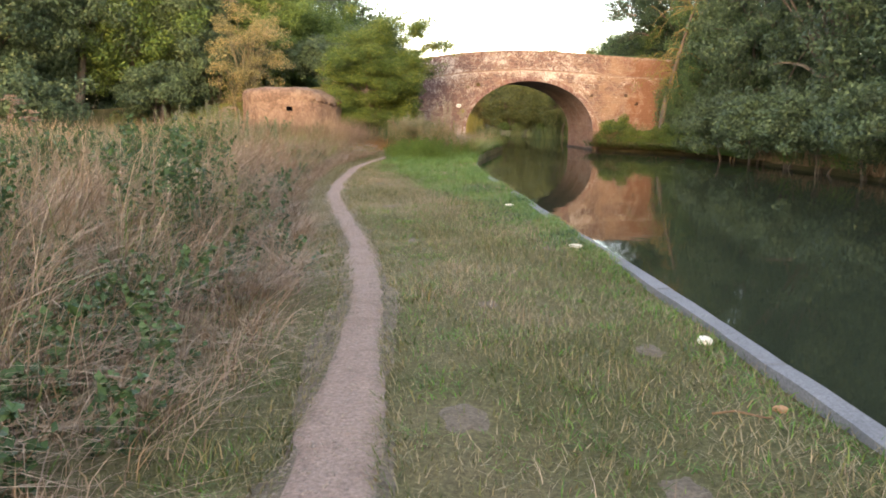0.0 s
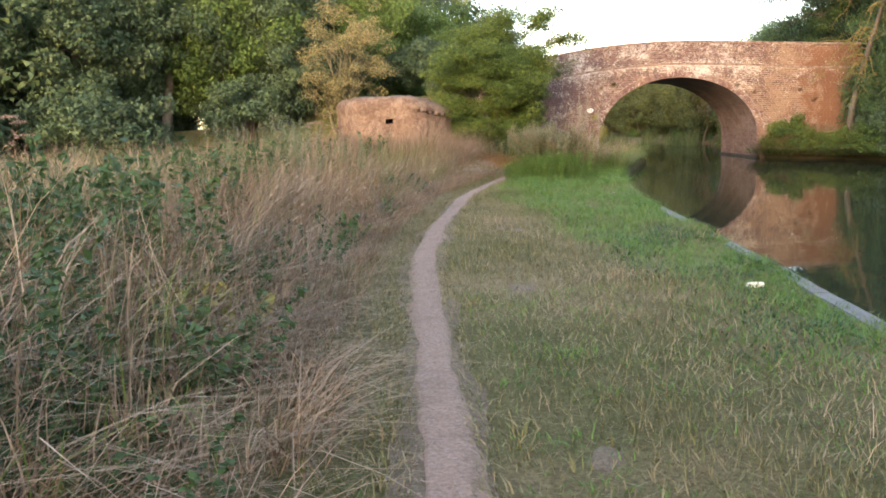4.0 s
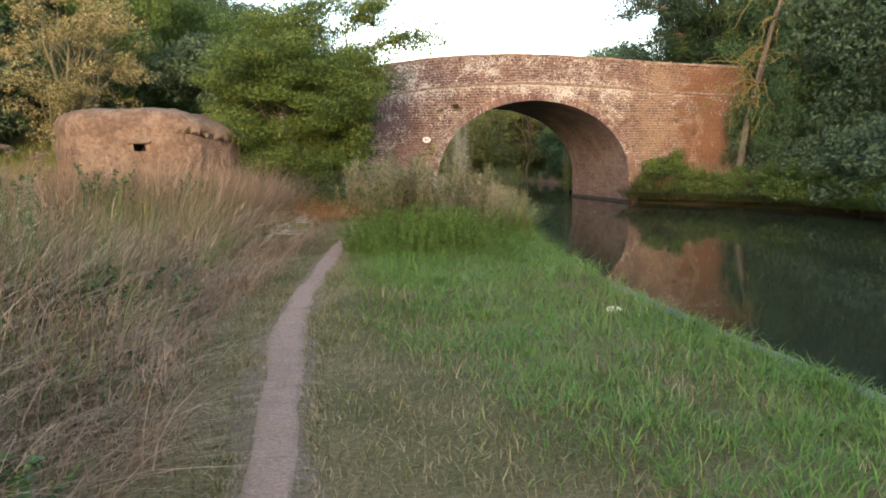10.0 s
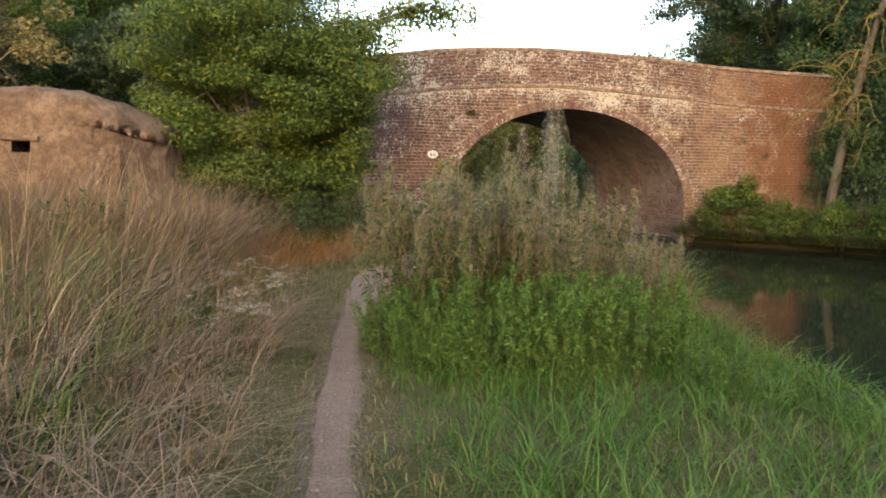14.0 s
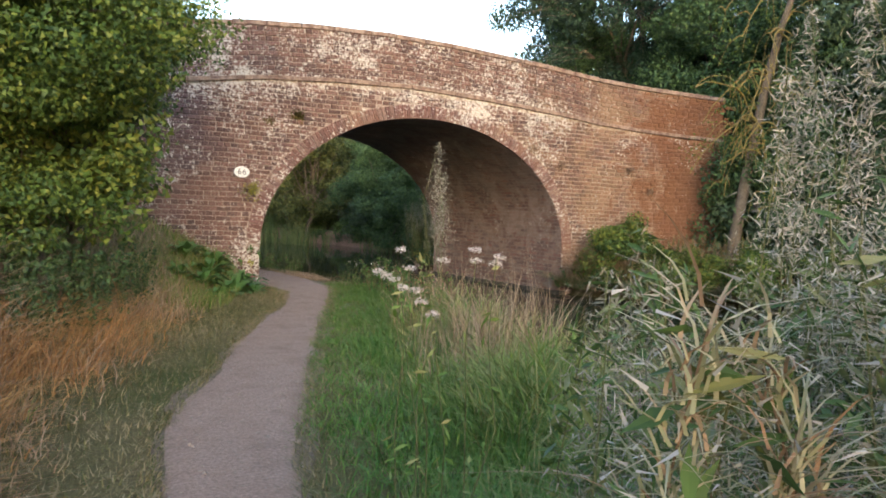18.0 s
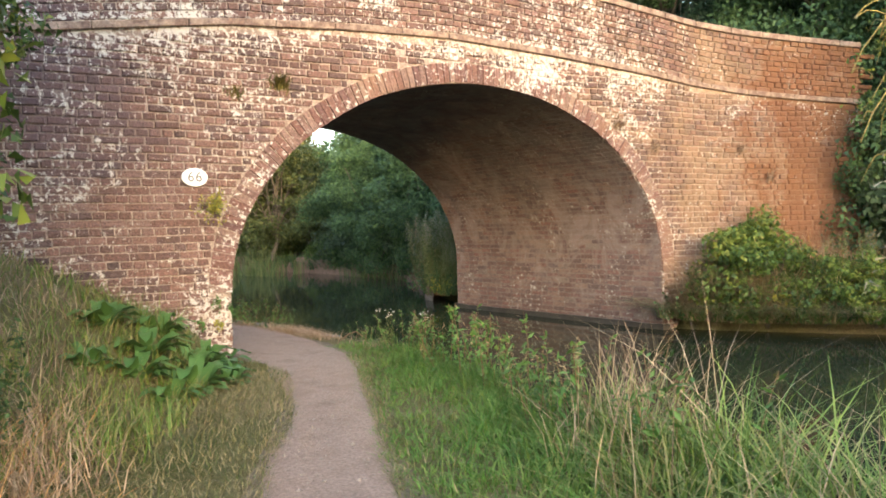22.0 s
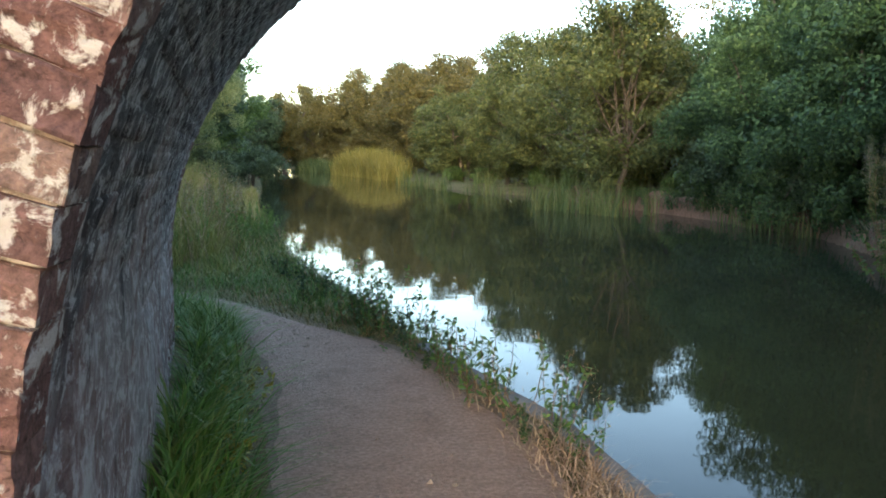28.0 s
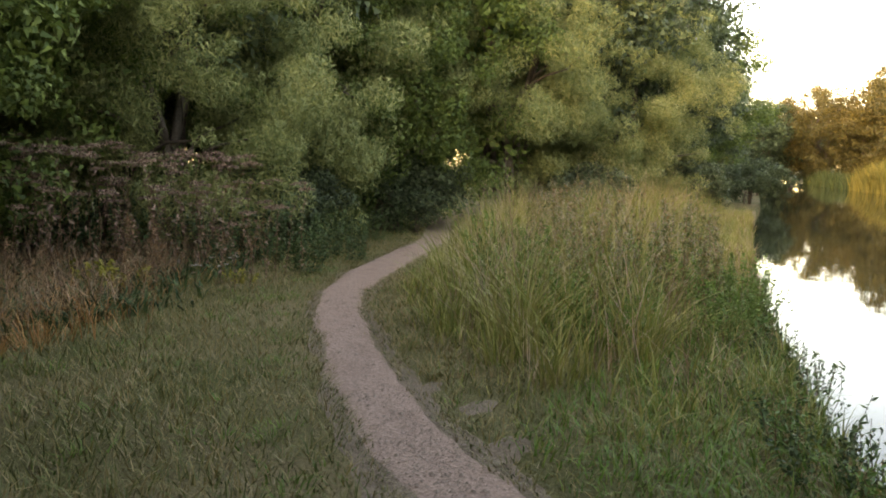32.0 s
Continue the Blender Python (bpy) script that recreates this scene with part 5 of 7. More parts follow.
for x, y, s, tr, t in ((11.2, 52.3, 0.75, 0, T_scrub), (10.9, 48.7, 0.7, 90, T_scrub), (9.6, 46.4, 0.55, 30, T_scrub2), (11.2, 56.3, 0.8, 150, T_scrub), (10.9, 60.2, 0.75, 220, T_scrub2), (10.3, 64.2, 0.75, 20, T_scrub2), (8.9, 70.2, 0.7, 120, T_scrub2), (9.6, 67.0, 0.75, 250, T_scrub2), (7.4, 76.5, 0.6, 10, T_scrub2), (6.4, 80.5, 0.6, 190, T_scrub2)):
    put(t, x, y, s, tr)


def earth_bank(y0, y1):
    """Bare undercut soil where the water has eaten into the far bank."""
    g = np.random.default_rng(71)
    ys = np.arange(y0, y1, 0.12)
    hi = 0.24 + 0.10 * np.sin(ys * 1.3) + 0.06 * np.sin(ys * 3.7 + 1)
    V = []
    for k, (a, b) in enumerate(((-0.16, -0.45), (-0.06, 0.05), (-0.02, 0.6), (0.08, 0.95), (0.35, 1.0))):
        V.append(np.stack([bank_right(ys) + a + g.normal(0, 0.025, len(ys)), ys, -0.28 + (hi + 0.28) * b + g.normal(0, 0.012, len(ys))], 1))
    V = np.stack(V, 1)
    n, m = V.shape[:2]
    i = (np.arange(n - 1)[:, None] * m + np.arange(m - 1)[None]).ravel()
    F = np.stack([i, i + 1, i + m + 1, i + m], 1)
    tagged(new("earth_bank", mesh_of("earth_bank", V.reshape(-1, 3), F, M_red_soil, True)), "bare reddish-brown undercut soil of the far bank", "soil", kind="structure")


earth_bank(45.2, 66.0)

# far bank before the bridge
T_ash = make_tree("ash_tree", "tall ash overhanging the water with dark hanging foliage", "tree", 31, 10.5, 3.4, 0.2, 190, 0.72, 44000, (0.155, 0.075), G_dark, 0.5, 0.26, limbs=26, group="far bank trees")
for x, y, s, tr in ((14.3, 35.6, 0.95, 0), (13.2, 27.0, 0.95, 100), (13.2, 21.0, 1.0, 200), (12.8, 15.0, 0.95, 300), (16.5, 29.5, 1.15, 50), (17, 22, 1.2, 150), (13.5, 9.5, 1.0, 20), (17.5, 37, 1.0, 270)):
    put(T_ash, x, y, s, tr)
for x, y, s, tr in ((11.4, 36.4, 0.6, 0), (11.6, 34.4, 0.7, 200), (11.1, 31.9, 0.75, 60), (10.8, 29.6, 0.8, 90), (10.8, 27.2, 0.75, 120), (10.7, 24.8, 0.8, 180), (10.6, 22.4, 0.8, 210), (10.7, 20.0, 0.8, 240), (10.7, 17.5, 0.85, 300), (10.9, 14.6, 0.85, 20), (11.0, 11.5, 0.85, 80)):
    put(T_scrub, x, y, s, tr)
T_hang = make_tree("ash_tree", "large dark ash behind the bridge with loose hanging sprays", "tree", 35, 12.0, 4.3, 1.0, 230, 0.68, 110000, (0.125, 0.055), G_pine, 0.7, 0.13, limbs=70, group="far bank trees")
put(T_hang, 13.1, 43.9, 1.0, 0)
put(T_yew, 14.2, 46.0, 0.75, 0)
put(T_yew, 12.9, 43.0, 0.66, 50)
put(T_bank, 12.7, 37.9, 1.12, 75)
put(T_bank, 13.4, 35.9, 1.1, 165)
put(T_scrub, 11.9, 37.0, 0.85, 15)
put(T_bank, 11.45, 37.0, 0.7, 255)
put(T_bank, 13.9, 40.6, 1.15, 195)
for x, y, s, tr in ((8.5, 38.3, 0.28, 20), (9.9, 37.2, 0.45, 120), (10.9, 36.6, 0.6, 220), (8.0, 44.9, 0.4, 320), (11.3, 38.3, 0.5, 40)):
    put(T_scrub2, x, y, s, tr)
put(T_yew, 15.6, 42.5, 0.95, 120)

# bare lichened boughs that hang beside the parapet
def build_boughs():
    g = np.random.default_rng(77)
    t = thing("bare_tree", "half-dead leaning bank tree with twisted lichened boughs", "tree", pose(0, 0, 0))
    trunk = [(10.1, 37.0, 0.4, 0.13), (10.22, 37.0, 1.3, 0.115), (10.35, 36.95, 2.3, 0.105), (10.65, 37.0, 3.4, 0.095), (10.92, 37.05, 4.4, 0.085), (11.15, 37.0, 5.3, 0.07), (11.4, 36.9, 6.2, 0.055), (11.5, 36.8, 7.4, 0.03)]
    big = limb(g, (10.6, 36.9, 1.6), (12.0, 36.3, 3.6), 0.09, 0.05, 7, 0.1)
    V, F = tubes([trunk, big], 8)
    part("trunk", mesh_of("trunk", V, F, M_bark, True), t, "grey leaning trunk")
    lines, tips = [], []
    for src, n in ((trunk[3:], 30), (big[2:], 10)):
        for i in range(n):
            s = np.array(src[int(g.integers(0, len(src)))])
            e = s[:3] + np.array([g.uniform(-2.5, 0.5), g.uniform(-0.9, 0.4), g.uniform(-1.5, 0.7)])
            ln = limb(g, s[:3], e, 0.024, 0.008, 8, 0.22)
            lines.append(ln)
            for k in range(4):
                q = np.array(ln[int(g.integers(2, 8))])
                e2 = q[:3] + np.array([g.normal(-0.1, 0.35), g.normal(0, 0.25), g.uniform(-0.75, 0.15)])
                tw = limb(g, q[:3], e2, 0.011, 0.004, 7, 0.3)
                lines.append(tw)
                if g.random() < 0.35:
                    tips.append(np.array(tw[-2][:3]) + g.normal(0, 0.12, (22, 3)))
    V, F = tubes(lines, 5)
    tagged(part("bough", mesh_of("bough", V, F, M_lichen, True), t, "thin curling boughs crusted with ochre lichen"), kind="stuff")
    pts = np.concatenate(tips)
    V, F = leaves(pts, g.normal(0, 1, pts.shape), 0.07, 0.03, g, 0.5)
    tagged(part("foliage", mesh_of("foliage", V, F, G_thorn), t, "few yellow-green leaflets"), kind="stuff")


build_boughs()
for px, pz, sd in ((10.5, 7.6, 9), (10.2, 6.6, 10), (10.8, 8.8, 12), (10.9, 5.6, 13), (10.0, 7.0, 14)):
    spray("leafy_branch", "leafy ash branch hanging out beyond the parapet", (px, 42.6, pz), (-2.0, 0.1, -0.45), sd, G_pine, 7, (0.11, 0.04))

# unseen trees added behind the start, to shade the near towpath
for x, y, s, tr in ((-25, -28, 0.84, 0), (-20, -30, 0.88, 80), (-15, -28, 0.84, 160), (-10.5, -31, 0.9, 240), (-6, -28, 0.84, 30), (-2, -31, 0.95, 120), (2, -29, 1.1, 200), (6, -31, 1.2, 50), (10, -29, 1.2, 100), (14, -31, 1.1, 10)):
    put(T_belt, x, y, s, tr)
for i, (x, y) in enumerate([(19 + 2 * (k % 2), 44 + 7 * k) for k in range(11)] + [(-31 - 3 * (k % 2), 46 + 8 * k) for k in range(9)] + [(-36 + 7 * k, 172 + 5 * (k % 2)) for k in range(8)] + [(-45 - 3 * (k % 2), 5 + 6 * k) for k in range(6)]):
    put(T_belt, x, y, 0.5 + 0.08 * (i % 3) if x > 10 else 0.72 + 0.1 * (i % 3), 67 * i, label="tall broadleaf tree of the distant wood")
for i, (x, y) in enumerate(((-14, 152), (-8, 147), (-20, 140), (-26, 150), (-9.5, 128))):
    put(T_belt, x, y, 0.7, 80 * i, label="tall broadleaf tree of the distant wood")

# ---- grass and herbs ----


def field(name, label, mat, n, box, keep, height, width, lean, segs=2, toward=None, seed=0, sink=0.01, tuft=0, anywhere=False):
    """One drift of blades; keep(x, y, d, left): the share that stands, height(x, y, d): metres."""
    g = np.random.default_rng(seed)
    x, y = g.uniform(box[0], box[1], n), g.uniform(box[2], box[3], n)
    if tuft:
        k = g.integers(0, n // tuft, n)
        ox, oy = g.normal(0, 0.07, n), g.normal(0, 0.07, n)
        x, y = x[k] + ox, y[k] + oy
        spin = g.normal(0, 0.8, n)[k]
        tall_by = g.uniform(0.65, 1.15, n)[k]
    d, left = off_path(x, y)
    ok = (g.random(n) < keep(x, y, d, left)) & ((d > -0.08 * g.random(n) ** 2) | anywhere)
    rim = np.interp(y, [6, 10, 39.5, 40, 43.2, 43.4], [0.12, 0.03, 0.02, 0.12, 0.12, 0.02])
    wet = (x > bank_left(y) - rim * g.uniform(0.75, 1.1, n)) & (x < bank_right(y) + 0.1)
    ok &= ~wet
    x, y, d = x[ok], y[ok], d[ok]
    h = height(x, y, d) * g.uniform(0.55, 1.2, len(x)) * (tall_by[ok] if tuft else 1.0)
    z = rise(x, y) - sink
    az = g.uniform(0, 2 * math.pi, len(x)) if toward is None else toward + g.normal(0, 0.9, len(x))
    if tuft:
        az = np.arctan2(oy[ok], ox[ok]) + spin[ok] if toward is None else toward + 1.3 * spin[ok] + g.normal(0, 0.6, len(x))
    V, F = blades(np.stack([x, y, z], 1), h, width * g.uniform(0.7, 1.3, len(x)), g.uniform(lean[0], lean[1], len(x)), az, segs, g)
    ob = new(name, mesh_of(name, V, F, mat))
    return tagged(ob, label, "grass", kind="stuff")


def patchy(x, y, s, ph=0.0):
    """Soft drifts between 0 and 1."""
    return 0.5 + 0.25 * np.sin(x * 1.7 * s + 1.9 * np.sin(y * 0.61 * s + ph)) + 0.25 * np.sin(y * 1.23 * s + 1.4 * np.sin(x * 0.9 * s) + ph)


BARE = [(0.11, 3.42, 0.3), (1.22, 4.42, 0.22), (1.13, 7.92, 0.25), (-0.78, 12.1, 0.3), (-1.0, 15.7, 0.25), (-1.21, 15.8, 0.2), (0.35, 5.6, 0.18), (0.9, 2.7, 0.2), (-0.3, 8.7, 0.2), (-1.3, 46.72, 0.2), (-0.86, 46.5, 0.24), (-0.45, 46.0, 0.28)]


def bare(x, y):
    """Worn spots in the turf: 0 in their middle, 1 away from them."""
    k = np.ones_like(x)
    for bx, by, r in BARE:
        k = k * (0.22 + 0.78 * ease(0.3, 1.2, np.hypot((x - bx) * 1.2, (y - by) * 0.75) / r))
    return k


def lushness(x, y):
    """Share of lush grass: a strip on the water's side that widens towards the bridge."""
    return ease(-0.6, 0.5, x - (bank_left(y) - 1.12) + 0.14 * (y - 13) + 0.35 * (patchy(x, y, 1.7, 4) - 0.5)) * ease(6.2, 8.8, y) * (0.45 + 0.55 * ease(0.2, 0.6, patchy(x, y, 0.9, 5)))


# mown verge and path edges
field("short_grass", "short trodden green and dry grass of the verge", G_lawn, 230000, (-4.2, 2.0, 0.5, 24),
      lambda x, y, d, l: bare(x, y) * np.where(l, np.clip(1.1 - d / 0.75, 0, 1), (0.08 + 0.92 * patchy(x, y, 1.3) ** 2.2) * (1 - 0.7 * lushness(x, y))), lambda x, y, d: 0.045 + 0.05 * np.clip(d, 0, 0.8), 0.0075, (0.2, 1.1), 1, seed=1)
field("dry_grass", "short straw-coloured dry grass of the verge", G_thatch, 150000, (-4.2, 2.0, 0.5, 24),
      lambda x, y, d, l: bare(x, y) * np.where(l, np.clip(1.0 - d / 0.8, 0, 1), (0.95 * (1 - patchy(x, y, 1.3)) + 0.2) * (1 - 0.92 * lushness(x, y))), lambda x, y, d: 0.05 + 0.05 * np.clip(d, 0, 0.8), 0.007, (0.4, 1.6), 1, seed=2)
field("short_grass", "short green grass beside the path at the bridge", G_lawn, 110000, (-4.5, 3.2, 24, 39),
      lambda x, y, d, l: np.where(l, np.clip(1.25 - d / 1.7, 0, 1) * (1 - 0.8 * ease(26.8, 28.2, y) * (1 - ease(32.5, 34.5, y)) * (0.4 + 0.6 * patchy(x, y, 1.4, 2))), 0.7), lambda x, y, d: 0.06 + 0.06 * np.clip(d, 0, 1), 0.0085, (0.3, 1.1), 1, seed=3)
field("dry_grass", "bleached short grass on the slope by the bridge", G_thatch, 70000, (-4.5, 1.5, 26, 38.8),
      lambda x, y, d, l: np.where(l, np.clip(1.2 - d / 2.2, 0, 1) * (0.3 + 0.7 * patchy(x, y, 1.1)), 0.12), lambda x, y, d: 0.06 + 0.07 * np.clip(d, 0, 1), 0.007, (0.4, 1.5), 1, seed=4)
field("short_grass", "short worn grass beyond the bridge", G_verge, 120000, (-8, 2.4, 43.2, 56),
      lambda x, y, d, l: bare(x, y) * np.where(l, 0.9, 1.0), lambda x, y, d: 0.06 + 0.06 * np.clip(d, 0, 1), 0.009, (0.3, 1.1), 1, seed=5)
field("dry_grass", "bleached short grass beyond the bridge", G_thatch, 45000, (-8, 2.2, 43.2, 54),
      lambda x, y, d, l: bare(x, y) * (0.25 + 0.5 * patchy(x, y, 1.0, 2)), lambda x, y, d: 0.06 + 0.06 * np.clip(d, 0, 1), 0.007, (0.4, 1.5), 1, seed=6)



def path_fringe(name, label, mat, n, seed, reach, h):
    """Blades along both edges of the towpath, some reaching over it."""
    g = np.random.default_rng(seed)
    seg = np.hypot(*np.diff(TRACK[:, :2], axis=0).T)
    k = g.choice(len(seg), n, p=seg / seg.sum())
    t = g.random(n)[:, None]
    c = TRACK[k] + (TRACK[k + 1] - TRACK[k]) * t
    d = unit(TRACK[k + 1, :2] - TRACK[k, :2])
    side = np.where(g.random(n) < 0.5, 1, -1)
    off = side * (c[:, 2] + np.abs(g.normal(0, reach, n)) - 0.035 * g.random(n))
    x, y = c[:, 0] + d[:, 1] * off, c[:, 1] - d[:, 0] * off
    ok = ((y < 38.7) | (y > 43.6)) & (y > 0.5) & (y < 58) & (g.random(n) < 0.25 + 0.75 * patchy(x, y, 4.0)) & (x < bank_left(y) - 0.1)
    x, y, side, d = x[ok], y[ok], side[ok], d[ok]
    az = np.arctan2(side * d[:, 0], -side * d[:, 1]) + g.normal(0, 1.1, len(x))
    V, F = blades(np.stack([x, y, rise(x, y) - 0.004], 1), h * g.uniform(0.5, 1.3, len(x)), 0.007 * g.uniform(0.7, 1.4, len(x)), g.uniform(0.3, 1.6, len(x)), az, 2, g)
    tagged(new(name, mesh_of(name, V, F, mat)), label, "grass", kind="stuff")


field("verge_tufts", "coarse dark green tufts beside the towpath", G_verge, 60000, (-4.2, 1.9, 0.8, 25),
      lambda x, y, d, l: np.where(l, np.clip(1.3 - d / 0.5, 0, 1), np.clip(1.2 - d / 0.55, 0, 1) + 0.18 * patchy(x, y, 1.1, 3) ** 2) * ease(0.03, 0.12, d) * patchy(x, y, 2.0, 1.2), lambda x, y, d: 0.13 + 0 * d, 0.0075, (0.4, 1.5), 2, seed=51, tuft=34)
field("verge_stalks", "thin pale dead grass stalks standing in the verge", G_straw, 15000, (-1.8, 1.9, 0.8, 22),
      lambda x, y, d, l: np.where(l, 0, ease(0.15, 0.4, d) * patchy(x, y, 1.6, 2.6) ** 3), lambda x, y, d: 0.17 + 0 * d, 0.004, (0.2, 1.2), 2, seed=52, tuft=9)
path_fringe("edge_grass", "ragged green turf fringe along the towpath", G_lawn, 52000, 27, 0.06, 0.06)
path_fringe("edge_straw", "dry wisps of grass along the towpath", G_thatch, 26000, 37, 0.07, 0.07)

# lush grass towards the water
field("lush_grass", "lush bright green grass along the canal edge", G_lush, 175000, (-1.8, 2.2, 4.5, 30),
      lambda x, y, d, l: np.where(l, 0, lushness(x, y) * (0.6 + 0.4 * patchy(x, y, 1.5)) * ease(0.02, 0.3, d)),
      lambda x, y, d: 0.095 + 0.06 * ease(12, 18, y) + 0.27 * ease(20, 24, y) * ease(0.25, 1.0, d) * (0.25 + 0.75 * patchy(x, y, 1.2)), 0.0072, (0.5, 1.6), 2, seed=7, tuft=18)
field("lush_grass", "green grass fringe on the canal edging", G_lush, 40000, (0.6, 2.0, 1, 22),
      lambda x, y, d, l: np.clip(1 - (bank_left(y) - 0.14 - x) / 0.4, 0, 1) * (0.25 + 0.75 * patchy(x, y, 1.6)), lambda x, y, d: 0.09 + 0 * d, 0.009, (0.5, 1.5), 2, seed=8)
field("sedge", "long arching sedge between the path and the water", G_sedge, 48000, (-1.4, 2.8, 26.5, 36.2),
      lambda x, y, d, l: np.where(l, 0, ease(0.45, 1.15, d) * (0.55 + 0.45 * patchy(x, y, 2.2)) * (1 - 0.75 * ease(34.6, 36, y))), lambda x, y, d: 0.16 + 0.6 * ease(0.6, 1.7, d) * (1 - 0.55 * ease(33.5, 36, y)) * (0.7 + 0.45 * patchy(x, y, 1.4)), 0.012, (0.3, 1.4), 3, seed=9, tuft=24)
field("lush_grass", "soft green grass by the path at the bridge", G_lush, 62000, (-1.2, 3.1, 30, 39.2),
      lambda x, y, d, l: np.where(l, 0, 1.0), lambda x, y, d: 0.08 + 0.17 * ease(0.1, 0.9, d) * (0.6 + 0.6 * patchy(x, y, 1.9)), 0.008, (0.4, 1.5), 3, seed=10, tuft=16)
field("straw_grass", "tall pale flowering grass by the water", G_straw, 7500, (0.2, 3.0, 30.8, 34.3),
      lambda x, y, d, l: np.where(l, 0, ease(0.6, 1.5, d) * patchy(x, y, 1.8, 1.0) ** 2.0), lambda x, y, d: 0.66 + 0.42 * ease(0.8, 1.8, d), 0.006, (0.1, 0.9), 3, seed=11)
field("lush_grass", "green tuft of grass at the foot of the bridge pier", G_lush, 22000, (0.6, 1.8, 39.2, 43.4),
      lambda x, y, d, l: (x > 1.23 - 0.17 * (y - 38.9)) * np.clip(1.5 - (x - (1.2 - 0.17 * (y - 38.9))) / 0.24, 0, 1) * (y < 43.0) * (0.5 + 0.5 * patchy(x, y, 2.5)) * ease(39.5, 40.6, y), lambda x, y, d: 0.36 + 0 * d, 0.011, (0.4, 1.5), 3, seed=12, anywhere=True)
field("dry_grass", "bleached grass growing along the canal edging under the bridge", G_straw, 26000, (2.1, 2.95, 38.6, 42.6),
      lambda x, y, d, l: np.clip(1.2 - (bank_left(y) - x) / 0.34, 0, 1) * patchy(x, y, 2.2) * (1 - 0.6 * ease(40.5, 42, y)), lambda x, y, d: 0.13 + 0 * d, 0.007, (0.4, 1.6), 2, seed=26, anywhere=True)

field("lush_grass", "lush green tuft at the far corner of the pier", G_lush, 9000, (-0.1, 0.9, 43.25, 44.4),
      lambda x, y, d, l: l * ease(0.06, 0.2, d) * ease(1.0, 0.5, np.hypot(x - 0.35, y - 43.7)) * 1.0, lambda x, y, d: 0.34 + 0 * d, 0.011, (0.4, 1.5), 3, seed=49, tuft=18, anywhere=True)

# tall growth on the land side
def tall(x, y, d):
    return ease(0.4, 2.0, d) * (0.75 + 0.35 * patchy(x, y, 0.8))


field("straw_grass", "tall dry straw-coloured grass beside the towpath", G_straw, 62000, (-7.5, -0.7, 0.6, 33),
      lambda x, y, d, l: l * ease(0.35, 0.9, d) * (1 - 0.7 * ease(4.2, 6.5, d)) * (0.35 + 0.65 * patchy(x, y, 0.7)) * (1 - 0.6 * ease(27, 30, y) * (d < 1.6)), lambda x, y, d: 0.15 + 1.12 * tall(x, y, d), 0.0085, (0.2, 1.5), 3, toward=-0.4, seed=13, tuft=14)
field("weathered_grass", "tall greyish weathered grass beside the towpath", G_grey_straw, 40000, (-7.5, -0.7, 0.6, 31),
      lambda x, y, d, l: l * ease(0.3, 0.8, d) * (1 - 0.7 * ease(4.2, 6.5, d)) * (0.3 + 0.7 * (1 - patchy(x, y, 0.7))), lambda x, y, d: 0.12 + 0.95 * tall(x, y, d), 0.0075, (0.4, 1.9), 3, toward=-0.2, seed=14, tuft=12)
field("fallen_grass", "flattened dead grass leaning over the path edge", G_grey_straw, 30000, (-4.2, -0.8, 0.6, 28),
      lambda x, y, d, l: l * ease(0.25, 0.5, d) * (1 - ease(1.0, 1.7, d)), lambda x, y, d: 0.45 + 0.25 * patchy(x, y, 1.4), 0.006, (0.9, 2.2), 4, toward=-0.5, seed=15, tuft=14)
field("long_grass", "long green grass mixed into the dry growth", G_sedge, 26000, (-7.5, -1.0, 0.6, 31),
      lambda x, y, d, l: l * ease(0.5, 1.1, d) * (1 - 0.6 * ease(4.5, 6.5, d)) * (0.10 + 0.55 * patchy(x, y, 0.5, 3) ** 2 + 0.8 * ease(16, 21, y)), lambda x, y, d: 0.15 + 0.85 * tall(x, y, d), 0.010, (0.2, 1.2), 3, toward=-0.3, seed=16, tuft=22)
field("rusty_grass", "rust-coloured dry grass under the hawthorn", G_rust, 26000, (-5.0, -0.4, 27.5, 36),
      lambda x, y, d, l: l * ease(0.5, 1.0, d) * (1 - ease(2.2, 3.6, d)) * (1 - 0.8 * ease(33.5, 35.5, y)) * (0.25 + 0.75 * patchy(x, y, 1.0, 1)), lambda x, y, d: 0.15 + 0.55 * ease(0.4, 1.5, d), 0.007, (0.5, 2.0), 3, toward=-0.4, seed=17, tuft=16)
field("rusty_grass", "dry rust and straw coloured grass on the slope beside the bridge", G_straw, 14000, (-3.4, 0.4, 34.8, 38.8),
      lambda x, y, d, l: l * ease(0.5, 1.2, d) * ease(0.2, 1.0, -x) * (0.4 + 0.6 * patchy(x, y, 1.5)), lambda x, y, d: 0.28 + 0.15 * patchy(x, y, 1.2), 0.008, (0.3, 1.4), 2, seed=30, tuft=14)
field("turf_tufts", "small green tufts in the worn turf", G_lush, 26000, (-1.2, 1.95, 1.0, 12),
      lambda x, y, d, l: np.where(l, 0.4, 0.5) * bare(x, y) * ease(0.05, 0.2, d), lambda x, y, d: 0.065 + 0 * d, 0.007, (0.4, 1.5), 2, seed=38, tuft=45)
# low dark blades put in to deepen the lush strip's tone
field("dark_turf", "low dark green blades set into the lush verge", G_nettle, 42000, (0.0, 2.0, 7, 16),
      lambda x, y, d, l: np.where(l, 0, lushness(x, y) * patchy(x, y, 2.3, 2.0) ** 1.5), lambda x, y, d: 0.085 + 0 * d, 0.013, (0.5, 1.6), 2, seed=50, tuft=30)
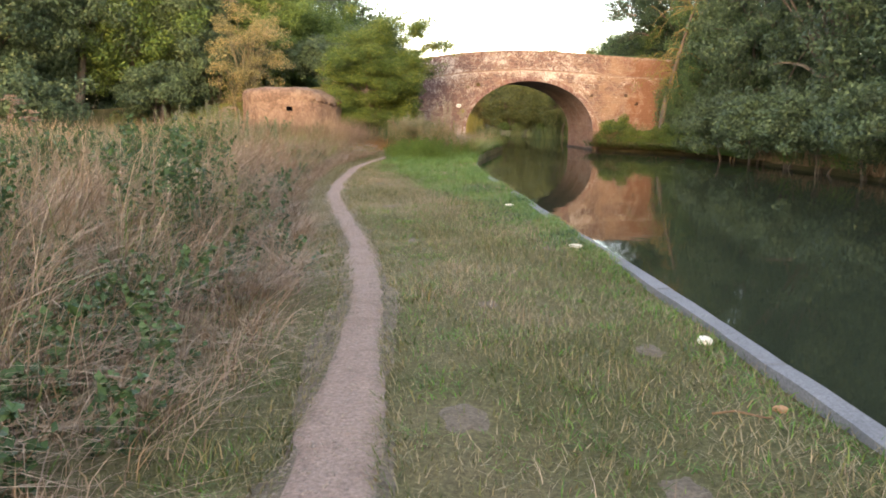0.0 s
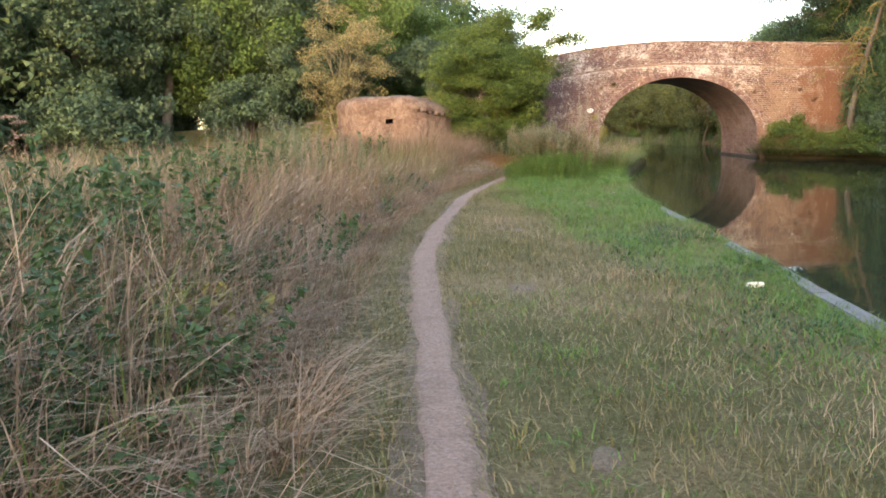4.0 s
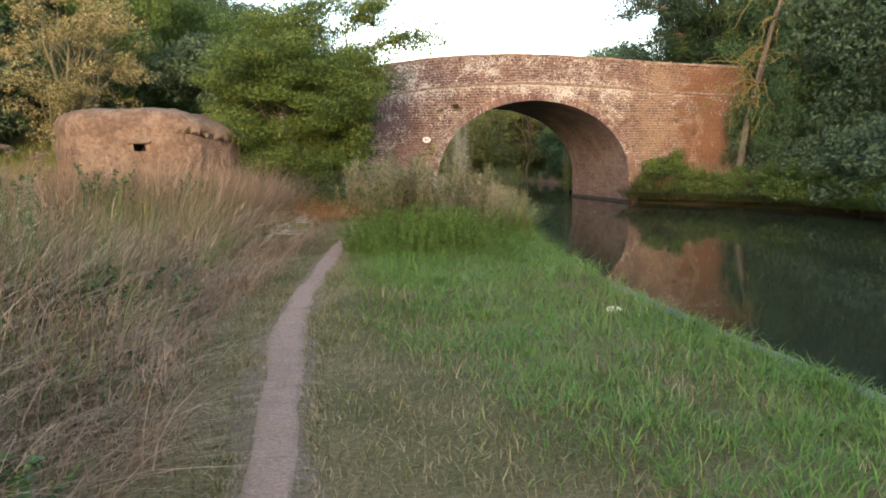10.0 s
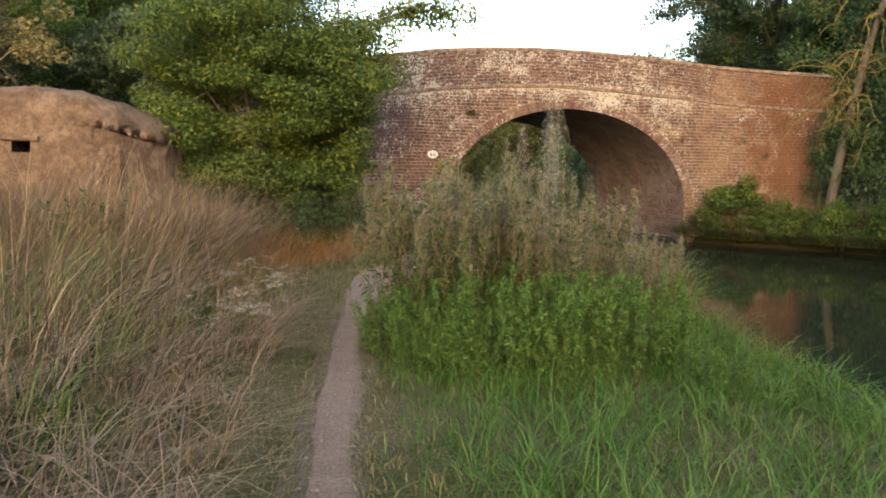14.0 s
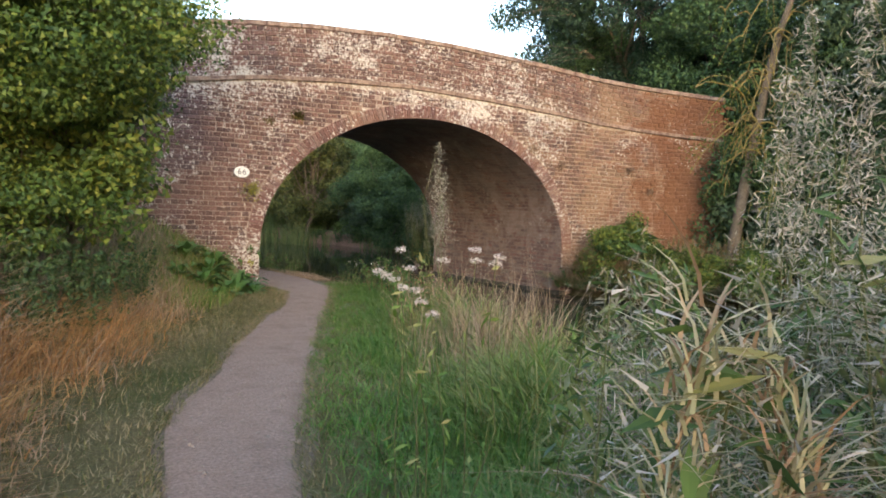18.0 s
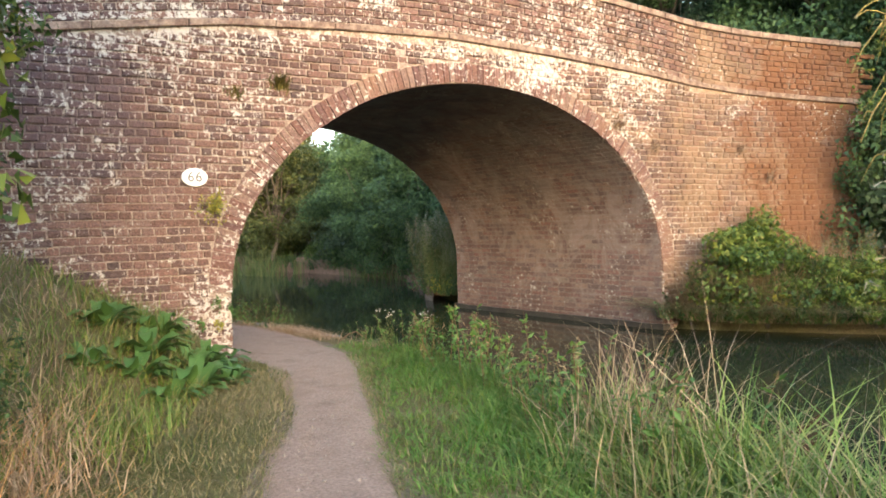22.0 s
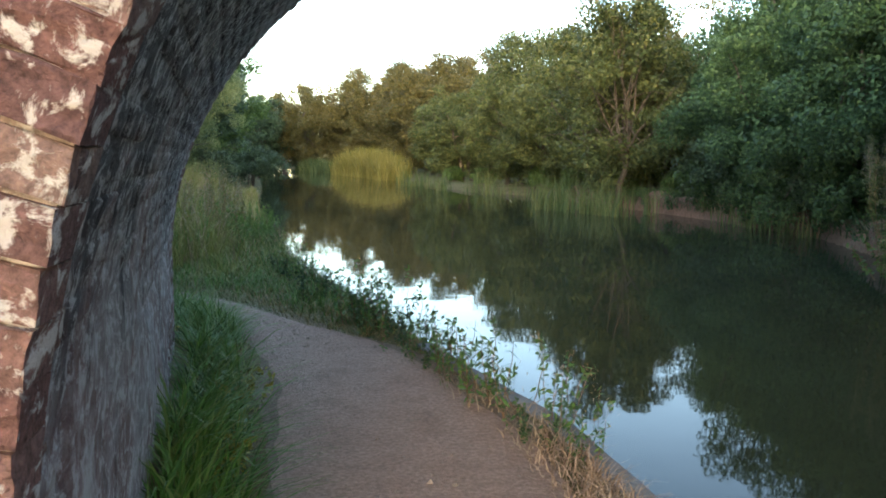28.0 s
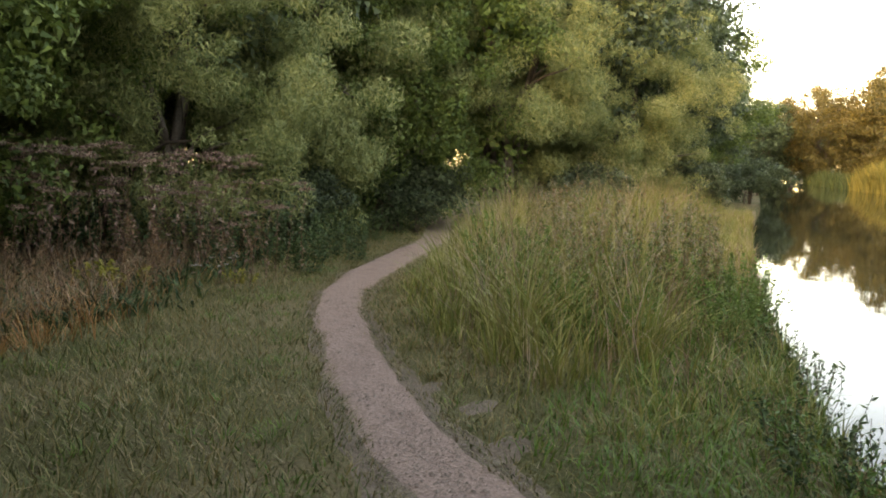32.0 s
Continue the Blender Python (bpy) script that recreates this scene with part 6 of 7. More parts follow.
# low dark leaves, added to give the dry grass a dark depth
field("undergrowth", "dark low leaves filling and deepening the gaps under the dry grass", G_nettle, 26000, (-5.5, -1.0, 1.0, 26),
      lambda x, y, d, l: l * ease(0.7, 1.3, d) * patchy(x, y, 0.9, 1.5) ** 1.5, lambda x, y, d: 0.22 + 0.3 * ease(0.8, 2.5, d), 0.022, (0.3, 1.3), 2, seed=39, tuft=10)
field("turf_tufts", "green tufts in the worn verge beyond the bridge", G_lush, 16000, (-7, 1.6, 43.6, 52),
      lambda x, y, d, l: 0.6 * ease(0.05, 0.25, d), lambda x, y, d: 0.085 + 0 * d, 0.008, (0.4, 1.5), 2, seed=40, tuft=50)
field("rusty_grass", "rust-brown withered grass below the willows", G_rust, 9000, (-8.5, -4.0, 45, 51.5),
      lambda x, y, d, l: l * ease(1.2, 2.0, d) * (0.3 + 0.7 * patchy(x, y, 1.1)), lambda x, y, d: 0.35 + 0 * d, 0.008, (0.3, 1.4), 2, seed=46, tuft=14)
field("straw_grass", "rough dry grass of the meadow beyond", G_straw, 26000, (-26, -6.5, 4, 36),
      lambda x, y, d, l: (x > -0.62 * y - 6) * (0.4 + 0.6 * patchy(x, y, 0.35)), lambda x, y, d: 1.2 + 0 * d, 0.018, (0.1, 0.8), 2, seed=18, tuft=12)
field("long_grass", "rough green growth of the meadow beyond", G_nettle, 30000, (-26, -5.5, 3, 34),
      lambda x, y, d, l: (x > -0.62 * y - 6) * (0.35 + 0.65 * patchy(x, y, 0.35, 2)), lambda x, y, d: 1.05 + 0 * d, 0.024, (0.2, 1.0), 2, seed=19)
field("dry_grass", "dry straw-coloured grass on the far bank beside the arch", G_straw, 5000, (7.5, 9.2, 36.6, 38.4),
      lambda x, y, d, l: ease(0.02, 0.25, x - bank_right(y)) * (0.3 + 0.7 * patchy(x, y, 1.6)), lambda x, y, d: 0.55 + 0.25 * patchy(x, y, 1.3), 0.009, (0.3, 1.6), 3, seed=52, tuft=18, anywhere=True)
field("straw_grass", "tall rusty dry grass in front of the pillbox", G_straw, 14000, (-8.8, -3.2, 28.5, 31.8),
      lambda x, y, d, l: l * ease(1.0, 1.8, d), lambda x, y, d: 1.42 + 0 * d, 0.009, (0.2, 1.2), 3, toward=-0.4, seed=28, tuft=14)
field("bank_grass", "rough grass on the bridge approach", G_sedge, 26000, (-16, 0.9, 35.5, 39.0),
      lambda x, y, d, l: 0.9 * (d > 0.7), lambda x, y, d: 0.16 + 0.16 * patchy(x, y, 1.2), 0.011, (0.3, 1.2), 2, seed=20)

# past the bridge
field("lush_grass", "tall yellow-green grass on the mound by the water", G_meadow, 55000, (-6.5, 2.2, 44.2, 66),
      lambda x, y, d, l: np.where(l, 0, ease(0.2, 0.7, d) * (0.5 + 0.5 * ease(46, 48.5, y))), lambda x, y, d: 0.12 + (0.25 + 0.8 * ease(0.5, 1.6, bank_left(y) - x)) * ease(0.2, 1.1, d) * ease(46.0, 47.9, y + 0.35 * x) * (0.75 + 0.4 * patchy(x, y, 1.1)), 0.010, (0.2, 1.1), 3, seed=21, tuft=20)
field("straw_grass", "tall seeding grass on the mound by the water", G_straw, 17000, (-6.5, 2.0, 46.5, 66),
      lambda x, y, d, l: np.where(l, 0, ease(0.3, 1.0, d) * (0.3 + 0.5 * patchy(x, y, 0.8)) * ease(46.5, 48.5, y)), lambda x, y, d: 0.2 + (0.2 + 0.9 * ease(0.5, 1.6, bank_left(y) - x)) * ease(0.3, 1.2, d) * ease(46.0, 47.9, y + 0.35 * x) * (0.75 + 0.4 * patchy(x, y, 1.1)), 0.007, (0.1, 0.9), 3, seed=22, tuft=12)
field("lush_grass", "green grass at the water's edge beyond the bridge", G_lush, 13000, (-0.5, 2.6, 42.6, 50),
      lambda x, y, d, l: np.where(l, 0, ease(0.1, 0.5, d)), lambda x, y, d: 0.13 + 0.1 * patchy(x, y, 1.3), 0.010, (0.4, 1.3), 2, seed=23)
field("verge_grass", "yellowing worn grass between the path and the water", G_verge, 24000, (-3.0, 2.6, 42.6, 50),
      lambda x, y, d, l: np.where(l, 0.5, 1.0) * ease(0.03, 0.2, d) * (0.35 + 0.65 * patchy(x, y, 1.6, 4)), lambda x, y, d: 0.10 + 0.08 * patchy(x, y, 1.3), 0.008, (0.4, 1.5), 2, seed=51, tuft=20)
field("dry_grass", "withered herbs and dry grass under the willows", G_grey_straw, 12000, (-9, -4.5, 44.5, 53),
      lambda x, y, d, l: l * ease(1.4, 2.2, d), lambda x, y, d: 0.45 + 0 * d, 0.008, (0.2, 1.2), 3, seed=24)
field("ground_ivy", "low dark green growth under the willows", G_nettle, 22000, (-12, -4.5, 45, 62),
      lambda x, y, d, l: l * ease(1.0, 1.8, d), lambda x, y, d: 0.3 + 0 * d, 0.035, (0.4, 1.4), 2, seed=25)


def reeds(name, label, mat, n, ys, off, h, width, seed, clumps=0):
    g = np.random.default_rng(seed)
    y = g.uniform(ys[0], ys[1], n)
    o = g.uniform(off[0], off[1], n)
    hk = np.sin(math.pi * (0.1 + 0.8 * (y - ys[0]) / (ys[1] - ys[0]))) ** 0.5
    if clumps:
        k = g.integers(0, clumps, n)
        y, o = y[k] + g.normal(0, 0.22, n), o[k] + g.normal(0, 0.16, n)
        hk = g.uniform(0.6, 1.1, clumps)[k]
    x = bank_right(y) + o
    V, F = blades(np.stack([x, y, np.full(n, -0.3)], 1), h * hk * g.uniform(0.5, 1.15, n), width * g.uniform(0.6, 1.3, n), g.uniform(0.02, 0.55, n), g.uniform(0, 6.28, n), 3, g)
    tagged(new(name, mesh_of(name, V, F, mat)), label, "reeds", kind="stuff")


reeds("reed_bed", "sunlit yellow reed bed at the canal bend", G_reed, 6000, (89, 108), (-1.2, 1.0), 2.5, 0.06, 31)
reeds("bulrushes", "grey-green bulrushes in the shallows of the far bank", G_reed_green, 500, (52, 56), (-0.4, 0.5), 0.9, 0.028, 32, 26)
reeds("bulrushes", "grey-green bulrushes in the shallows of the far bank", G_reed_green, 600, (63, 82), (-0.9, 0.4), 1.3, 0.035, 35, 40)
reeds("bulrushes", "clump of tall grey-green bulrushes standing in the shallows", G_reed_green, 520, (57.8, 61.0), (-2.8, -0.5), 1.2, 0.03, 34, 22)
reeds("bulrushes", "grey-green bulrushes along the distant bank", G_reed_green, 3500, (109, 130), (-1.0, 0.6), 1.6, 0.07, 33)


def far_bank_field(name, label, mat, n, ys, off, h, width, lean, seed):
    g = np.random.default_rng(seed)
    y = g.uniform(ys[0], ys[1], n)
    x = bank_right(y) + g.uniform(off[0], off[1], n) ** 1.0
    z = np.maximum(rise(x, y), 0.0) - 0.05
    V, F = blades(np.stack([x, y, z], 1), h * g.uniform(0.5, 1.2, n), np.full(n, width), g.uniform(lean[0], lean[1], n), g.uniform(0, 6.28, n), 3, g)
    tagged(new(name, mesh_of(name, V, F, mat)), label, "grass", kind="stuff")


far_bank_field("straw_grass", "tall dry grass on the far bank by the bridge wing", G_straw, 9000, (33, 38.6), (0.1, 3.5), 0.9, 0.010, (0.1, 0.8), 41)
far_bank_field("rusty_grass", "rusty growth on the far bank by the bridge wing", G_rust, 6000, (32, 38.6), (0.3, 4.0), 0.8, 0.012, (0.1, 0.9), 42)
far_bank_field("lush_grass", "green growth hanging over the far bank", G_herb, 6500, (27, 37.0), (-0.1, 1.4), 0.45, 0.016, (0.4, 1.4), 43)
far_bank_field("straw_grass", "dry grass along the shaded far bank", G_grey_straw, 6000, (8, 32), (0.0, 1.2), 0.6, 0.014, (0.3, 1.3), 44)
far_bank_field("lush_grass", "green growth on the far bank past the bridge", G_nettle, 12000, (44.2, 66), (-0.05, 1.6), 0.6, 0.02, (0.3, 1.4), 45)

far_bank_field("overhanging_grass", "grass hanging down to the water on the far bank", G_herb, 4500, (27, 38.9), (-0.12, 0.3), 0.55, 0.014, (1.5, 3.0), 47)
far_bank_field("overhanging_grass", "dry grass hanging down to the water on the far bank", G_straw, 4000, (33, 38.9), (-0.1, 0.3), 0.6, 0.009, (1.2, 2.8), 48)

# ---- single herbs ----


def herb(name, label, category, seed, stems, height, spread, per_stem, leaf, leaf_mat, stem_mat, group="", top=None, top_mat=None, lean=0.25, upright=0.0, top_n=60, top_size=0.012, start=0.15, vary=(0.7, 1.1), head=0.042):
    """A clump of leafy stems; top: None, 'plume', 'umbel', 'spike' or 'pods'."""
    g = np.random.default_rng(seed)
    t = thing(name, label, category, pose(0, 0, 0), group)
    lines, P, O, TP, PB = [], [], [], [], []
    for i in range(stems):
        a, r = g.uniform(0, 6.28), spread * math.sqrt(g.random())
        f = np.array([r * math.cos(a), r * math.sin(a), -0.03])
        h = height * g.uniform(*vary)
        e = f + np.array([math.cos(a), math.sin(a), 0]) * lean * h * g.uniform(0.1, 1.0) + np.array([0, 0, h])
        ln = limb(g, f, e, 0.0038, 0.0015, 5, 0.02)
        lines.append(ln)
        q = np.array(ln)[:, :3]
        k = max(1, int(per_stem * g.uniform(0.7, 1.2)))
        tt = g.uniform(start, 1.0, k)
        c = np.stack([np.interp(tt, np.linspace(0, 1, 5), q[:, j]) for j in range(3)], 1)
        ang = g.uniform(0, 6.28, k)
        o = np.stack([np.cos(ang), np.sin(ang), np.full(k, upright)], 1)
        P.append(c + o * leaf[0] * 0.5 * (1.15 - 0.6 * tt)[:, None])
        O.append(o * 0.4 + np.array([0, 0, 0.6]))
        if top == "plume":
            u = g.random(top_n)
            TP.append(q[-1] - np.array([0, 0, 1.0]) * (u * 0.32 * height)[:, None] + g.normal(0, 0.05, (top_n, 3)) * (0.25 + u)[:, None])
        elif top == "umbel":
            for k2 in range(2):
                cc = q[-1] + np.array([g.normal(0, 0.05), g.normal(0, 0.05), g.uniform(-0.06, 0.02)])
                rr, aa = head * np.sqrt(g.random(top_n)), g.uniform(0, 6.28, top_n)
                TP.append(cc + np.stack([rr * np.cos(aa), rr * np.sin(aa), 0.02 - rr * rr * 0.17 / head + g.normal(0, 0.006, top_n)], 1))
        elif top == "pods":
            u = 1 - 0.4 * g.random(top_n) ** 1.2
            PB.append(np.stack([np.interp(u, np.linspace(0, 1, 5), q[:, j]) for j in range(3)], 1) + g.normal(0, 0.012, (top_n, 3)))
            m = top_n // 3
            TP.append(q[-1] - np.array([0, 0, 1.0]) * (g.random(m) * 0.25 * height)[:, None] + g.normal(0, 0.045, (m, 3)))
        elif top == "spike":
            u = g.random(top_n)
            aa = g.uniform(0, 6.28, top_n)
            TP.append(q[-1] + np.stack([0.018 * (1 - u * 0.7) * np.cos(aa), 0.018 * (1 - u * 0.7) * np.sin(aa), (u - 0.75) * 0.28], 1))
    V, F = tubes(lines, 4)
    tagged(part("stem", mesh_of("stem", V, F, stem_mat), t), kind="stuff")
    P, O = np.concatenate(P), np.concatenate(O)
    V, F = leaves(P, O, leaf[0], leaf[1], g, 0.35)
    tagged(part("foliage", mesh_of("foliage", V, F, leaf_mat), t), kind="stuff")
    if PB:
        PB = np.concatenate(PB)
        k = len(PB)
        V, F = blades(PB, g.uniform(0.05, 0.11, k), np.full(k, 0.0042), g.uniform(0.5, 2.4, k), g.uniform(0, 6.28, k), 4, g)
        tagged(part("seed_head", mesh_of("seed_head", V, F, G_pod), t, "pale curled split seed pods"), kind="stuff")
    if TP:
        TP = np.concatenate(TP)
        V, F = leaves_far(TP, g.normal(0, 1, TP.shape), top_size * (2 if top in ("umbel", "spike") else 3.2), top_size * (1.2 if top in ("umbel", "spike") else 0.45), g, 0.0)
        tagged(part("flower_head", mesh_of("flower_head", V, F, top_mat), t), kind="stuff")
    return t


def broad_leaf(g, foot, az, rise_by, length, width):
    """One arching oval leaf with a folded midrib: verts and quads."""
    n = 7
    d, sd = np.array([math.cos(az), math.sin(az)]), np.array([-math.sin(az), math.cos(az)])
    V, F = [], []
    for k in range(n):
        t = k / (n - 1)
        run = length * (0.25 * t + 0.75 * t ** 1.5)
        up = rise_by * math.sin(min(1.0, t * 1.05) * 2.2) * length
        w = width * 0.5 * (0.06 if t < 0.2 else math.sin(math.pi * min(1.0, 0.12 + 0.88 * (t - 0.1) / 0.9)) ** 0.7) + 0.004
        wav = g.normal(0, 0.012, 2)
        c = foot + np.array([*(d * run), up])
        V += [c + np.array([*(sd * w), 0.22 * w + wav[0]]), c, c + np.array([*(-sd * w), 0.22 * w + wav[1]])]
        if k:
            a = 3 * k
            F += [(a - 3, a - 2, a + 1, a), (a - 2, a - 1, a + 2, a + 1)]
    return V, F


def dock_plant():
    g = np.random.default_rng(60)
    t = thing("burdock", "broad-leaved green dock at the foot of the bridge", "herb", pose(0, 0, 0), "broad-leaved docks")
    for i in range(20):
        a = i * 2.4 + g.normal(0, 0.3)
        V, F = broad_leaf(g, np.array([0.05 * math.cos(a), 0.05 * math.sin(a), -0.02]), a, g.uniform(0.3, 0.8), g.uniform(0.18, 0.35), g.uniform(0.10, 0.16))
        part("leaf", mesh_of("leaf", V, np.array(F), G_dock, True), t)
    return t


H_nettle = herb("nettle_clump", "dark green nettle clump among dry grass", "nettles", 51, 16, 1.15, 0.35, 52, (0.07, 0.034), G_nettle, M_stem, "nettles")
H_bramble = herb("bramble", "low sprawling dark green bramble", "bramble", 52, 12, 0.5, 0.45, 38, (0.06, 0.045), G_nettle, M_dry_stem, "brambles", lean=0.9)
H_willowherb = herb("willowherb", "dense bright green leafy willowherb clump", "herb", 53, 46, 0.85, 0.42, 56, (0.066, 0.02), G_fresh, M_stem, "willowherbs", lean=0.35)
H_mint = herb("gipsywort", "dense bright green leafy gipsywort by the path", "herb", 66, 40, 0.95, 0.40, 76, (0.062, 0.018), G_bright, M_stem, "gipsyworts", lean=0.3, start=0.1, vary=(0.5, 1.15))
H_mugwort = herb("mugwort", "tall grey-green mugwort going to seed", "herb", 54, 17, 1.42, 0.26, 140, (0.07, 0.012), G_mug, M_stem, "mugworts", "plume", G_grey_herb, 0.13, top_n=190, top_size=0.0085, start=0.03)
H_plume = herb("pale_mugwort", "single tall pale mugwort plume in the sedge", "herb", 65, 4, 1.62, 0.06, 12, (0.05, 0.006), G_mug, M_stem, "mugworts", "plume", G_grey_herb, 0.08, top_n=430, top_size=0.0095)
H_seeded = herb("seeding_willowherb", "tall seeding willowherb with browning leaves and fluffy tops", "herb", 55, 17, 1.5, 0.32, 120, (0.075, 0.016), G_fading, M_dry_stem, "seeding herbs", "plume", G_grey_herb, 0.2, top_n=110, top_size=0.0105, start=0.05)
H_podded = herb("great_willowherb", "great willowherb gone to seed with curled pods and white fluff", "herb", 67, 14, 1.36, 0.26, 58, (0.085, 0.018), G_podleaf, M_dry_stem, "seeding herbs", "pods", G_fluff, 0.24, top_n=150, top_size=0.008, start=0.1, vary=(0.75, 1.08))
H_dock = herb("dead_dock", "withered dark brown dock stalk", "herb", 56, 4, 1.0, 0.14, 12, (0.07, 0.03), G_dead_herb, M_dry_stem, "dead docks", "plume", G_dead_herb, 0.3, top_n=190, top_size=0.011)
H_agrimony = herb("hemp_agrimony", "hemp agrimony with fluffy white flower heads", "flower", 57, 7, 1.25, 0.10, 20, (0.06, 0.016), G_sedge, M_stem, "white flowers", "umbel", G_white, 0.12, top_n=70, top_size=0.0055, vary=(0.84, 1.06), head=0.026)
H_yarrow = herb("yarrow", "small white-flowered herb in dry grass", "flower", 58, 10, 0.45, 0.26, 10, (0.05, 0.02), G_sedge, M_stem, "white flowers", "umbel", G_white, 0.4, top_n=16, top_size=0.009)
H_loose = herb("purple_loosestrife", "purple loosestrife with upright flower spikes", "flower", 59, 2, 1.15, 0.1, 26, (0.08, 0.02), G_herb, M_stem, "purple flowers", "spike", G_purple, 0.2, top_n=110, top_size=0.010)
H_dockleaf = dock_plant()
H_edge = herb("water_figwort", "dark leafy herb on the canal edge", "herb", 61, 12, 0.55, 0.22, 26, (0.06, 0.032), G_nettle, M_stem, "edge herbs", lean=0.5)
H_weed = herb("bank_weed", "mixed green weeds with dry seed heads at the water", "herb", 62, 9, 0.55, 0.22, 22, (0.07, 0.022), G_herb, M_dry_stem, "edge herbs", "plume", G_grey_straw, 0.4, top_n=9, top_size=0.011)
H_yellow = herb("yellowing_herb", "yellow-green leafy herb among dead grass", "herb", 63, 12, 0.5, 0.3, 24, (0.09, 0.045), G_yellow, M_stem, "yellow herbs", lean=0.6)
H_parsley = herb("dead_hogweed", "withered brown hogweed with seed umbels", "herb", 64, 6, 1.0, 0.3, 30, (0.055, 0.018), G_withered, M_dry_stem, "withered herbs", "umbel", G_withered, 0.25, top_n=70, top_size=0.010, head=0.085)


def sow(proto, spots, g=random.Random(5)):
    for s in spots:
        x, y = s[0], s[1]
        sc = (s[2] if len(s) > 2 else 1.0) * g.uniform(0.92, 1.08)
        put(proto, x, y, sc, g.uniform(0, 360), z=float(rise(np.array([x]), np.array([y]))[0]))


def scatter(n, box, seed, test):
    g = random.Random(seed)
    out = []
    while len(out) < n:
        x, y = g.uniform(box[0], box[1]), g.uniform(box[2], box[3])
        d, left = off_path(x, y)
        if test(x, y, float(d[0]), bool(left[0])):
            out.append((x, y, g.uniform(0.75, 1.15)))
    return out


sow(H_nettle, scatter(28, (-6.5, -2.0, 1.8, 12), 1, lambda x, y, d, l: l and d > 1.45 + 0.02 * y))
sow(H_nettle, scatter(16, (-9, -4.5, 12, 30), 2, lambda x, y, d, l: l and d > 2.4))
sow(H_bramble, scatter(22, (-3.6, -1.3, 1.8, 12), 3, lambda x, y, d, l: l and 0.75 < d < 2.5))
sow(H_bramble, scatter(8, (-4.5, -2.6, 12, 22), 4, lambda x, y, d, l: l and 0.8 < d < 2.0))
sow(H_bramble, [(-1.75, 2.2, 1.1), (-1.5, 2.9, 0.9), (-2.1, 2.7, 1.2), (-1.6, 3.6, 0.9), (-2.4, 3.5, 1.2), (-1.9, 4.4, 1.0)])
sow(H_yellow, [(-2.75, 10.6, 0.9), (-3.0, 11.0, 0.8), (-2.3, 3.9, 0.5), (-2.9, 15.5, 0.6)])
sow(H_dock, [(-0.75, 25.75, 0.85), (0.2, 26.6, 1.0), (-3.45, 16.4), (-3.25, 16.9), (-3.6, 17.3, 1.1), (-3.1, 15.6, 0.8), (-4.4, 19.5), (-6.3, 21.0, 1.1), (-5.8, 12.0), (-6.9, 14.5, 1.1), (-6.2, 24.0), (-5.6, 25.0, 1.0)])
sow(H_parsley, [(-7.5, 13.5, 1.25), (-7.0, 12.2, 1.2), (-8.8, 15.0, 1.3), (-9.6, 17.5, 1.3), (-8.0, 10.0, 1.2), (-6.4, 28.5, 1.1), (-7.6, 27.6, 1.2)])
sow(H_nettle, [(-3.3, 33.4, 0.8), (-2.8, 33.3, 0.75), (-2.3, 33.5, 0.8), (-1.9, 33.9, 0.8), (-1.6, 34.5, 0.8), (-3.8, 33.3, 0.9), (-1.5, 35.2, 0.75), (-2.6, 33.8, 1.0), (-2.1, 34.4, 1.0), (-1.2, 35.9, 0.7)])
sow(H_yarrow, [(-2.67, 28.5, 1.0), (-2.9, 29.0, 1.0), (-2.45, 28.35, 0.85), (-2.62, 26.7, 0.9), (-2.85, 26.3, 0.85), (-2.77, 27.5), (-2.98, 26.8, 0.8)])
sow(H_willowherb, [(-1.5, 25.8, 0.62), (-1.28, 25.85, 0.95), (-1.05, 25.85, 1.1), (-0.8, 25.9, 1.12), (-1.6, 26.0, 0.7), (-1.35, 25.6, 0.8), (-0.95, 25.4, 1.05), (-0.5, 25.1, 0.8), (-0.75, 26.2, 1.1), (-0.2, 25.6, 0.75), (0.3, 25.4, 0.45), (-0.35, 26.6, 1.0), (0.55, 26.3, 0.6), (0.2, 24.4, 0.6)])
sow(H_mint, [(-1.42, 25.8, 0.5), (-1.15, 25.55, 0.68), (-0.9, 25.4, 0.82), (-0.55, 25.25, 1.05), (-0.2, 25.15, 1.0), (0.15, 25.2, 0.8), (-1.05, 25.85, 1.0), (-0.7, 25.75, 1.15), (-0.3, 25.7, 1.1), (0.1, 25.75, 0.95), (0.5, 25.5, 0.6), (-0.75, 24.95, 0.7), (-0.35, 24.75, 0.6)])
sow(H_mint, [(-1.42, 25.2, 0.95), (-1.2, 24.95, 1.2), (-0.9, 24.85, 1.42), (-0.6, 24.85, 1.48), (-0.3, 24.9, 1.48), (0.0, 25.0, 1.35), (-1.05, 25.25, 1.35), (-0.7, 25.2, 1.48), (-0.35, 25.25, 1.48), (0.25, 25.2, 1.0)])
sow(H_willowherb, [(-0.6, 26.5, 1.0), (0.05, 26.35, 1.0), (0.7, 26.3, 0.85)])
sow(H_mugwort, [(-0.95, 26.4, 1.0), (-0.85, 26.6, 1.05), (-1.35, 26.5, 0.9), (-1.15, 26.8, 0.95), (-0.3, 27.6, 0.8)])
sow(H_podded, [(-1.5, 25.9, 0.96), (-1.28, 25.7, 1.0), (-1.05, 25.95, 1.04), (-0.85, 25.65, 0.98), (-0.55, 25.85, 1.06), (-0.2, 25.95, 1.0), (0.15, 26.05, 0.84), (-1.25, 26.2, 1.02), (-0.75, 26.25, 1.08), (0.45, 26.0, 0.66), (-0.35, 25.4, 0.85)])
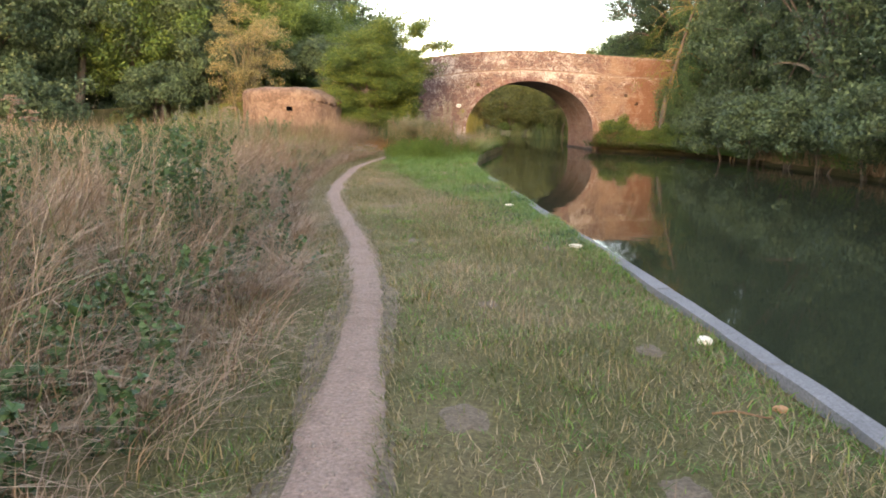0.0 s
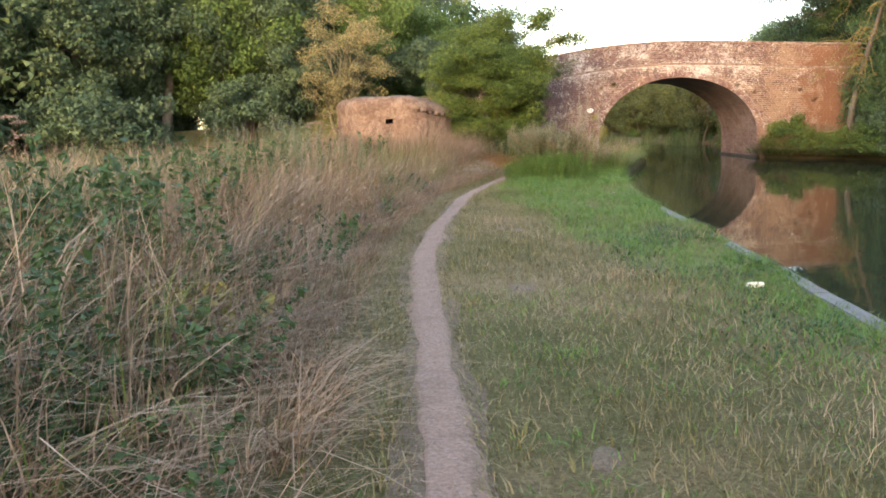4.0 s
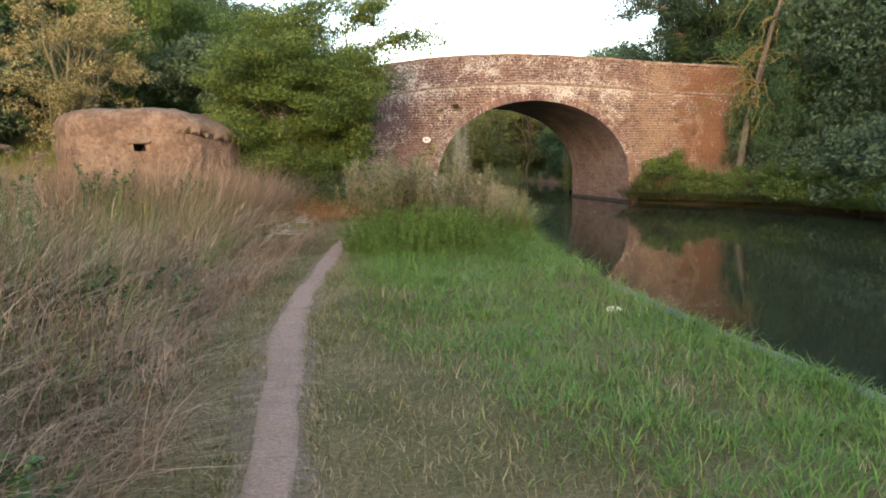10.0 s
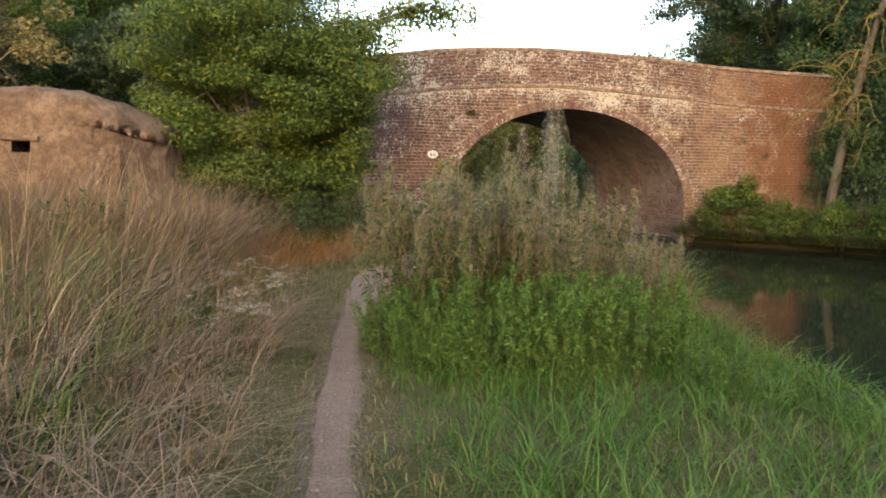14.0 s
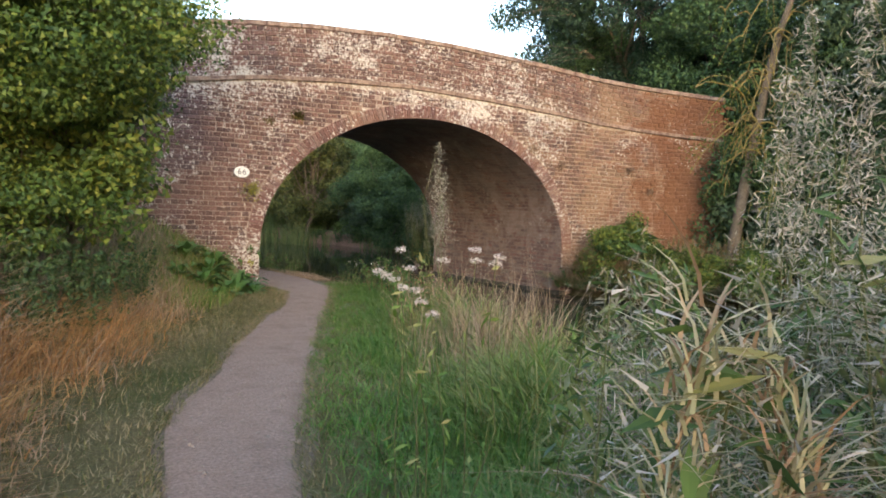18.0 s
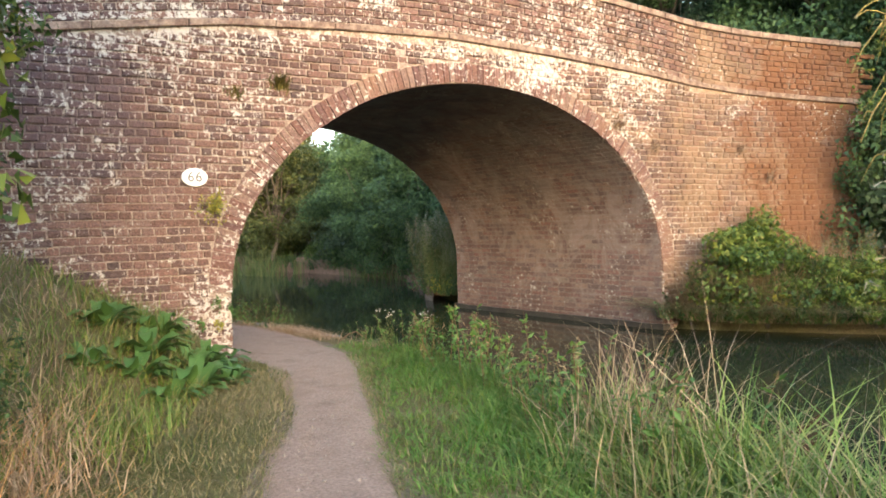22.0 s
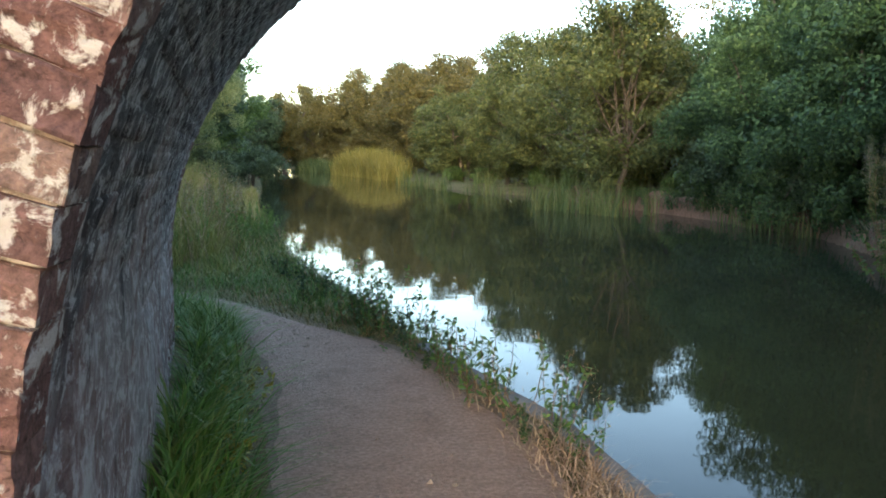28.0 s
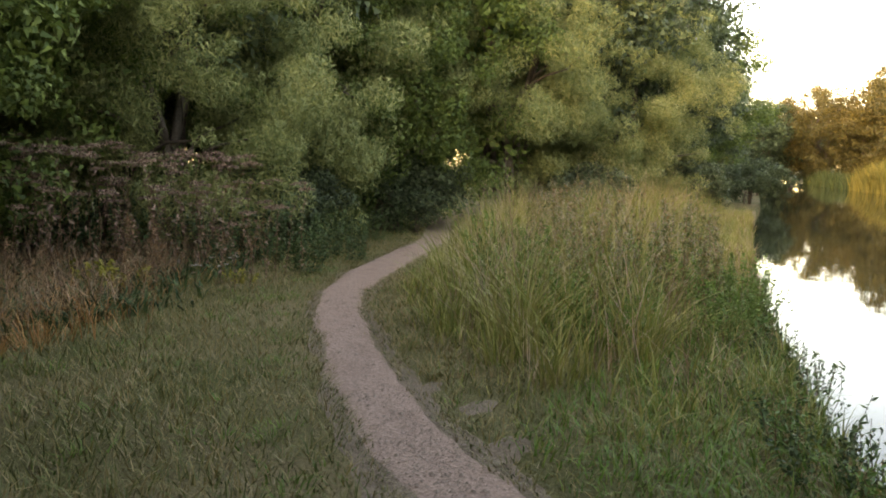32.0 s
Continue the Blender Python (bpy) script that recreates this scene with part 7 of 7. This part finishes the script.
sow(H_plume, [(0.25, 27.8, 1.22), (0.05, 27.5, 1.0)])
sow(H_mugwort, [(-5.6, 20.6, 1.15), (-6.1, 21.4, 1.2), (-5.0, 19.6, 1.0), (-6.8, 20.4, 1.15), (-4.6, 21.2, 0.95)])
sow(H_seeded, [(0.1, 26.5, 0.85), (0.4, 26.6, 0.72), (-0.08, 26.4, 0.9), (0.9, 26.6, 0.6), (0.95, 27.4, 0.6), (0.75, 28.7, 0.62), (0.45, 28.2, 0.6)])
sow(H_agrimony, [(-0.88, 28.45, 0.97)])
sow(H_plume, [(0.87, 31.8, 0.9)])
sow(H_loose, [(-0.55, 27.05, 0.8), (0.55, 29.0, 0.75), (-0.61, 26.0, 0.98), (-1.08, 26.05, 0.88)])
sow(H_dockleaf, [(0.15, 37.9, 1.0), (0.45, 37.5, 1.05), (0.75, 38.3, 0.9), (0.2, 37.2, 0.8), (-0.15, 38.2, 0.9), (0.95, 38.5, 0.7), (-0.35, 37.5, 0.7), (0.55, 38.0, 0.9), (0.0, 37.5, 0.9), (0.8, 37.75, 0.7), (0.35, 38.45, 0.9)])
sow(H_weed, [(2.75, 37.3), (2.6, 36.8), (2.5, 36.2, 1.1), (2.35, 35.7), (2.25, 35.2, 0.9), (2.75, 38.1, 0.8), (2.1, 34.8, 1.0), (2.0, 34.2, 1.1), (1.85, 33.5, 1.0)])
sow(H_agrimony, [(2.72, 37.6, 0.42), (2.68, 38.4, 0.4)])
g3 = random.Random(12)
for i in range(40):
    yy = 43.7 + i * 0.17 + g3.uniform(-0.05, 0.05)
    sow((H_edge, H_edge, H_weed)[i % 3], [(float(bank_left(yy)) - g3.uniform(-0.05, 0.4), yy, g3.uniform(0.45, 0.85) * (1.0 if yy < 47 else 0.8))])
sow(H_parsley, [(-7.3, 48.1, 1.2), (-6.8, 48.3, 1.25), (-6.2, 48.5, 1.1), (-5.4, 48.4, 1.1), (-7.6, 49.0, 1.3), (-5.9, 49.3, 1.2), (-8.2, 48.4, 1.2), (-6.6, 49.4, 1.1), (-5.0, 48.9, 0.8), (-5.3, 49.8, 0.9), (-7.0, 47.6, 0.9)])
sow(H_nettle, [(-5.2, 50.4, 0.65), (-5.6, 50.9, 0.7), (-6.1, 50.6, 0.75), (-5.4, 51.6, 0.6), (-6.6, 50.2, 0.8), (-6.0, 51.8, 0.65), (-6.5, 53.0, 0.6), (-6.8, 54.2, 0.6), (-7.2, 49.8, 0.85), (-7.9, 49.4, 0.9), (-8.4, 49.2, 0.9), (-6.2, 49.9, 0.6), (-7.2, 55.6, 0.6), (-7.0, 51.4, 0.9), (-8.6, 48.0, 0.8)])
sow(H_yellow, [(-5.95, 48.1, 0.9), (-5.2, 49.2, 0.5)])
sow(H_dock, scatter(6, (-7.0, -4.8, 46.5, 51), 8, lambda x, y, d, l: l and d > 1.5))
sow(H_willowherb, [(0.2, 43.55, 0.42), (0.4, 43.5, 0.4)])
sow(H_yellow, [(0.32, 43.4, 0.6), (0.5, 43.45, 0.5), (1.0, 41.4, 0.5), (0.92, 42.0, 0.55), (1.05, 40.9, 0.45)])
sow(H_dockleaf, [(0.95, 41.7, 0.42), (0.85, 42.3, 0.45)])
for i in range(12):
    yy = 41.2 + 0.22 * i
    sow((H_weed, H_edge, H_weed)[i % 3], [(float(bank_left(yy)) - 0.1 - 0.12 * (i % 2), yy, 0.5 + 0.09 * (i % 4))])
for i in range(5):
    yy = 38.35 + 0.2 * i
    sow((H_weed, H_edge)[i % 2], [(float(bank_left(yy)) - 0.12, yy, 0.45 + 0.06 * (i % 3))])
sow(H_yarrow, [(-5.6, 49.2, 0.7)])
sow(H_seeded, [(-0.9, 48.9, 0.72), (-0.3, 49.3, 0.8), (-1.6, 50.2, 0.85), (-0.7, 50.4, 0.8), (-2.4, 51.5, 0.9)])
sow(H_willowherb, [(-1.3, 48.6, 1.1), (-0.6, 48.3, 1.0), (0.1, 48.8, 1.0), (-2.0, 49.6, 1.25), (-1.1, 49.9, 1.3), (-0.1, 50.0, 1.1), (-2.9, 51.2, 1.4)])
sow(H_willowherb, [(-3.3, 55.5, 1.2), (-3.0, 57.5, 1.4), (-4.2, 58.5, 1.4)])
sow(H_seeded, [(8.9, 37.0, 0.9), (9.6, 36.6, 0.9), (9.9, 35.2, 0.8), (8.3, 38.0, 0.7)])
sow(H_willowherb, [(8.2, 37.9, 0.9), (8.9, 37.4, 1.0), (9.5, 36.4, 1.0), (10.1, 35.3, 1.0), (10.5, 34.0, 1.0), (9.3, 37.8, 1.1), (10.2, 36.4, 1.1), (10.9, 32.6, 1.0)])
sow(H_yellow, [(8.4, 37.5, 1.1), (10.2, 34.8, 1.0), (9.4, 36.1, 0.8), (7.9, 44.6, 0.9), (7.5, 44.5, 0.7)])
sow(H_mugwort, [(7.4, 45.2, 1.15), (7.65, 45.7, 1.2), (7.95, 45.3, 1.1), (7.75, 46.2, 1.1), (8.2, 46.0, 1.0), (8.4, 45.3, 1.2), (7.55, 44.75, 0.8)])
sow(H_podded, [(7.9, 46.3, 1.2), (8.3, 45.6, 1.25)])
sow(H_bramble, [(7.3, 44.6, 1.0), (7.5, 45.3, 1.1), (7.7, 45.9, 1.2), (8.1, 46.4, 1.2)])
sow(H_yellow, [(7.25, 44.75, 0.9), (7.4, 45.0, 0.7)])

# tall weeds on the bridge behind the parapet
for x, y, sc in ((4.3, 40.9, 0.95), (5.7, 41.1, 1.0), (5.1, 40.6, 0.8), (6.9, 41.0, 0.85), (7.6, 40.7, 0.8), (3.2, 41.0, 0.75)):
    put(H_seeded, x, y, sc, 70 * x, z=string_z(x) - 0.03)

# growth that hangs over the far bank
g2 = random.Random(44)
for i in range(34):
    yy = 9.6 + i * 0.86
    sow((H_bramble, H_willowherb, H_weed, H_edge)[i % 4], [(float(bank_right(yy)) + g2.uniform(0.02, 0.3), yy, g2.uniform(0.9, 1.35))])
for i in range(26):
    yy = 44.6 + i * 0.75
    sow((H_bramble, H_weed, H_edge)[i % 3], [(float(bank_right(yy)) + g2.uniform(0.02, 0.35), yy, g2.uniform(0.9, 1.3))])

sow(H_bramble, [(7.5, 38.45, 1.0), (7.8, 38.1, 1.1), (8.2, 37.7, 1.2), (8.6, 37.3, 1.2), (9.1, 36.7, 1.2), (9.6, 36.0, 1.1)])
for x, y, s, tr in ((8.35, 38.05, 0.42, 40), (8.7, 37.3, 0.52, 130), (9.0, 36.7, 0.5, 190), (9.45, 35.7, 0.52, 60), (9.85, 34.8, 0.58, 250), (10.15, 33.4, 0.6, 150), (10.45, 32.2, 0.5, 10), (10.5, 30.8, 0.5, 95), (9.65, 36.0, 0.52, 80), (10.1, 35.1, 0.5, 300), (10.35, 34.1, 0.5, 20)):
    put(T_bush, x, y, 1.28 * s, tr)
field("straw_grass", "golden dry grass clump by the arch on the far bank", G_straw, 5000, (7.4, 8.6, 37.6, 38.8),
      lambda x, y, d, l: (x > bank_right(y) + 0.05) * 1.0, lambda x, y, d: 0.95 + 0 * d, 0.009, (0.4, 1.6), 3, toward=-2.2, seed=29, tuft=16)

# ---- small things ----


def bare_soil(x, y, r, seed):
    """A worn patch of soil lying in the turf."""
    g = np.random.default_rng(seed)
    n, V, F = 26, [(x, y)], []
    out = 1 + 0.22 * np.convolve(g.normal(0, 1, n + 4), np.hanning(5) / 2, "valid")[:n]
    for k in (0.5, 1.0):
        for i in range(n):
            a = 2 * math.pi * i / n
            V.append((x + 0.75 * r * k * out[i] * math.cos(a), y + 1.2 * r * k * out[i] * math.sin(a)))
    for i in range(n):
        q = (i + 1) % n
        F += [(0, 1 + i, 1 + q), (1 + i, 1 + n + i, 1 + n + q, 1 + q)]
    V = np.array(V)
    z = rise(V[:, 0], V[:, 1]) + np.concatenate([[0.010], np.full(n, 0.006), np.full(n, -0.012)])
    ob = new("bare_soil", mesh_of("bare_soil", np.column_stack([V, z]), F, M_dirt, True))
    tagged(ob, "bare trodden soil patch in the turf", "soil", kind="structure")


for k, (bx, by, br) in enumerate(BARE):
    bare_soil(bx, by, br * 0.75, 300 + k)



def stone(x, y, sx, sy, sz, seed, mat, name, label, category, turn=0.0):
    g = np.random.default_rng(seed)
    bm = bmesh.new()
    bmesh.ops.create_icosphere(bm, subdivisions=3, radius=1)
    for v in bm.verts:
        c = v.co
        c *= 1 + 0.16 * noise.noise(c * 1.6 + Vector((seed, 0, 0))) + 0.05 * noise.noise(c * 5)
        m = max(abs(c.x), abs(c.y), abs(c.z))
        c *= 0.55 + 0.45 / max(m, 0.4) * 0.8
    for v in bm.verts:
        v.co = Vector((v.co.x * sx, v.co.y * sy, v.co.z * sz))
    ob = new(name, bm_mesh(name, bm, mat, True))
    ob.matrix_basis = pose(x, y, float(rise(np.array([x]), np.array([y]))[0]) + sz * 0.55, 4, 3, turn)
    return tagged(ob, label, category)


for x, y, s in ((1.63, 4.71, 1.0), (1.38, 7.98, 1.05), (1.04, 12.05, 1.0), (0.55, 20.92, 1.0)):
    stone(x, y, 0.08 * s, 0.05 * s, 0.026 * s, int(y * 10), M_white_stone, "marker_stone", "pale chalky stone lying in the grass by the canal edge", "stone", 15 * y)
M_brick_bit = mottled("brick_fragment", [(0.36, 0.17, 0.08), (0.45, 0.24, 0.11)], 8, 60)
stone(1.62, 3.58, 0.045, 0.035, 0.016, 5, M_brick_bit, "brick_fragment", "small orange brick fragment lying on the turf", "brick", 40)


def twig(x, y, ln, turn):
    g = np.random.default_rng(int(abs(x * 100)))
    V, F = tubes([limb(g, (-ln / 2, 0, 0.02), (ln / 2, 0, 0.015), 0.007, 0.004, 6, 0.03)], 6)
    ob = new("fallen_twig", mesh_of("fallen_twig", V, F, M_dry_stem, True))
    ob.matrix_basis = pose(x, y, float(rise(np.array([x]), np.array([y]))[0]) + 0.02, 0, 0, turn)
    tagged(ob, "pale dry twig lying on the short turf", "twig")


twig(1.35, 3.35, 0.26, -10)
twig(2.75, 39.4, 0.5, 25)


def build_grit():
    g = np.random.default_rng(90)
    n = 15000
    k = g.integers(0, len(TRACK) - 1, n)
    t = g.random(n)
    c = TRACK[k] + (TRACK[k + 1] - TRACK[k]) * t[:, None]
    c = c[(c[:, 1] > 1.5)]
    n = len(c)
    d = TRACK[k[: n]] * 0
    off = g.uniform(-1, 1, n) * c[:, 2]
    x, y = c[:, 0] + off, c[:, 1] + g.normal(0, 0.1, n)
    r = g.uniform(0.003, 0.009, n) * np.where(g.random(n) < 0.04, 2.0, 1.0)
    z = np.minimum(rise(x, y), 0.06) * 0.8 + 0.030
    base = np.array([(1, 0, 0), (0, 1, 0), (-1, 0, 0), (0, -1, 0), (0, 0, 0.7)], float)
    a = g.uniform(0, 6.28, n)
    rot = np.stack([np.stack([np.cos(a), -np.sin(a), 0 * a], 1), np.stack([np.sin(a), np.cos(a), 0 * a], 1), np.stack([0 * a, 0 * a, 1 + 0 * a], 1)], 1)
    V = np.einsum("nij,kj->nki", rot, base) * (r[:, None, None] * g.uniform(0.7, 1.3, (n, 5, 1))) + np.stack([x, y, z - 0.002], 1)[:, None]
    F = (np.arange(n)[:, None, None] * 5 + np.array([(0, 1, 4), (1, 2, 4), (2, 3, 4), (3, 0, 4)])[None]).reshape(-1, 3)
    tagged(new("path_gravel", mesh_of("path_gravel", V.reshape(-1, 3), F, M_pebble)), "loose grit and small stones on the towpath", "gravel", kind="stuff")


build_grit()


def wall_fern(u, z, size, mat, seed, label, n=60, droop=1.2):
    g = np.random.default_rng(seed)
    p = bridge_at(u, -0.01, z)
    az = g.uniform(-2.6, -0.5, n)
    V, F = blades(g.normal(0, 0.03, (n, 3)) * np.array([1.6, 0.2, 1]), size * g.uniform(0.5, 1.2, n), np.full(n, 0.016), g.uniform(0.5, droop, n), az, 3, g)
    t = thing("wall_fern", label, "fern", pose(p.x, p.y, p.z), "wall plants")
    tagged(part("frond", mesh_of("frond", V, F, mat), t), kind="stuff")


wall_fern(1.77, 2.86, 0.17, G_gold, 1, "yellowing fern tuft rooted in the brick joints", 90)


def wall_sprig(u, z, size, mat, seed, label, n):
    """Small leafy weed rooted in a joint, hanging a little."""
    g = np.random.default_rng(seed)
    p = bridge_at(u, -0.01, z)
    t = thing("wall_weed", label, "weed", pose(p.x, p.y, p.z), "wall plants")
    lines, pts = [], []
    for i in range(max(3, n // 14)):
        e = np.array([g.normal(0, 0.5), -g.uniform(0.3, 0.9), g.uniform(-0.9, 0.8)]) * size
        ln = limb(g, (0, 0.01, 0), e, 0.003, 0.001, 5, 0.25)
        lines.append(ln)
        pts.append(np.array([ln[int(k)][:3] for k in g.integers(1, 5, 14)]) + g.normal(0, 0.14 * size, (14, 3)))
    V, F = tubes(lines, 4)
    tagged(part("stem", mesh_of("stem", V, F, M_stem), t), kind="stuff")
    pts = np.concatenate(pts)
    pts[:, 1] = np.minimum(pts[:, 1], -0.01)
    V, F = leaves(pts, np.array([[0, -1.0, 0.3]]) + g.normal(0, 0.3, pts.shape), 0.03, 0.02, g, 0.4)
    tagged(part("foliage", mesh_of("foliage", V, F, mat), t), kind="stuff")


wall_sprig(1.03, 1.60, 0.19, G_yellow, 2, "yellow-green weed hanging from the arch corner brickwork", 300)
wall_sprig(1.04, 0.62, 0.09, G_herb, 8, "small green weed in the pier joints", 44)
wall_sprig(0.86, 0.44, 0.08, G_herb, 9, "small green weed in the pier joints", 44)
wall_sprig(1.06, 0.40, 0.10, G_yellow, 10, "pale green weed in the pier joints", 56)
wall_sprig(1.16, 0.55, 0.08, G_herb, 11, "small green weed in the pier joints", 44)
wall_fern(1.28, 2.76, 0.08, G_gold, 3, "small dry tuft in the brick joints", 40)
wall_fern(6.55, 2.65, 0.16, G_withered, 4, "withered brown weed rooted in the brick face", 34)
wall_fern(7.25, 2.35, 0.16, G_withered, 5, "withered brown weed rooted in the brick face", 34)
wall_fern(8.9, 2.35, 0.16, G_withered, 6, "withered brown weed rooted in the brick face", 34)
wall_fern(9.4, 1.95, 0.2, G_withered, 7, "withered brown weed rooted in the brick face", 34)
